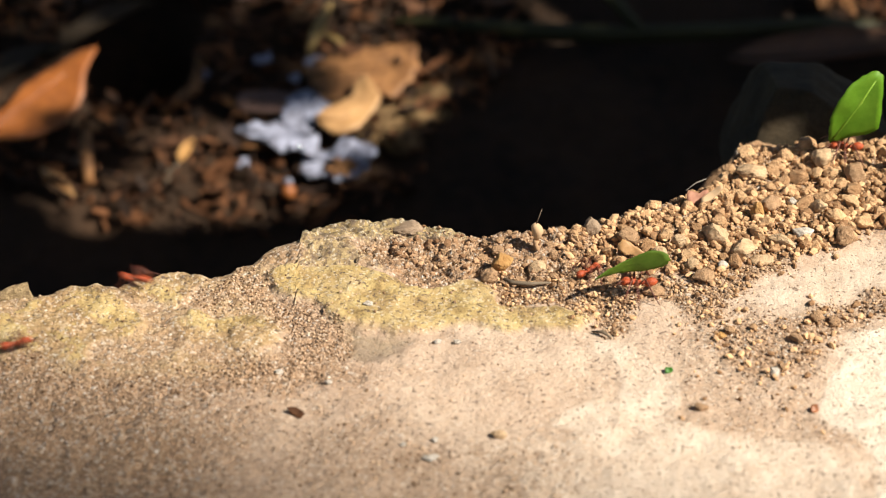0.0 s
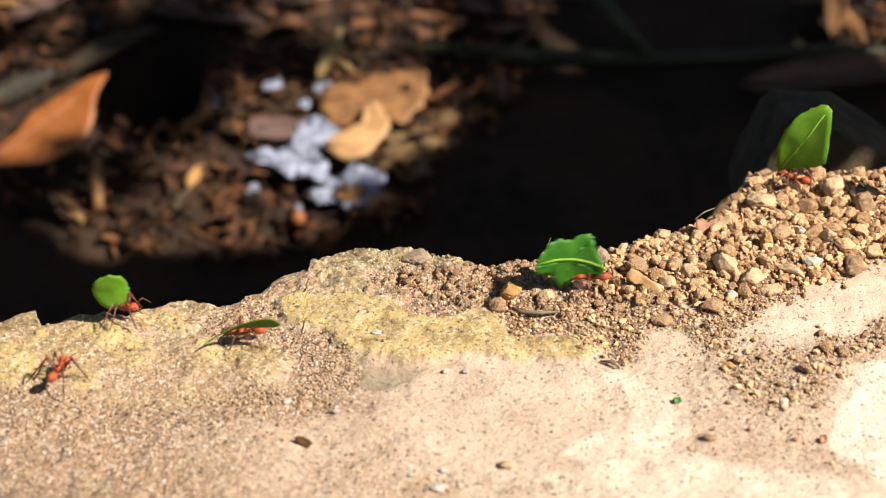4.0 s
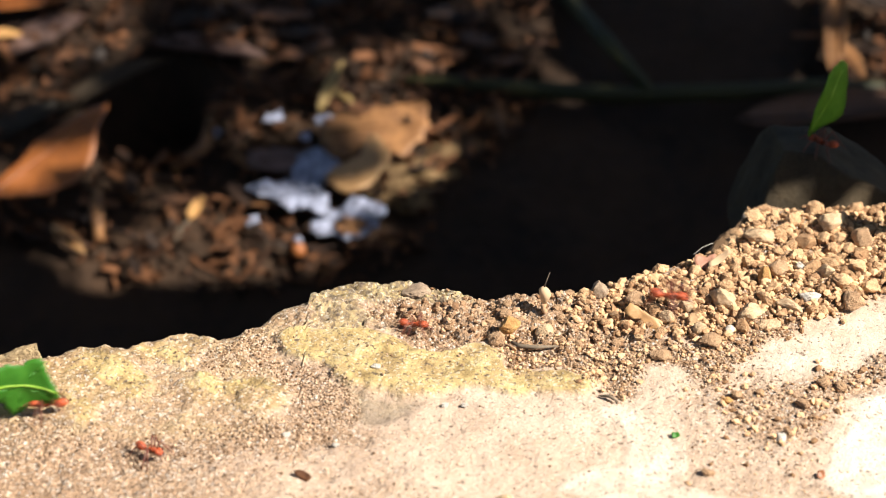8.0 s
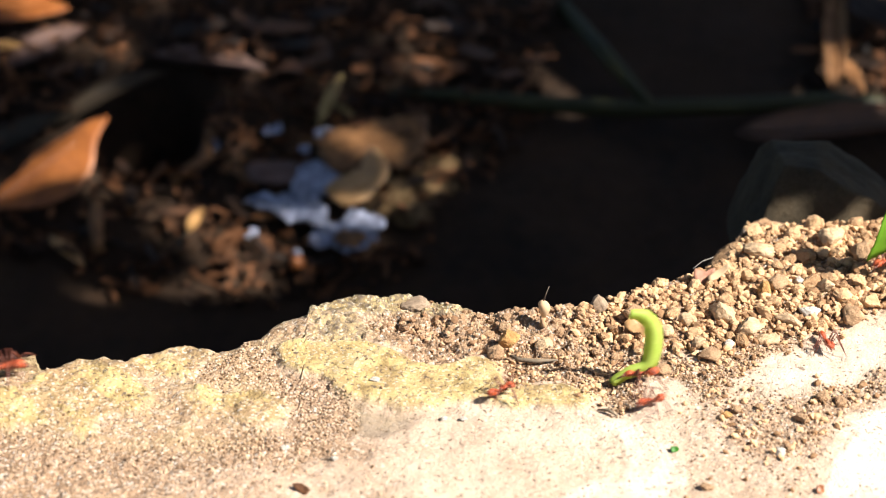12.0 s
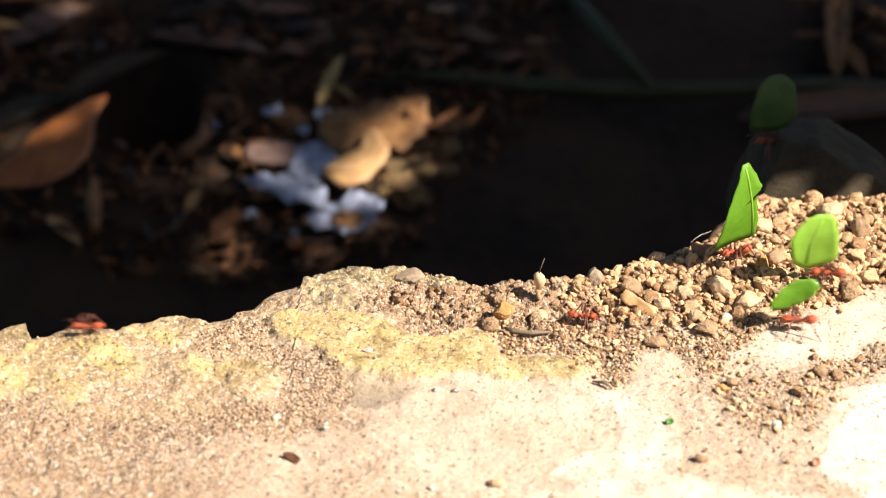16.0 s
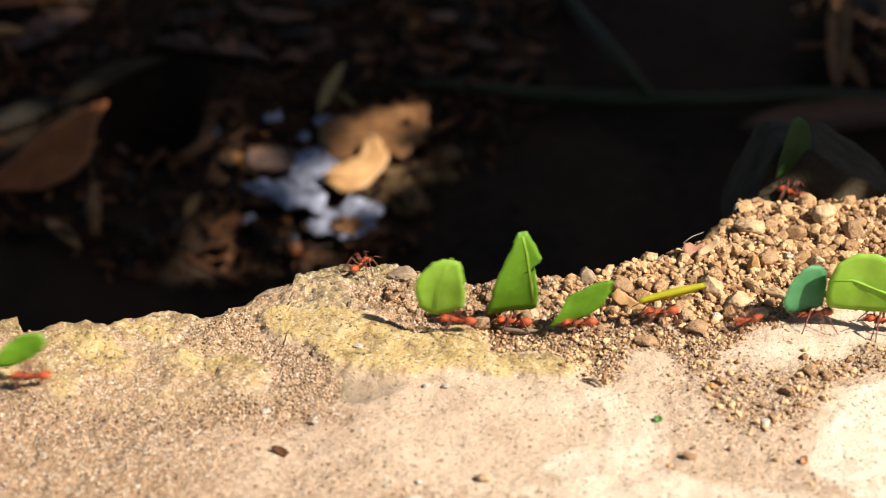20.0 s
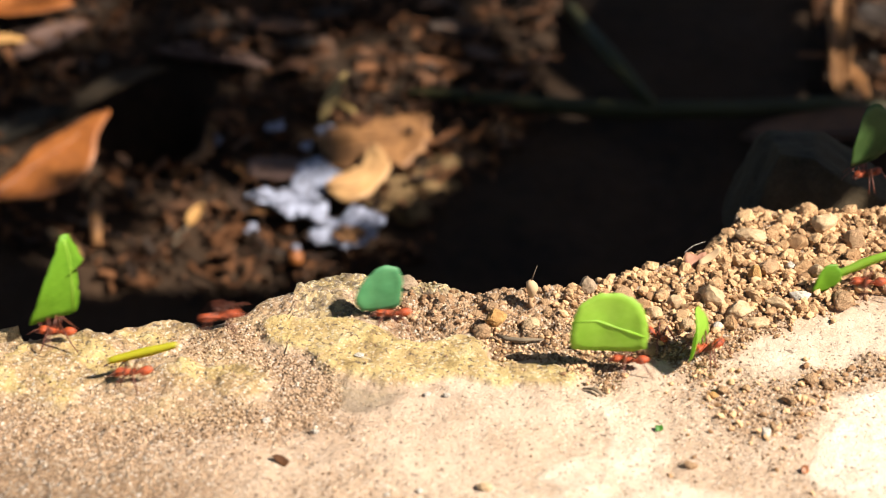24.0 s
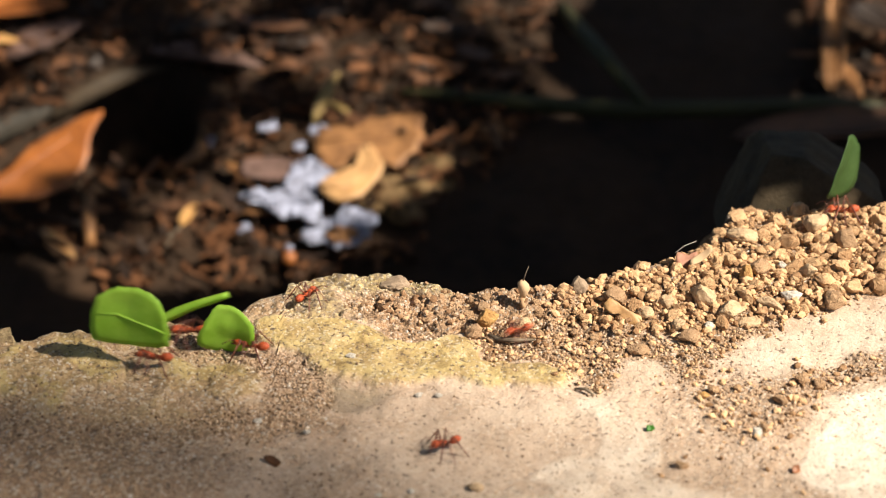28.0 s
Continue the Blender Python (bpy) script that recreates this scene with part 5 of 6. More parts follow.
# small leaves that draw the edge of the shade
spots = []
for i in range(20):
    for j in range(5):
        px = -0.215 + 0.0135 * i + rng.uniform(-0.003, 0.003)
        py = float(np.interp(px, SHADE_X, SHADE_Y)) - 0.014 - 0.0125 * j + rng.uniform(-0.002, 0.002)
        if all(shaded(px + 0.011 * math.cos(a), py + 0.011 * math.sin(a)) for a in (0, 1.57, 3.14, 4.71)):
            spots.append((px + 0.391, py - 0.139, 0.30 + rng.uniform(-0.01, 0.01)))
for px, py in ((-0.133, 0.191), (-0.126, 0.195), (-0.140, 0.197), (-0.105, 0.181), (-0.098, 0.184), (-0.112, 0.186)):  # where the large leaves leave gaps
    spots.append((px + 0.391, py - 0.139, 0.30))
for k in range(18):  # over the stone behind the gravel
    for y in (0.050, 0.058, 0.066, 0.074, 0.082):
        spots.append((0.036 + 0.009 * k + 0.273 + rng.uniform(-0.003, 0.003), y - 0.097 + rng.uniform(-0.002, 0.002), 0.30 + rng.uniform(-0.01, 0.01)))
shrub("unseen small-leaved shrub added to draw the shade's edge", (1.0, -0.6), [([(1.0, -0.6, -0.12), (0.95, -0.55, 0.2), (0.7, -0.2, 0.32), (0.45, 0.03, 0.31), (0.2, 0.07, 0.30)], 0.006)], spots, 0.026, 4)
# unseen thin leafage, added to dim the outer parts of the sunlit litter
rng = random.Random(31)
spots = []
# leaves placed to keep the sun out of the hollow
hollow_leaves = [(-0.119, 0.285), (-0.114, 0.298), (-0.118, 0.318), (-0.106, 0.310), (-0.130, 0.310)]
spots = [tuple(Vector((px, py, -0.13)) + SUN * 1.0) for px, py in hollow_leaves]
while len(spots) < 84:
    px, py = rng.uniform(-0.24, 0.06), 0.21 + 0.21 * rng.random() ** 1.5
    if ((px + 0.035) / 0.052) ** 2 + ((py - 0.262) / 0.045) ** 2 > 1.0 and ((px + 0.152) / 0.042) ** 2 + ((py - 0.278) / 0.042) ** 2 > 1.0 and ((px + 0.196) / 0.036) ** 2 + ((py - 0.348) / 0.028) ** 2 > 1.0 and ((px + 0.055) / 0.028) ** 2 + ((py - 0.215) / 0.026) ** 2 > 1.0:
        spots.append(tuple(Vector((px, py, -0.12)) + SUN * rng.uniform(1.0, 1.2)))
shrub("unseen thin-leaved shrub added to dim the litter and the hollow", (1.5, 0.9), [([(1.5, 0.9, -0.06), (1.45, 0.8, 0.5), (1.15, 0.45, 0.75), (0.85, 0.25, 0.74), (0.70, 0.17, 0.72)], 0.010)], spots, 0.046, 7)
rng = random.Random(29)
# unseen shrub, added to cast the moving shade on the litter
SWAY_ROOT = (1.75, 0.75)
OVER = Vector((-0.075, 0.30, -0.115)) + SUN * 1.6
spots = []
while len(spots) < 198:
    off = Vector((rng.uniform(-0.24 if len(spots) < 185 else -0.03, 0.17), rng.uniform(-0.17, 0.13), rng.uniform(-0.06, 0.06)))
    if all(math.hypot((off.x - 0.075 - 0.24 * k + 0.042) / 0.036, (off.y + 0.30 + 0.23 * k - 0.248) / 0.026) > 1 for k in (0.0, 0.1, 0.2, 0.3)):
        spots.append(tuple(OVER + off))
spots = [p for p in spots if all(math.hypot((p[0] - OVER.x - 0.075 - 0.24 * k + 0.193) / 0.044, (p[1] - OVER.y + 0.30 + 0.23 * k - 0.348) / 0.034) > 1 for k in (0.65, 0.75, 0.85, 0.95))]
far_right = Vector((0.167, 0.33, -0.1)) + SUN * 1.6
spots += [tuple(far_right + Vector((rng.uniform(-0.05, 0.05), rng.uniform(-0.06, 0.06), rng.uniform(-0.05, 0.05)))) for _ in range(34)]
sway = shrub("unseen swaying shrub added for the drifting shade on the litter", SWAY_ROOT, [([(1.75, 0.75, -0.1), (1.72, 0.72, 0.7), (1.4, 0.3, 1.02), (1.1, 0.0, 1.04), (0.85, -0.05, 1.03)], 0.010)], spots, 0.060, 5)
rng = random.Random(37)
# unseen sapling, added to cast soft moving shade on the ledge
SWAY_ROOT_2 = (6.07, -2.5)
OVER_2 = Vector((-0.115, -0.115, 0.0)) + SUN * 8.0
spots = [tuple(OVER_2 + Vector((rng.uniform(-0.13, 0.01), rng.uniform(-0.07, 0.025), rng.uniform(-0.1, 0.1)))) for _ in range(44)]
sway_2 = shrub("unseen swaying sapling added for the drifting shade on the ledge", SWAY_ROOT_2, [([(6.07, -2.5, -0.15), (6.05, -2.45, 4.4), (5.75, -2.3, 5.65), (5.35, -2.05, 5.78), (5.1, -1.97, 5.76)], 0.02)], spots, 0.055, 6)
# an unseen roof of leaves, added to block the sky over the ground behind the ledge
rng = random.Random(41)
spots = []
while len(spots) < 230:
    p = Vector((rng.uniform(-1.6, 0.75), rng.uniform(0.0, 2.0), rng.uniform(1.0, 1.35)))
    if p.x < 0.45 or p.y > 0.55:
        spots.append(tuple(p))
shrub("unseen spreading tree added to block sky light", (-0.4, 1.7), [([(-0.4, 1.7, -0.05), (-0.42, 1.65, 0.6), (-0.4, 1.4, 1.1), (-0.3, 0.9, 1.2), (-0.2, 0.4, 1.2)], 0.03), ([(-0.4, 1.4, 1.1), (-0.9, 1.0, 1.2), (-1.2, 0.5, 1.2)], 0.02), ([(-0.4, 1.4, 1.1), (0.1, 1.2, 1.2), (0.5, 0.9, 1.2)], 0.02)], spots, 0.26, 8)
# second unseen tree, added to cut sky light from the front left
rng = random.Random(43)
spots = [(rng.uniform(-1.9, 0.35), rng.uniform(-2.2, 0.0), rng.uniform(1.1, 1.45)) for _ in range(210)]
shrub("unseen spreading tree added to block sky light", (-1.6, -1.5), [([(-1.6, -1.5, -0.1), (-1.62, -1.45, 0.7), (-1.4, -1.2, 1.2), (-0.8, -1.0, 1.3), (-0.2, -0.9, 1.3)], 0.03), ([(-1.4, -1.2, 1.2), (-1.0, -0.6, 1.3), (-0.6, -0.2, 1.3)], 0.02)], spots, 0.26, 9)
# unseen hedge, added to cut low sky light from the right
rng = random.Random(47)
spots = [(rng.uniform(1.9, 2.5), rng.uniform(-1.6, 1.8), rng.uniform(0.1, 1.25)) for _ in range(170)]
shrub("unseen hedge-like shrub added to block the low sky", (2.2, 0.2), [([(2.2, 0.2, -0.1), (2.2, 0.2, 0.5), (2.25, 0.8, 0.9), (2.2, 1.5, 1.0)], 0.02), ([(2.2, 0.2, 0.5), (2.2, -0.5, 0.9), (2.2, -1.3, 1.0)], 0.02)], spots, 0.24, 10)


# ---- trails of the ants: seconds and millimetres on the ledge ----
TRAIL_D = [(0, 48.6, -50.6), (0.5, 41.9, -51.2), (1, 27.5, -53.2), (1.5, 19.0, -51.9), (2, 15.3, -53.1), (2.5, 2.6, -54.9), (3, -15.9, -57.0), (3.5, -33.3, -56.7), (5.5, -72.5, -76.2), (6, -73.9, -79.1), (6.5, -83.7, -84.9), (7, -88.3, -84.3), (7.5, -103.2, -82.0)]
TRAIL_E = [(1.5, -105.7, -54.2), (2, -99.2, -53.0), (2.5, -96.2, -51.7), (3, -85.6, -50.7), (3.5, -83.1, -48.5), (5.5, -57.3, -60.3), (6, -60.9, -71.2), (6.5, -67.0, -72.6), (7, -80.3, -70.7), (7.5, -99.2, -74.5), (8, -116.3, -76.1)]
TRAIL_F = [(1, 123.6, -38.4), (1.5, 103.4, -33.0), (2, 93.1, -30.4), (2.5, 81.4, -27.8), (3, 66.5, -30.2), (3.5, 53.1, -32.8), (5.5, -7.0, -41.0), (6, -8.7, -42.4), (6.5, -29.0, -58.0), (7, -46.9, -61.8), (7.5, -70.1, -70.3), (8, -93.7, -75.9), (8.5, -112.9, -80.2)]
TRAIL_G = [(0, 108.0, 14.7), (0.5, 104.4, 15.2), (1, 100.3, 10.6), (1.5, 102.1, 12.9), (2, 97.5, 12.2), (2.5, 96.4, 13.1), (3, 94.2, 11.6), (3.5, 91.5, 11.6), (5.5, 100.7, 42.2), (6, 104.6, 53.0), (6.5, 104.8, 50.2), (7, 105.3, 51.1), (7.5, 106.6, 53.7), (8, 106.7, 53.5), (8.5, 107.6, 53.3), (9, 111.3, 58.5), (9.5, 112.3, 65.6), (10, 114.2, 71.4), (10.5, 120.1, 83.1), (11, 129.5, 79.2), (11.5, 140.7, 77.2)]
TRAIL_H = [(12, 114.4, -4.0), (12.5, 111.3, -7.9), (14.5, 73.5, -13.3), (15, 69.7, -12.7), (15.5, 74.3, -7.6), (16, 75.0, -12.4), (16.5, 73.1, -15.8), (17, 66.1, -19.8), (17.5, 63.6, -30.7), (18, 54.2, -40.3), (18.5, 47.8, -44.8), (19, 39.9, -48.4), (19.5, 30.8, -49.2), (20, 20.3, -47.4), (20.5, 13.8, -48.3), (21, 3.2, -53.0), (21.5, -14.0, -52.4), (23.5, -72.5, -50.8), (24, -90.1, -52.5), (24.5, -106.4, -52.4)]
TRAIL_I = [(9.5, 112.2, -18.4), (10, 98.5, -22.9), (10.5, 84.7, -27.6), (11, 72.8, -35.5), (11.5, 59.5, -44.9), (12, 47.3, -55.9), (12.5, 32.1, -58.9), (14.5, -43.8, -69.9), (15, -73.2, -70.9), (15.5, -100.4, -72.3), (16, -116.8, -77.8)]
TRAIL_T = [(15.5, 108.1, -42.6), (16, 87.8, -43.8), (16.5, 65.6, -50.0), (17, 61.7, -50.3), (17.5, 36.6, -51.3), (18, 9.8, -48.7), (18.5, -8.6, -43.2), (19, -31.7, -42.4), (19.5, -51.8, -59.5), (20, -92.5, -76.1), (20.5, -114.2, -79.9)]
TRAIL_U = [(15.5, 110.8, -19.1), (16, 96.9, -21.6), (16.5, 83.8, -19.6), (17, 82.0, -32.7), (17.5, 75.1, -38.4), (18, 64.0, -48.5), (18.5, 48.2, -53.9), (19, 37.9, -54.8), (19.5, 25.9, -54.7), (20, 6.5, -47.3), (20.5, -14.0, -44.5), (21, -39.4, -51.1), (21.5, -51.1, -50.8), (23, -101.9, -55.3), (23.5, -117.6, -58.4)]
TRAIL_V = [(18, 117.7, -24.3), (18.5, 103.8, -23.2), (19, 88.8, -29.2), (19.5, 73.3, -31.2), (20, 56.4, -41.5), (20.5, 43.6, -48.5), (21, 29.8, -50.5), (21.5, 15.3, -52.4), (23.5, -53.4, -59.5), (24, -69.9, -69.7), (24.5, -87.8, -80.1), (25, -106.9, -83.7)]
TRAIL_W = [(18.5, 105.6, -50.0), (19, 83.0, -44.7), (19.5, 58.9, -43.4), (20, 36.1, -47.3), (20.5, 26.4, -51.8), (21, 19.5, -52.7), (21.5, -0.9, -59.1), (22.5, -45.0, -65.2), (23.3, -107.5, -75.1)]
TRAIL_Y = [(19, 117.4, -26.6), (19.5, 106.6, -26.7), (20, 94.7, -40.3), (20.5, 79.5, -43.8), (21, 68.1, -42.9), (21.5, 49.5, -38.5), (23.5, 7.7, -38.1), (24, -9.8, -40.7), (24.5, -34.3, -54.9), (25, -65.5, -56.1), (25.5, -99.7, -52.9), (26, -119.6, -55.3)]
TRAIL_Z = [(19.5, 121.5, -45.3), (20, 111.0, -42.7), (20.5, 106.3, -42.1), (21, 91.7, -47.8), (21.5, 93.4, -49.4), (23.5, 59.8, -59.0), (24, 47.7, -59.0), (24.5, 31.5, -59.6), (25, 11.3, -57.9), (25.5, -11.0, -58.3), (26, -28.4, -78.3), (26.5, -30.4, -76.0), (27, -35.3, -67.2), (27.5, -47.7, -67.4), (28, -63.6, -61.7)]
TRAIL_AA = [(20.5, 114.7, -27.0), (21, 101.5, -25.0), (21.5, 87.6, -26.7), (23.5, 74.0, -37.0), (24, 67.1, -52.6), (24.5, 55.0, -67.1), (25, 31.4, -66.4), (25.5, 2.1, -56.8), (26, -13.3, -65.3), (26.5, -15.5, -67.1), (27, -26.9, -63.2), (27.5, -32.0, -61.2), (28, -41.2, -55.9)]
TRAIL_AB = [(23.5, 125.7, -18.4), (24, 109.6, -20.5), (24.5, 91.2, -24.2), (25, 74.7, -27.7), (25.5, 58.5, -37.7), (26, 28.5, -49.8), (26.5, -3.8, -53.1), (27, -18.1, -50.6), (27.5, -34.5, -44.6), (28, -56.8, -50.2)]
TRAIL_BA = [(12.5, 133.5, 55.2), (14.5, 109.4, 59.4), (15, 103.0, 58.8, 0.8), (15.5, 98.8, 59.0, 0.4), (16, 92.8, 57.0, -4.6), (16.5, 92.2, 57.5, -5.0), (17, 91.5, 58.0, -6.2), (17.5, 91.2, 57.5, -6.4), (18, 91.0, 58.0, -6.4), (18.5, 90.8, 51.5, -9.5), (19, 90.5, 45.0, -13.5), (19.5, 94.6, 43.0, -12.5), (20, 99.4, 42.8, -11.8), (20.5, 105.0, 43.2, -9.0), (21, 110.5, 43.6, -7.5), (21.5, 114.0, 41.0, -3.0), (23.5, 116.2, 34.9), (24, 118.4, 37.6), (24.5, 117.8, 39.6), (25, 117.7, 38.5), (25.5, 121.4, 31.5), (26, 117.9, 26.7), (26.5, 118.3, 21.5), (27, 115.9, 16.5), (27.5, 114.4, 18.2), (28, 109.5, 16.1)]
TRAIL_A = [(0, -73.0, -48.1), (0.5, -32.0, -60.7), (1, 1.4, -53.2), (1.5, 25.5, -55.6), (2, 59.6, -48.3), (2.5, 91.8, -42.5), (3, 122.2, -39.9)]
TRAIL_B = [(0, -98.4, -75.6), (0.5, -70.7, -64.6), (1, -34.4, -50.1), (1.5, 2.0, -45.7), (2, 12.0, -42.4), (2.5, 38.4, -41.0), (3, 61.2, -41.3), (3.5, 89.4, -55.5), (4, 116.0, -58.1)]
TRAIL_C = [(0, 37.9, -44.4), (0.5, 48.5, -36.1), (1, 67.7, -36.2), (1.5, 90.2, -35.6), (2, 96.3, -47.6), (2.5, 112.8, -46.8)]
TRAIL_K = [(2, -108.3, -109.0), (2.5, -98.8, -99.8), (3, -94.0, -90.1), (3.5, -92.3, -85.7), (4.5, -86.2, -61.5), (5.5, -71.1, -47.2), (6, -52.8, -39.4), (6.5, -11.8, -24.5), (7, 11.8, -28.0), (7.5, 33.6, -20.8), (8, 56.9, -28.0), (8.5, 85.2, -38.6), (9, 113.6, -44.2)]
TRAIL_L = [(5.5, -96.0, -76.3), (6, -77.3, -73.0), (6.5, -77.9, -62.7), (7.5, -34.0, -37.9), (8, -7.2, -40.7), (8.5, 0.8, -47.0), (9, 24.4, -61.6), (9.5, 42.7, -65.1), (10, 54.9, -54.1), (10.5, 78.9, -44.4), (11, 97.1, -48.2), (11.5, 118.3, -49.4)]
TRAIL_M = [(9.5, 119.9, -40.6), (10, 106.1, -38.5), (10.5, 91.8, -36.6), (11, 83.8, -38.4), (11.5, 71.4, -52.6), (12, 49.2, -67.0), (12.5, 35.8, -70.4), (14.5, -9.1, -64.7), (15, -30.6, -73.0), (15.5, -52.6, -54.3), (16, -84.7, -50.6), (16.5, -111.3, -62.3)]
TRAIL_N = [(7, -101.1, -86.2), (7.5, -81.3, -86.4), (8, -67.2, -93.4), (8.5, -66.6, -95.6), (9, -62.7, -92.4), (9.5, -53.0, -79.0), (10, -36.1, -71.8), (10.5, -21.0, -71.4), (11, -2.5, -73.4), (11.5, 3.2, -77.4), (12, 14.3, -62.3), (12.5, 27.2, -62.6), (14.5, 74.0, -72.5), (15, 98.3, -68.7), (15.5, 114.7, -68.3)]
TRAIL_O = [(10.5, 128.4, 7.6), (11, 112.4, 6.1), (11.5, 102.0, -14.2), (12, 95.3, -40.8), (12.5, 111.5, -48.0)]
TRAIL_P = [(11.5, -122.6, -62.8), (12, -105.3, -55.8), (12.5, -67.7, -54.5), (13.5, -3.5, -41.7), (14.5, 41.5, -35.3), (15, 64.8, -49.9), (15.5, 102.4, -55.5), (16, 124.5, -61.9)]
TRAIL_Q = [(12, -118.1, -71.4), (12.5, -103.7, -69.3), (14.5, -12.0, -52.9), (15, 16.8, -48.4), (15.5, 34.9, -44.3), (16, 36.1, -42.7), (16.5, 54.7, -49.4), (17, 64.3, -61.3), (17.5, 93.4, -65.8), (18, 118.1, -65.3)]
TRAIL_R = [(16, 35.4, -130.3), (16.5, 43.0, -119.1), (17, 48.7, -97.4), (17.5, 48.8, -70.4), (18, 39.8, -53.0), (18.5, 19.4, -45.7), (19, -1.3, -37.7), (19.5, -23.0, -25.1), (20, -17.5, -21.1), (20.5, -9.4, -19.5), (21, 8.4, -31.1), (21.5, 20.9, -36.4), (23.5, 53.7, -47.7), (24, 55.8, -47.3), (24.5, 59.1, -54.5), (25, 80.6, -73.4), (25.5, 101.0, -71.0), (26, 120.2, -70.0)]
TRAIL_X = [(19, 118.8, -26.5), (19.5, 97.5, -27.9), (20, 77.7, -43.6), (20.5, 41.4, -57.2), (21, -3.3, -63.9), (21.5, -32.8, -66.1), (22, -63.9, -63.7), (22.5, -95.5, -67.5), (23, -113.7, -70.6)]
TRAIL_AC = [(23, -117.3, -65.9), (23.5, -91.0, -56.2), (24, -50.5, -44.4), (24.5, -10.4, -35.6), (25, 13.8, -25.4), (25.5, 24.8, -24.9), (26, 40.9, -28.9), (26.5, 60.7, -37.0), (27, 83.7, -46.4), (27.5, 111.9, -45.8), (28, 131.8, -45.0)]
TRAIL_AE = [(24, 120.4, -67.4), (24.5, 107.0, -68.1), (25, 90.9, -69.9), (25.5, 88.8, -71.9), (26, 74.1, -75.1), (26.5, 53.8, -74.3), (27, 34.6, -76.7), (27.5, 16.4, -88.8), (28, 6.5, -94.3)]
TRAIL_AF = [(25.5, -106.0, -88.2), (26, -75.6, -79.5), (26.5, -47.5, -63.8), (27, -34.5, -51.8), (27.5, -33.7, -37.5), (28, -28.6, -31.2)]
TRAIL_AG = [(26, 119.2, -24.5), (26.5, 89.7, -29.7), (27, 72.0, -30.2), (27.5, 46.2, -31.5), (28, 23.5, -46.1)]

# ---- outlines of the leaf pieces that they carry ----
LEAF_D = [(11.2, 7.8), (7.4, 7.0), (-0.7, 6.5), (-6.7, 9.2), (-7.2, 11.8), (-3.0, 12.7), (3.0, 10.4)]
LEAF_E = [(2.0, 9.0), (0.7, 12.6), (-2.4, 14.1), (-5.7, 12.7), (-6.8, 9.5), (-5.5, 6.0), (-2.4, 4.3), (0.5, 5.5)]
LEAF_F = [(14.2, 11.0), (9.7, 15.3), (4.5, 14.8), (-0.7, 15.7), (-1.0, 12.7), (-3.7, 6.8), (-0.7, 4.4), (4.5, 3.8), (7.5, 1.2), (9.8, 5.6), (14.2, 7.5)]
LEAF_G = [(4.5, 7.8), (3.7, 14.8), (0.0, 21.0), (-5.2, 23.9), (-8.6, 23.6), (-8.5, 8.6), (-2.2, 6.0), (1.5, 3.4), (3.3, 3.4)]
LEAF_H = [(5.8, 4.8), (4.0, 16.1), (0.6, 23.1), (-0.9, 26.9), (-3.3, 27.3), (-7.1, 20.8), (-5.4, 18.5), (-6.3, 10.7), (-5.8, 6.1), (0.0, 5.3)]
LEAF_I = [(3.0, 20.5), (-0.5, 19.5), (-3.0, 15.5), (-3.2, 9.5), (-2.0, 5.0), (3.0, 3.4), (6.5, 1.0)]
LEAF_T = [(7.4, 9.5), (4.8, 12.6), (0.3, 14.8), (-3.8, 14.8), (-4.6, 12.7), (-2.0, 9.6), (2.6, 7.2), (6.2, 7.3)]
LEAF_U = [(9.6, 14.6), (5.5, 18.9), (-0.6, 19.4), (-2.0, 13.8), (-2.0, 7.5), (4.1, 4.3), (8.2, 5.9), (9.8, 10.6)]
LEAF_V = [(5.1, 7.0), (0.0, 7.9), (-6.0, 8.8), (-11.2, 9.7)]
LEAF_W = [(7.0, 3.0), (4.5, 6.8), (2.6, 10.4), (-2.0, 12.4), (-8.5, 14.4), (-6.5, 8.4), (-2.5, 4.8), (2.0, 3.2)]
LEAF_Y = [(9.2, 10.0), (6.0, 14.4), (1.5, 17.1), (-2.7, 15.3), (-2.2, 6.5), (3.0, 4.8), (7.4, 5.6)]
LEAF_Z = [(14.2, 12.2), (12.5, 19.2), (6.9, 21.8), (0.7, 20.8), (-3.4, 16.9), (-4.2, 6.9), (4.2, 5.7), (13.2, 6.9)]
LEAF_AA = [(12.7, 10.0), (8.9, 18.0), (4.5, 19.2), (-1.5, 14.4), (0.0, 8.3), (4.5, 6.5), (10.4, 6.9)]
LEAF_AB = [(14.2, 2.6), (11.9, 8.6), (8.2, 9.5), (6.7, 6.0), (9.7, 2.6)]
LEAF_AB2 = [(9.2, 4.8), (4.5, 7.2), (-1.5, 10.0), (-10.4, 13.0)]
LEAF_BA = [(6.0, 6.9), (6.3, 15.3), (3.7, 22.4), (-1.5, 23.8), (-6.0, 20.6), (-6.7, 10.0), (-2.2, 6.2)]


# ---- ants ----
AM = 0.00095
HIPS = [(1.15, 0.45, 2.5), (0.35, 0.5, 2.4), (-0.45, 0.45, 2.4)]
KNEES = [[(1.2, 2.0, 5.0), (2.6, 3.6, 1.6), (3.3, 4.3, 0.0)], [(0.2, 2.6, 5.2), (0.0, 4.4, 1.5), (-0.2, 5.3, 0.0)], [(-1.6, 2.2, 5.2), (-3.6, 3.8, 1.6), (-4.7, 4.6, 0.0)]]


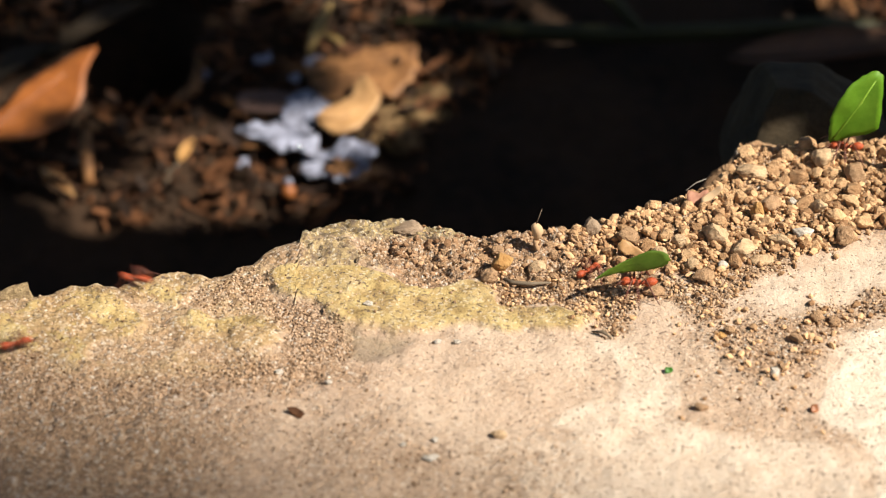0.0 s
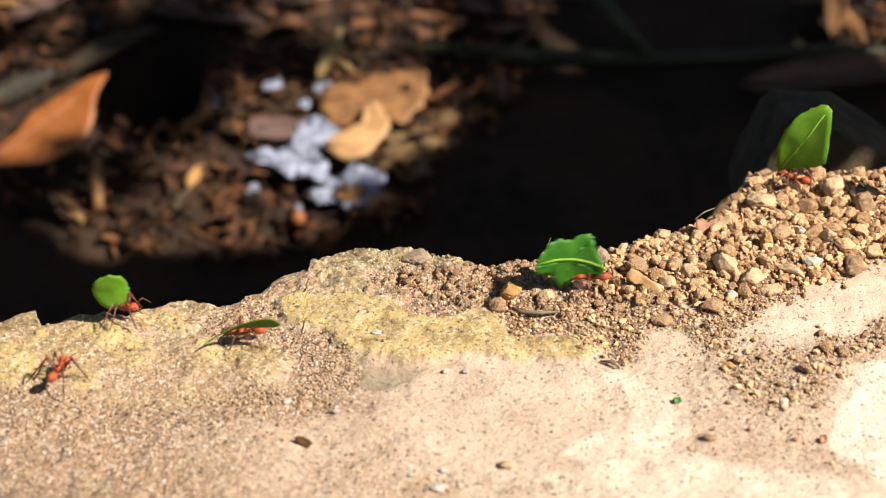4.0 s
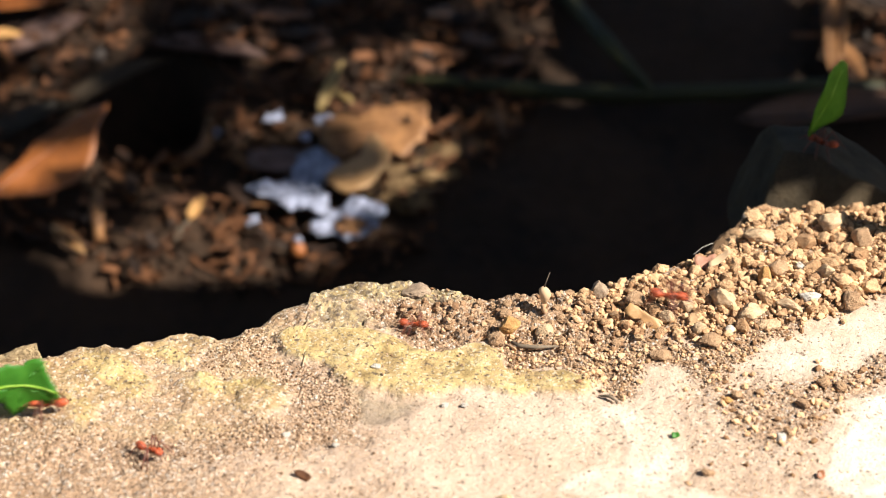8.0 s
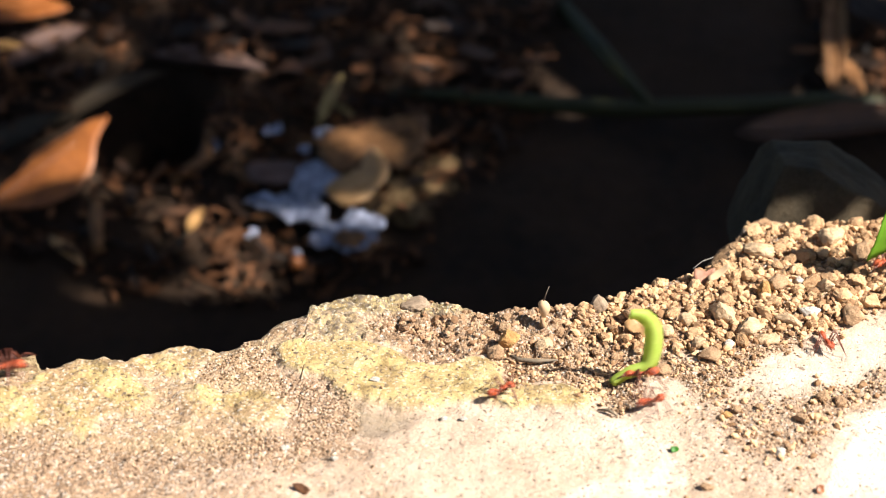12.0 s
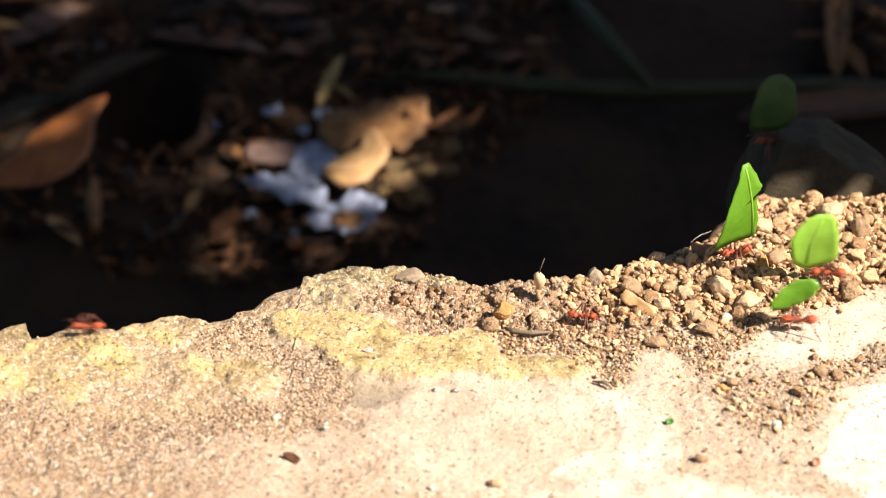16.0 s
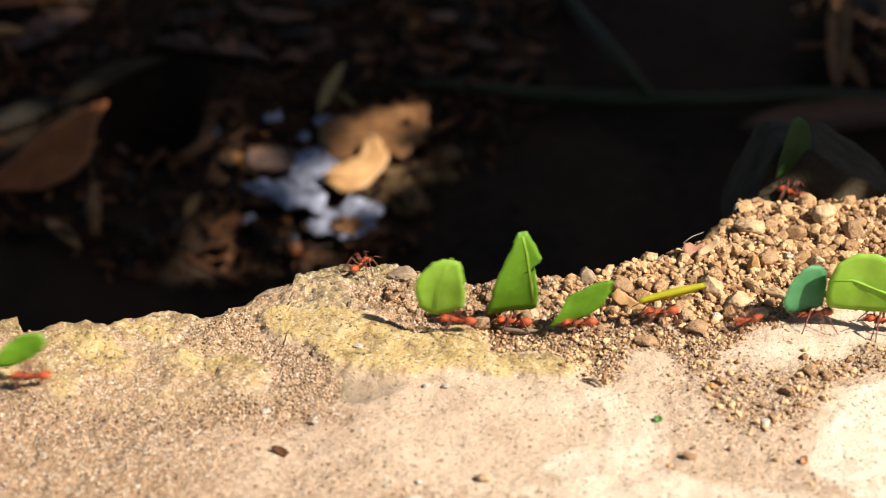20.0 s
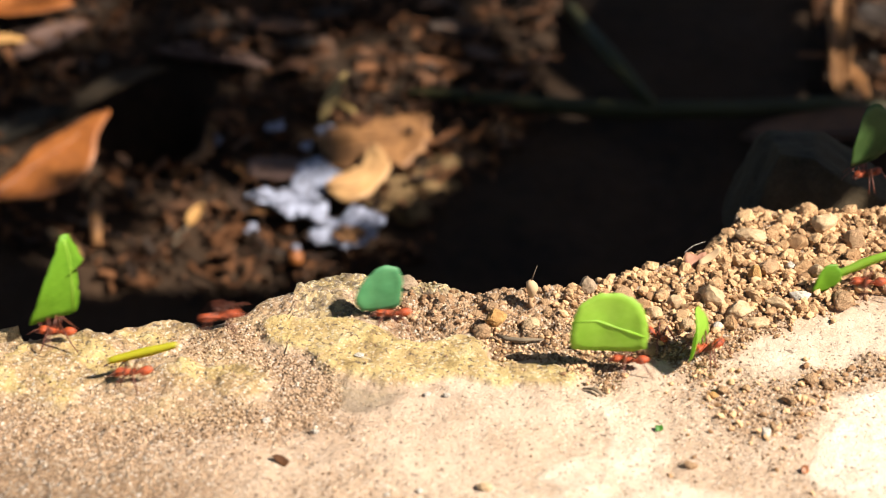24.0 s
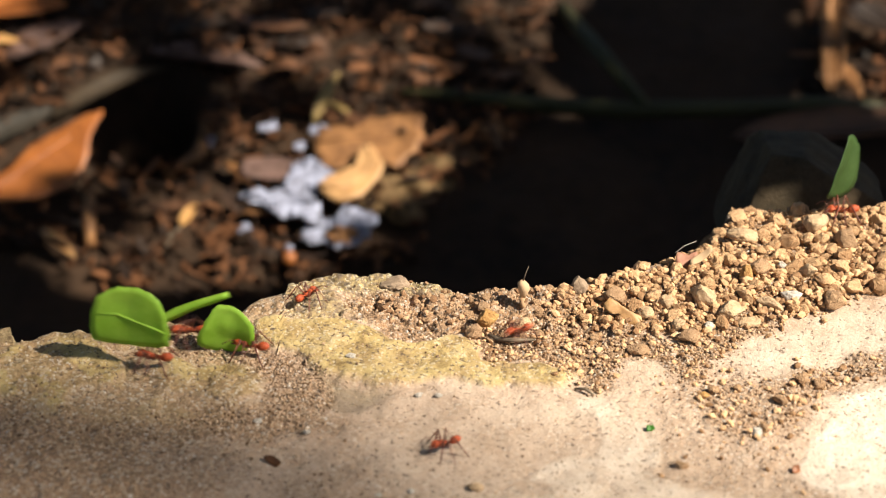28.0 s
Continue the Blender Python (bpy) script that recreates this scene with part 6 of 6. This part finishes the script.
def first_ant():
    """An ant in its parts, about nine millimetres long, heading along x."""
    ob = thing("leafcutter_ant", "reddish brown leafcutter ant", "ant", "ants on the trail")
    b = bmesh.new()
    blob(b, (-3.1 * AM, 0, 2.9 * AM), (1.5 * AM, 1.0 * AM, 0.98 * AM), (0, 12, 0), 10, 14, 0.06)
    part("gaster", b, ANT_RED, ob, "oval red-brown gaster")
    b = bmesh.new()
    blob(b, (-1.55 * AM, 0, 2.75 * AM), (0.48 * AM, 0.38 * AM, 0.44 * AM))
    blob(b, (-1.0 * AM, 0, 2.6 * AM), (0.34 * AM, 0.26 * AM, 0.30 * AM))
    part("petiole", b, ANT_RED, ob)
    b = bmesh.new()
    blob(b, (-0.35 * AM, 0, 2.75 * AM), (0.95 * AM, 0.62 * AM, 0.64 * AM), (0, 10, 0))
    blob(b, (0.75 * AM, 0, 3.0 * AM), (0.95 * AM, 0.74 * AM, 0.76 * AM), (0, -12, 0))
    for x, y, z in ((0.9, 0.35, 3.5), (0.2, 0.3, 3.3), (-0.8, 0.3, 3.1)):
        for side in (1, -1):
            tube(b, [(x * AM, side * y * AM, z * AM), ((x - 0.1) * AM, side * (y + 0.25) * AM, (z + 0.55) * AM)], [0.13 * AM, 0.02 * AM], 5)
    part("thorax", b, ANT_RED, ob, "spiny red-brown thorax")
    b = bmesh.new()
    for side in (1, -1):
        blob(b, (2.25 * AM, side * 0.42 * AM, 3.25 * AM), (0.95 * AM, 0.72 * AM, 0.70 * AM), (0, 20, 0))
    blob(b, (2.75 * AM, 0, 3.05 * AM), (0.7 * AM, 0.75 * AM, 0.6 * AM), (0, 20, 0))
    part("head", b, ANT_RED, ob, "heart-shaped reddish head")
    for side in (1, -1):
        b = bmesh.new()
        tube(b, [(3.1 * AM, side * 0.5 * AM, 2.85 * AM), (3.6 * AM, side * 0.5 * AM, 2.7 * AM), (4.0 * AM, side * 0.12 * AM, 2.6 * AM)], [0.2 * AM, 0.2 * AM, 0.06 * AM])
        part("mandible", b, ANT_DARK, ob)
        b = bmesh.new()
        tube(b, [(2.9 * AM, side * 0.5 * AM, 3.5 * AM), (3.3 * AM, side * 1.5 * AM, 4.3 * AM), (3.7 * AM, side * 2.1 * AM, 4.4 * AM), (5.3 * AM, side * 2.3 * AM, 3.4 * AM)], [0.11 * AM, 0.10 * AM, 0.10 * AM, 0.12 * AM], 6)
        part("antenna", b, ANT_DARK, ob)
    for hip, knee in zip(HIPS, KNEES):
        for side in (1, -1):
            path = [(0, 0, 0)] + [((x - hip[0]) * AM, side * (y - hip[1]) * AM, (z - hip[2]) * AM) for x, y, z in knee]
            b = tube(bmesh.new(), path, [0.26 * AM, 0.22 * AM, 0.16 * AM, 0.10 * AM], 6)
            blob(b, (0, 0, 0), (0.3 * AM, 0.26 * AM, 0.3 * AM), (0, 0, 0), 6, 8)
            leg = part("leg", b, ANT_DARK, ob)
            leg.location = (hip[0] * AM, side * hip[1] * AM, hip[2] * AM)
    return ob


ANTS = []


def ant(trail, label, size=1.0):
    ob = first_ant() if not ANTS else copy_thing(ANTS[0][0], Matrix())
    if ANTS:
        for child in list(ob.children):
            if child.name.startswith("leaf_fragment"):
                bpy.data.objects.remove(child)
    tagged(ob, label)
    ob.scale = (size,) * 3
    ANTS.append((ob, trail))
    return ob


def carried_leaf(ob, outline, mat, label, bend=0.25, seed=1, ribs=None, yaw=8, ragged=0.2):
    """A piece of leaf held upright in the jaws, outlined in millimetres ahead and above."""
    lines = list(ribs or [])
    mm = MM / ob.scale.x
    bm = outline_sheet(outline, bend, 0.25, seed, ragged, lines=lines)
    bmesh.ops.scale(bm, vec=(mm,) * 3, verts=bm.verts)
    leaf = part("leaf_fragment", bm, mat, ob, label)
    leaf.rotation_euler = (radians(yaw * 0.5), 0, radians(yaw))
    leaf.location.z = -0.0006
    if lines:
        b = tube(bmesh.new(), [(f * mm, w * mm, u * mm) for f, w, u in lines], [0.36 * mm] * (len(lines) - 1) + [0.2 * mm], 6)
        part("midrib", b, LEAF_LIME, leaf, "pale green midrib")
    return leaf


def carried_strip(ob, middle, half, mat, label, yaw=0):
    """A narrow strip of leaf or stem held in the jaws."""
    rows = []
    mm = MM / ob.scale.x
    bm = bmesh.new()
    pts = [Vector((f, 0, u)) for f, u in middle]
    fine = []
    for k in range(len(pts) - 1):
        a, b2, c, d = pts[max(k - 1, 0)], pts[k], pts[k + 1], pts[min(k + 2, len(pts) - 1)]
        for j in range(4):
            u = j / 4
            fine.append(0.5 * (2 * b2 + (c - a) * u + (2 * a - 5 * b2 + 4 * c - d) * u * u + (3 * b2 - a - 3 * c + d) * u**3))
    fine.append(pts[-1])
    for k, p in enumerate(fine):
        along = (fine[min(k + 1, len(fine) - 1)] - fine[max(k - 1, 0)]).normalized()
        side = Vector((-along.z, 0, along.x))
        w = half * (0.55 + 0.45 * math.sin(math.pi * (k + 0.8) / (len(fine) + 0.6))) * (1 + 0.15 * noise.noise(p))
        rows.append([bm.verts.new((q + Vector((0, off, 0))) * mm) for q, off in ((p - side * w, 0.0), (p, 0.45), (p + side * w, 0.0), (p, -0.25))])
    for a, c in zip(rows, rows[1:]):
        for j in range(4):
            bm.faces.new((a[j], a[(j + 1) % 4], c[(j + 1) % 4], c[j]))
    bm.faces.new(rows[0])
    bm.faces.new(rows[-1][::-1])
    bmesh.ops.recalc_face_normals(bm, faces=bm.faces[:])
    leaf = part("leaf_fragment", bm, mat, ob, label)
    leaf.rotation_euler = (0, 0, radians(yaw))
    return leaf


BARE = "reddish brown leafcutter ant walking without a load"
ant(TRAIL_A, BARE)
for trail in (TRAIL_B, TRAIL_C, TRAIL_L, TRAIL_M, TRAIL_N, TRAIL_O, TRAIL_Q, TRAIL_R, TRAIL_X, TRAIL_AE, TRAIL_AG, TRAIL_AF):
    ant(trail, BARE)
for trail in (TRAIL_K, TRAIL_P, TRAIL_AC):
    ant(trail, "large long-legged leafcutter ant without a load", 1.3)
CARRY = "leafcutter ant carrying "
o = ant(TRAIL_D, CARRY + "a slim olive-green leaf piece", 1.2)
leaf_d = carried_leaf(o, LEAF_D, LEAF_OLIVE, "slim olive-green leaf piece", 0.3, 1)
o = ant(TRAIL_E, CARRY + "a rounded green leaf disc", 1.2)
leaf_e = carried_leaf(o, LEAF_E, LEAF_MID, "rounded green leaf disc", 0.2, 2)
o = ant(TRAIL_F, CARRY + "a broad jagged green leaf piece", 1.2)
carried_leaf(o, LEAF_F, LEAF_DARK, "broad jagged green leaf piece with a midrib", 0.25, 3, [(13, 10), (8, 10), (4, 9.4), (0, 8.4), (-3, 7.2)], ragged=0.5)
o = ant(TRAIL_G, CARRY + "a half-oval bright green leaf piece", 1.2)
leaf_g = carried_leaf(o, LEAF_G, LEAF_MID, "half-oval bright green leaf piece", 0.25, 4, [(3, 5), (0, 10), (-3.5, 16), (-7, 22)])
o = ant(TRAIL_H, CARRY + "a tall folded green leaf piece", 1.2)
leaf_h = carried_leaf(o, LEAF_H, LEAF_MID, "tall folded green leaf piece", 0.35, 5, [(-2.2, 26.2), (-3.1, 22.8), (-4.0, 17.5), (-4.9, 12.3), (-5.5, 7)])
o = ant(TRAIL_I, CARRY + "a hooked yellow-green strip", 1.2)
carried_strip(o, LEAF_I, 2.3, LEAF_ACID, "hooked yellow-green leaf strip")
o = ant(TRAIL_T, CARRY + "a small oval green leaf piece", 1.2)
carried_leaf(o, LEAF_T, LEAF_MID, "small oval green leaf piece", 0.3, 6)
o = ant(TRAIL_U, CARRY + "a rounded square lime leaf piece", 1.2)
leaf_u = carried_leaf(o, LEAF_U, LEAF_LIME, "rounded square lime leaf piece", 0.2, 7, [(5, 6), (4.5, 11), (3, 16), (1, 20)])
o = ant(TRAIL_V, CARRY + "a straight yellow stalk", 1.2)
carried_strip(o, LEAF_V, 1.35, LEAF_YELLOW, "straight yellow leaf stalk")
o = ant(TRAIL_W, CARRY + "a notched green leaf piece", 1.2)
leaf_w = carried_leaf(o, LEAF_W, LEAF_MID, "notched fresh green leaf piece", 0.3, 8)
o = ant(TRAIL_Y, CARRY + "a blue-green leaf piece", 1.2)
carried_leaf(o, LEAF_Y, LEAF_BLUE, "blue-green leaf piece", 0.2, 9)
o = ant(TRAIL_Z, CARRY + "a very broad lime leaf piece", 1.2)
leaf_z = carried_leaf(o, LEAF_Z, LEAF_LIME, "very broad lime leaf piece", 0.2, 10, [(-3.5, 10), (2, 12), (8, 14.5), (14, 15)])
o = ant(TRAIL_AA, CARRY + "a small lime leaf piece", 1.2)
leaf_aa = carried_leaf(o, LEAF_AA, LEAF_LIME, "small lime leaf piece", 0.25, 11)
o = ant(TRAIL_AB, CARRY + "a lobed leaf piece with a long tail", 1.2)
carried_leaf(o, LEAF_AB, LEAF_MID, "lobe of a torn leaf", 0.25, 12)
carried_strip(o, LEAF_AB2, 1.4, LEAF_LIME, "long pale tail of a torn leaf")
o = ant(TRAIL_BA, CARRY + "a dull green leaf piece", 1.2)
leaf_ba = carried_leaf(o, LEAF_BA, LEAF_DULL, "oval dull green leaf piece", 0.25, 13)


def ant_rows(trail, loaded, steady=False):
    """The poses of an ant from the clip's start to its end: it comes from beyond the view and goes on beyond it."""
    pts = [(t, Vector((x * MM, y * MM))) for t, x, y, *_ in trail]
    climb = {t: z[0] * MM for t, _, _, *z in trail if z}  # heights on the stone behind the heap
    if pts[0][0] > 0:
        (t0, p0), (t1, p1) = pts[0], pts[1]
        pace = (p1 - p0) / (t1 - t0)
        pace = pace * min(1.0, 0.05 / max(pace.length, 1e-6))
        early = max(0.0, t0 - 1.5)
        pts.insert(0, (early, p0 - pace * (t0 - early)))
        if early > 0:
            pts.insert(0, (0.0, pts[0][1].copy()))
    if pts[-1][0] < 28:
        (t0, p0), (t1, p1) = pts[-2], pts[-1]
        pace = (p1 - p0) / (t1 - t0)
        pace = pace * min(1.0, 0.05 / max(pace.length, 1e-6))
        late = min(28.0, t1 + 1.2)
        pts.append((late, p1 + pace * (late - t1)))
        if late < 28:
            pts.append((28.0, pts[-1][1].copy()))
    ways, last = [], None
    for k in range(len(pts)):
        a, b = pts[max(k - 1, 0)][1], pts[min(k + 1, len(pts) - 1)][1]
        way = b - a
        if loaded:
            way.y *= 0.4
        if way.length > 0.0025 or last is None:
            heading = math.atan2(way.y, way.x)
            if steady:  # steps back without turning round
                heading = math.pi + max(-0.5, min(0.5, (heading % (2 * math.pi)) - math.pi))
            if last is not None:
                turn = (heading - last + math.pi) % (2 * math.pi) - math.pi
                heading = last + max(-1.4, min(1.4, turn))
            last = heading
        ways.append(last)
    rows = []
    for (t, p), heading in zip(pts, ways):
        if t in climb:
            rows.append((t, pose(p.x, p.y, climb[t], 0, 0, math.degrees(heading))))
            continue
        y = p.y
        for _ in range(2):  # higher ground lies nearer on the same line of sight
            z = float(ledge_z(np.array([p.x]), np.array([min(y, float(edge_y(np.array([p.x]))[0]) - 0.0015)]), False)[0])
            z += 0.0012 * float(inside(np.array([p.x]), np.array([y]), HEAP, 4)[0])
            y = p.y - (z - 0.0006) / 0.62
        y = min(y, float(edge_y(np.array([p.x]))[0]) - 0.0015)
        rows.append((t, pose(p.x, y, z, 0, 0, math.degrees(heading))))
    return rows, trail[0][0] - 0.5, trail[-1][0] + 0.5


def leg_rows(leg, begin, end, phase):
    """Strides: three legs swing forward while the other three push back."""
    home = leg.location.copy()
    side = 1 if home.y > 0 else -1
    turn = 1 if (round(home.x / AM + 0.5) + (side > 0)) % 2 else -1

    def at(swing, lift):
        return Matrix.Translation(home) @ Euler((side * radians(lift), 0, side * radians(swing))).to_matrix().to_4x4()

    begin, end = max(0.1, begin), min(27.9, end)
    rows = [(0.0, at(0, 0))]
    t, n = begin, 0
    while t < end:
        rows.append((t, at(15 * turn * (-1) ** n, 5 if (n % 2) == (turn > 0) else 0)))
        t, n = t + 0.13333 + 0.0333 * phase, n + 1
    rows.append((28.0, at(0, 0)))
    return rows


def motions():
    for k, (ob, trail) in enumerate(ANTS):
        rows, begin, end = ant_rows(trail, any(c.name.startswith("leaf_fragment") for c in ob.children), trail in (TRAIL_H, TRAIL_Z, TRAIL_G, TRAIL_BA, TRAIL_U))
        walk(ob, rows)
        for leg in ob.children:
            if leg.name.startswith("leg"):
                walk(leg, leg_rows(leg, begin, end, k % 2))
    # the leaf pieces dip, lean and swing in their bearers' jaws: pitch, roll and yaw
    jaws = Vector((0.003, 0, 0.0025))
    for leaf, swings in (
        (leaf_z, ((0, 0, 0, 8), (20, 0, 0, 8), (20.5, 4, 12, 30), (21, 0, 40, 62, 3.5), (21.5, 0, 36, 50, 3), (22.5, 4, 10, 20, 1), (23.5, 0, 0, 8), (25, 0, 0, 8), (25.5, 10, -20, 8), (26, 4, -30, -8, 4), (26.5, 14, -62, 8, 3), (26.75, 5, -15, 45, 3.5), (27, 0, 40, 80, 4.5), (27.5, 5, 18, 40, 2), (28, 0, 0, 8))),
        (leaf_h, ((0, 0, 0, 4), (16, 0, 0, 4), (17, 0, 0, 20), (18, 0, 0, 10), (20, 0, 0, 10), (21, 6, 0, 32, 3), (21.5, 0, 0, 16, 1), (24, -8, 0, 38), (28, 0, 0, 8))),
        (leaf_u, ((0, 0, 0, 8), (16, 0, 0, 8), (17, -14, 0, 24), (18, 0, 0, 8), (28, 0, 0, 8))),
        (leaf_w, ((0, 0, 0, 8), (20, 0, 0, 8), (20.5, -6, 0, 8), (21, -12, 0, 8), (21.5, -4, 0, 8), (28, 0, 0, 8))),
        (leaf_aa, ((0, 0, 0, 8), (20.5, -10, 0, 8), (21, -18, 0, 40), (21.5, 0, 0, 8), (23.5, -8, 0, 30, 4), (24, -14, 0, 40, 4), (24.5, 0, 0, 30, 3.5), (25, 0, 0, 10, 3), (26, 12, -15, 25, 1.5), (27, 30, -20, 15), (28, 0, 0, 10, 5))),
        (leaf_g, ((0, 0, 0, 8), (3.5, 0, 0, 8), (5.5, 0, 0, 72), (6, -6, 0, 60), (6.5, -6, 0, 35), (7, -4, 0, 25), (7.5, -6, 0, 45), (8, -8, 0, 72), (8.5, -6, 0, 50), (9, -8, 0, 25), (10, 0, 0, 15), (11, 0, 0, 15), (28, 0, 0, 8))),
        (leaf_d, ((0, 0, -8, 8), (1, 0, -22, 8), (2, 0, -40, 8), (3, 0, -40, 8), (5.5, 0, -50, 8), (7, 0, -44, 8), (28, 0, 0, 8))),
        (leaf_e, ((0, 0, 0, 8), (2, 0, 0, 14), (3, 0, 0, 52), (3.5, 0, 0, 40), (5.5, 0, 0, 10), (6.3, 0, -20, 34), (7, 10, -30, 58), (8, 0, 0, 40), (28, 0, 0, 8))),
        (leaf_ba, ((0, 0, 0, 8), (16, 0, 0, 8), (16.5, 18, 0, 10), (17, 38, 0, 15), (17.5, 28, 0, 10), (18, 18, 0, 8), (18.5, 0, 0, 35), (19, -22, 0, 62), (20, -4, 0, 74), (20.5, 10, 0, 52), (21, 22, 0, 14), (21.5, 0, 0, 8), (26, 0, 0, 8), (27, -8, 0, 40), (28, -22, 0, 46))),
    ):
        walk(leaf, [(t, Matrix.Translation(jaws - Vector((0, 0, 0.001 * sum(drop)))) @ pose(0, 0, 0, roll, pitch, yaw) @ Matrix.Translation(-jaws)) for t, pitch, roll, yaw, *drop in swings])
    # the unseen swaying shrubs carry their shade over the sunlit litter and the ledge, and away again
    shares = ((0, 0.66), (1, 0.72), (2, 0.82), (3.5, 0.85), (6, 0.75), (8, 0.60), (10, 0.44), (12.5, 0.34), (14.5, 0.18), (16, 0.02), (17, 0.0), (20, 0.05), (21.5, 0.25), (23.5, 0.62), (25, 0.72), (27, 0.9), (28, 1.0))
    base = sway.location.copy()
    walk(sway, [(t, pose(*base, 0, 0, -17 * share)) for t, share in shares])
    shares = ((0, -0.05), (2, -0.03), (3.5, 0.12), (5.5, 0.5), (7, 0.8), (9, 1.0), (15, 1.0), (18, 0.85), (21.5, 0.75), (23.5, 0.30), (25, -0.12), (26, -0.05), (27, -0.08), (28, -0.30))
    base = sway_2.location.copy()
    walk(sway_2, [(t, pose(*base, 0, 0, 9 * share)) for t, share in shares])


motions()
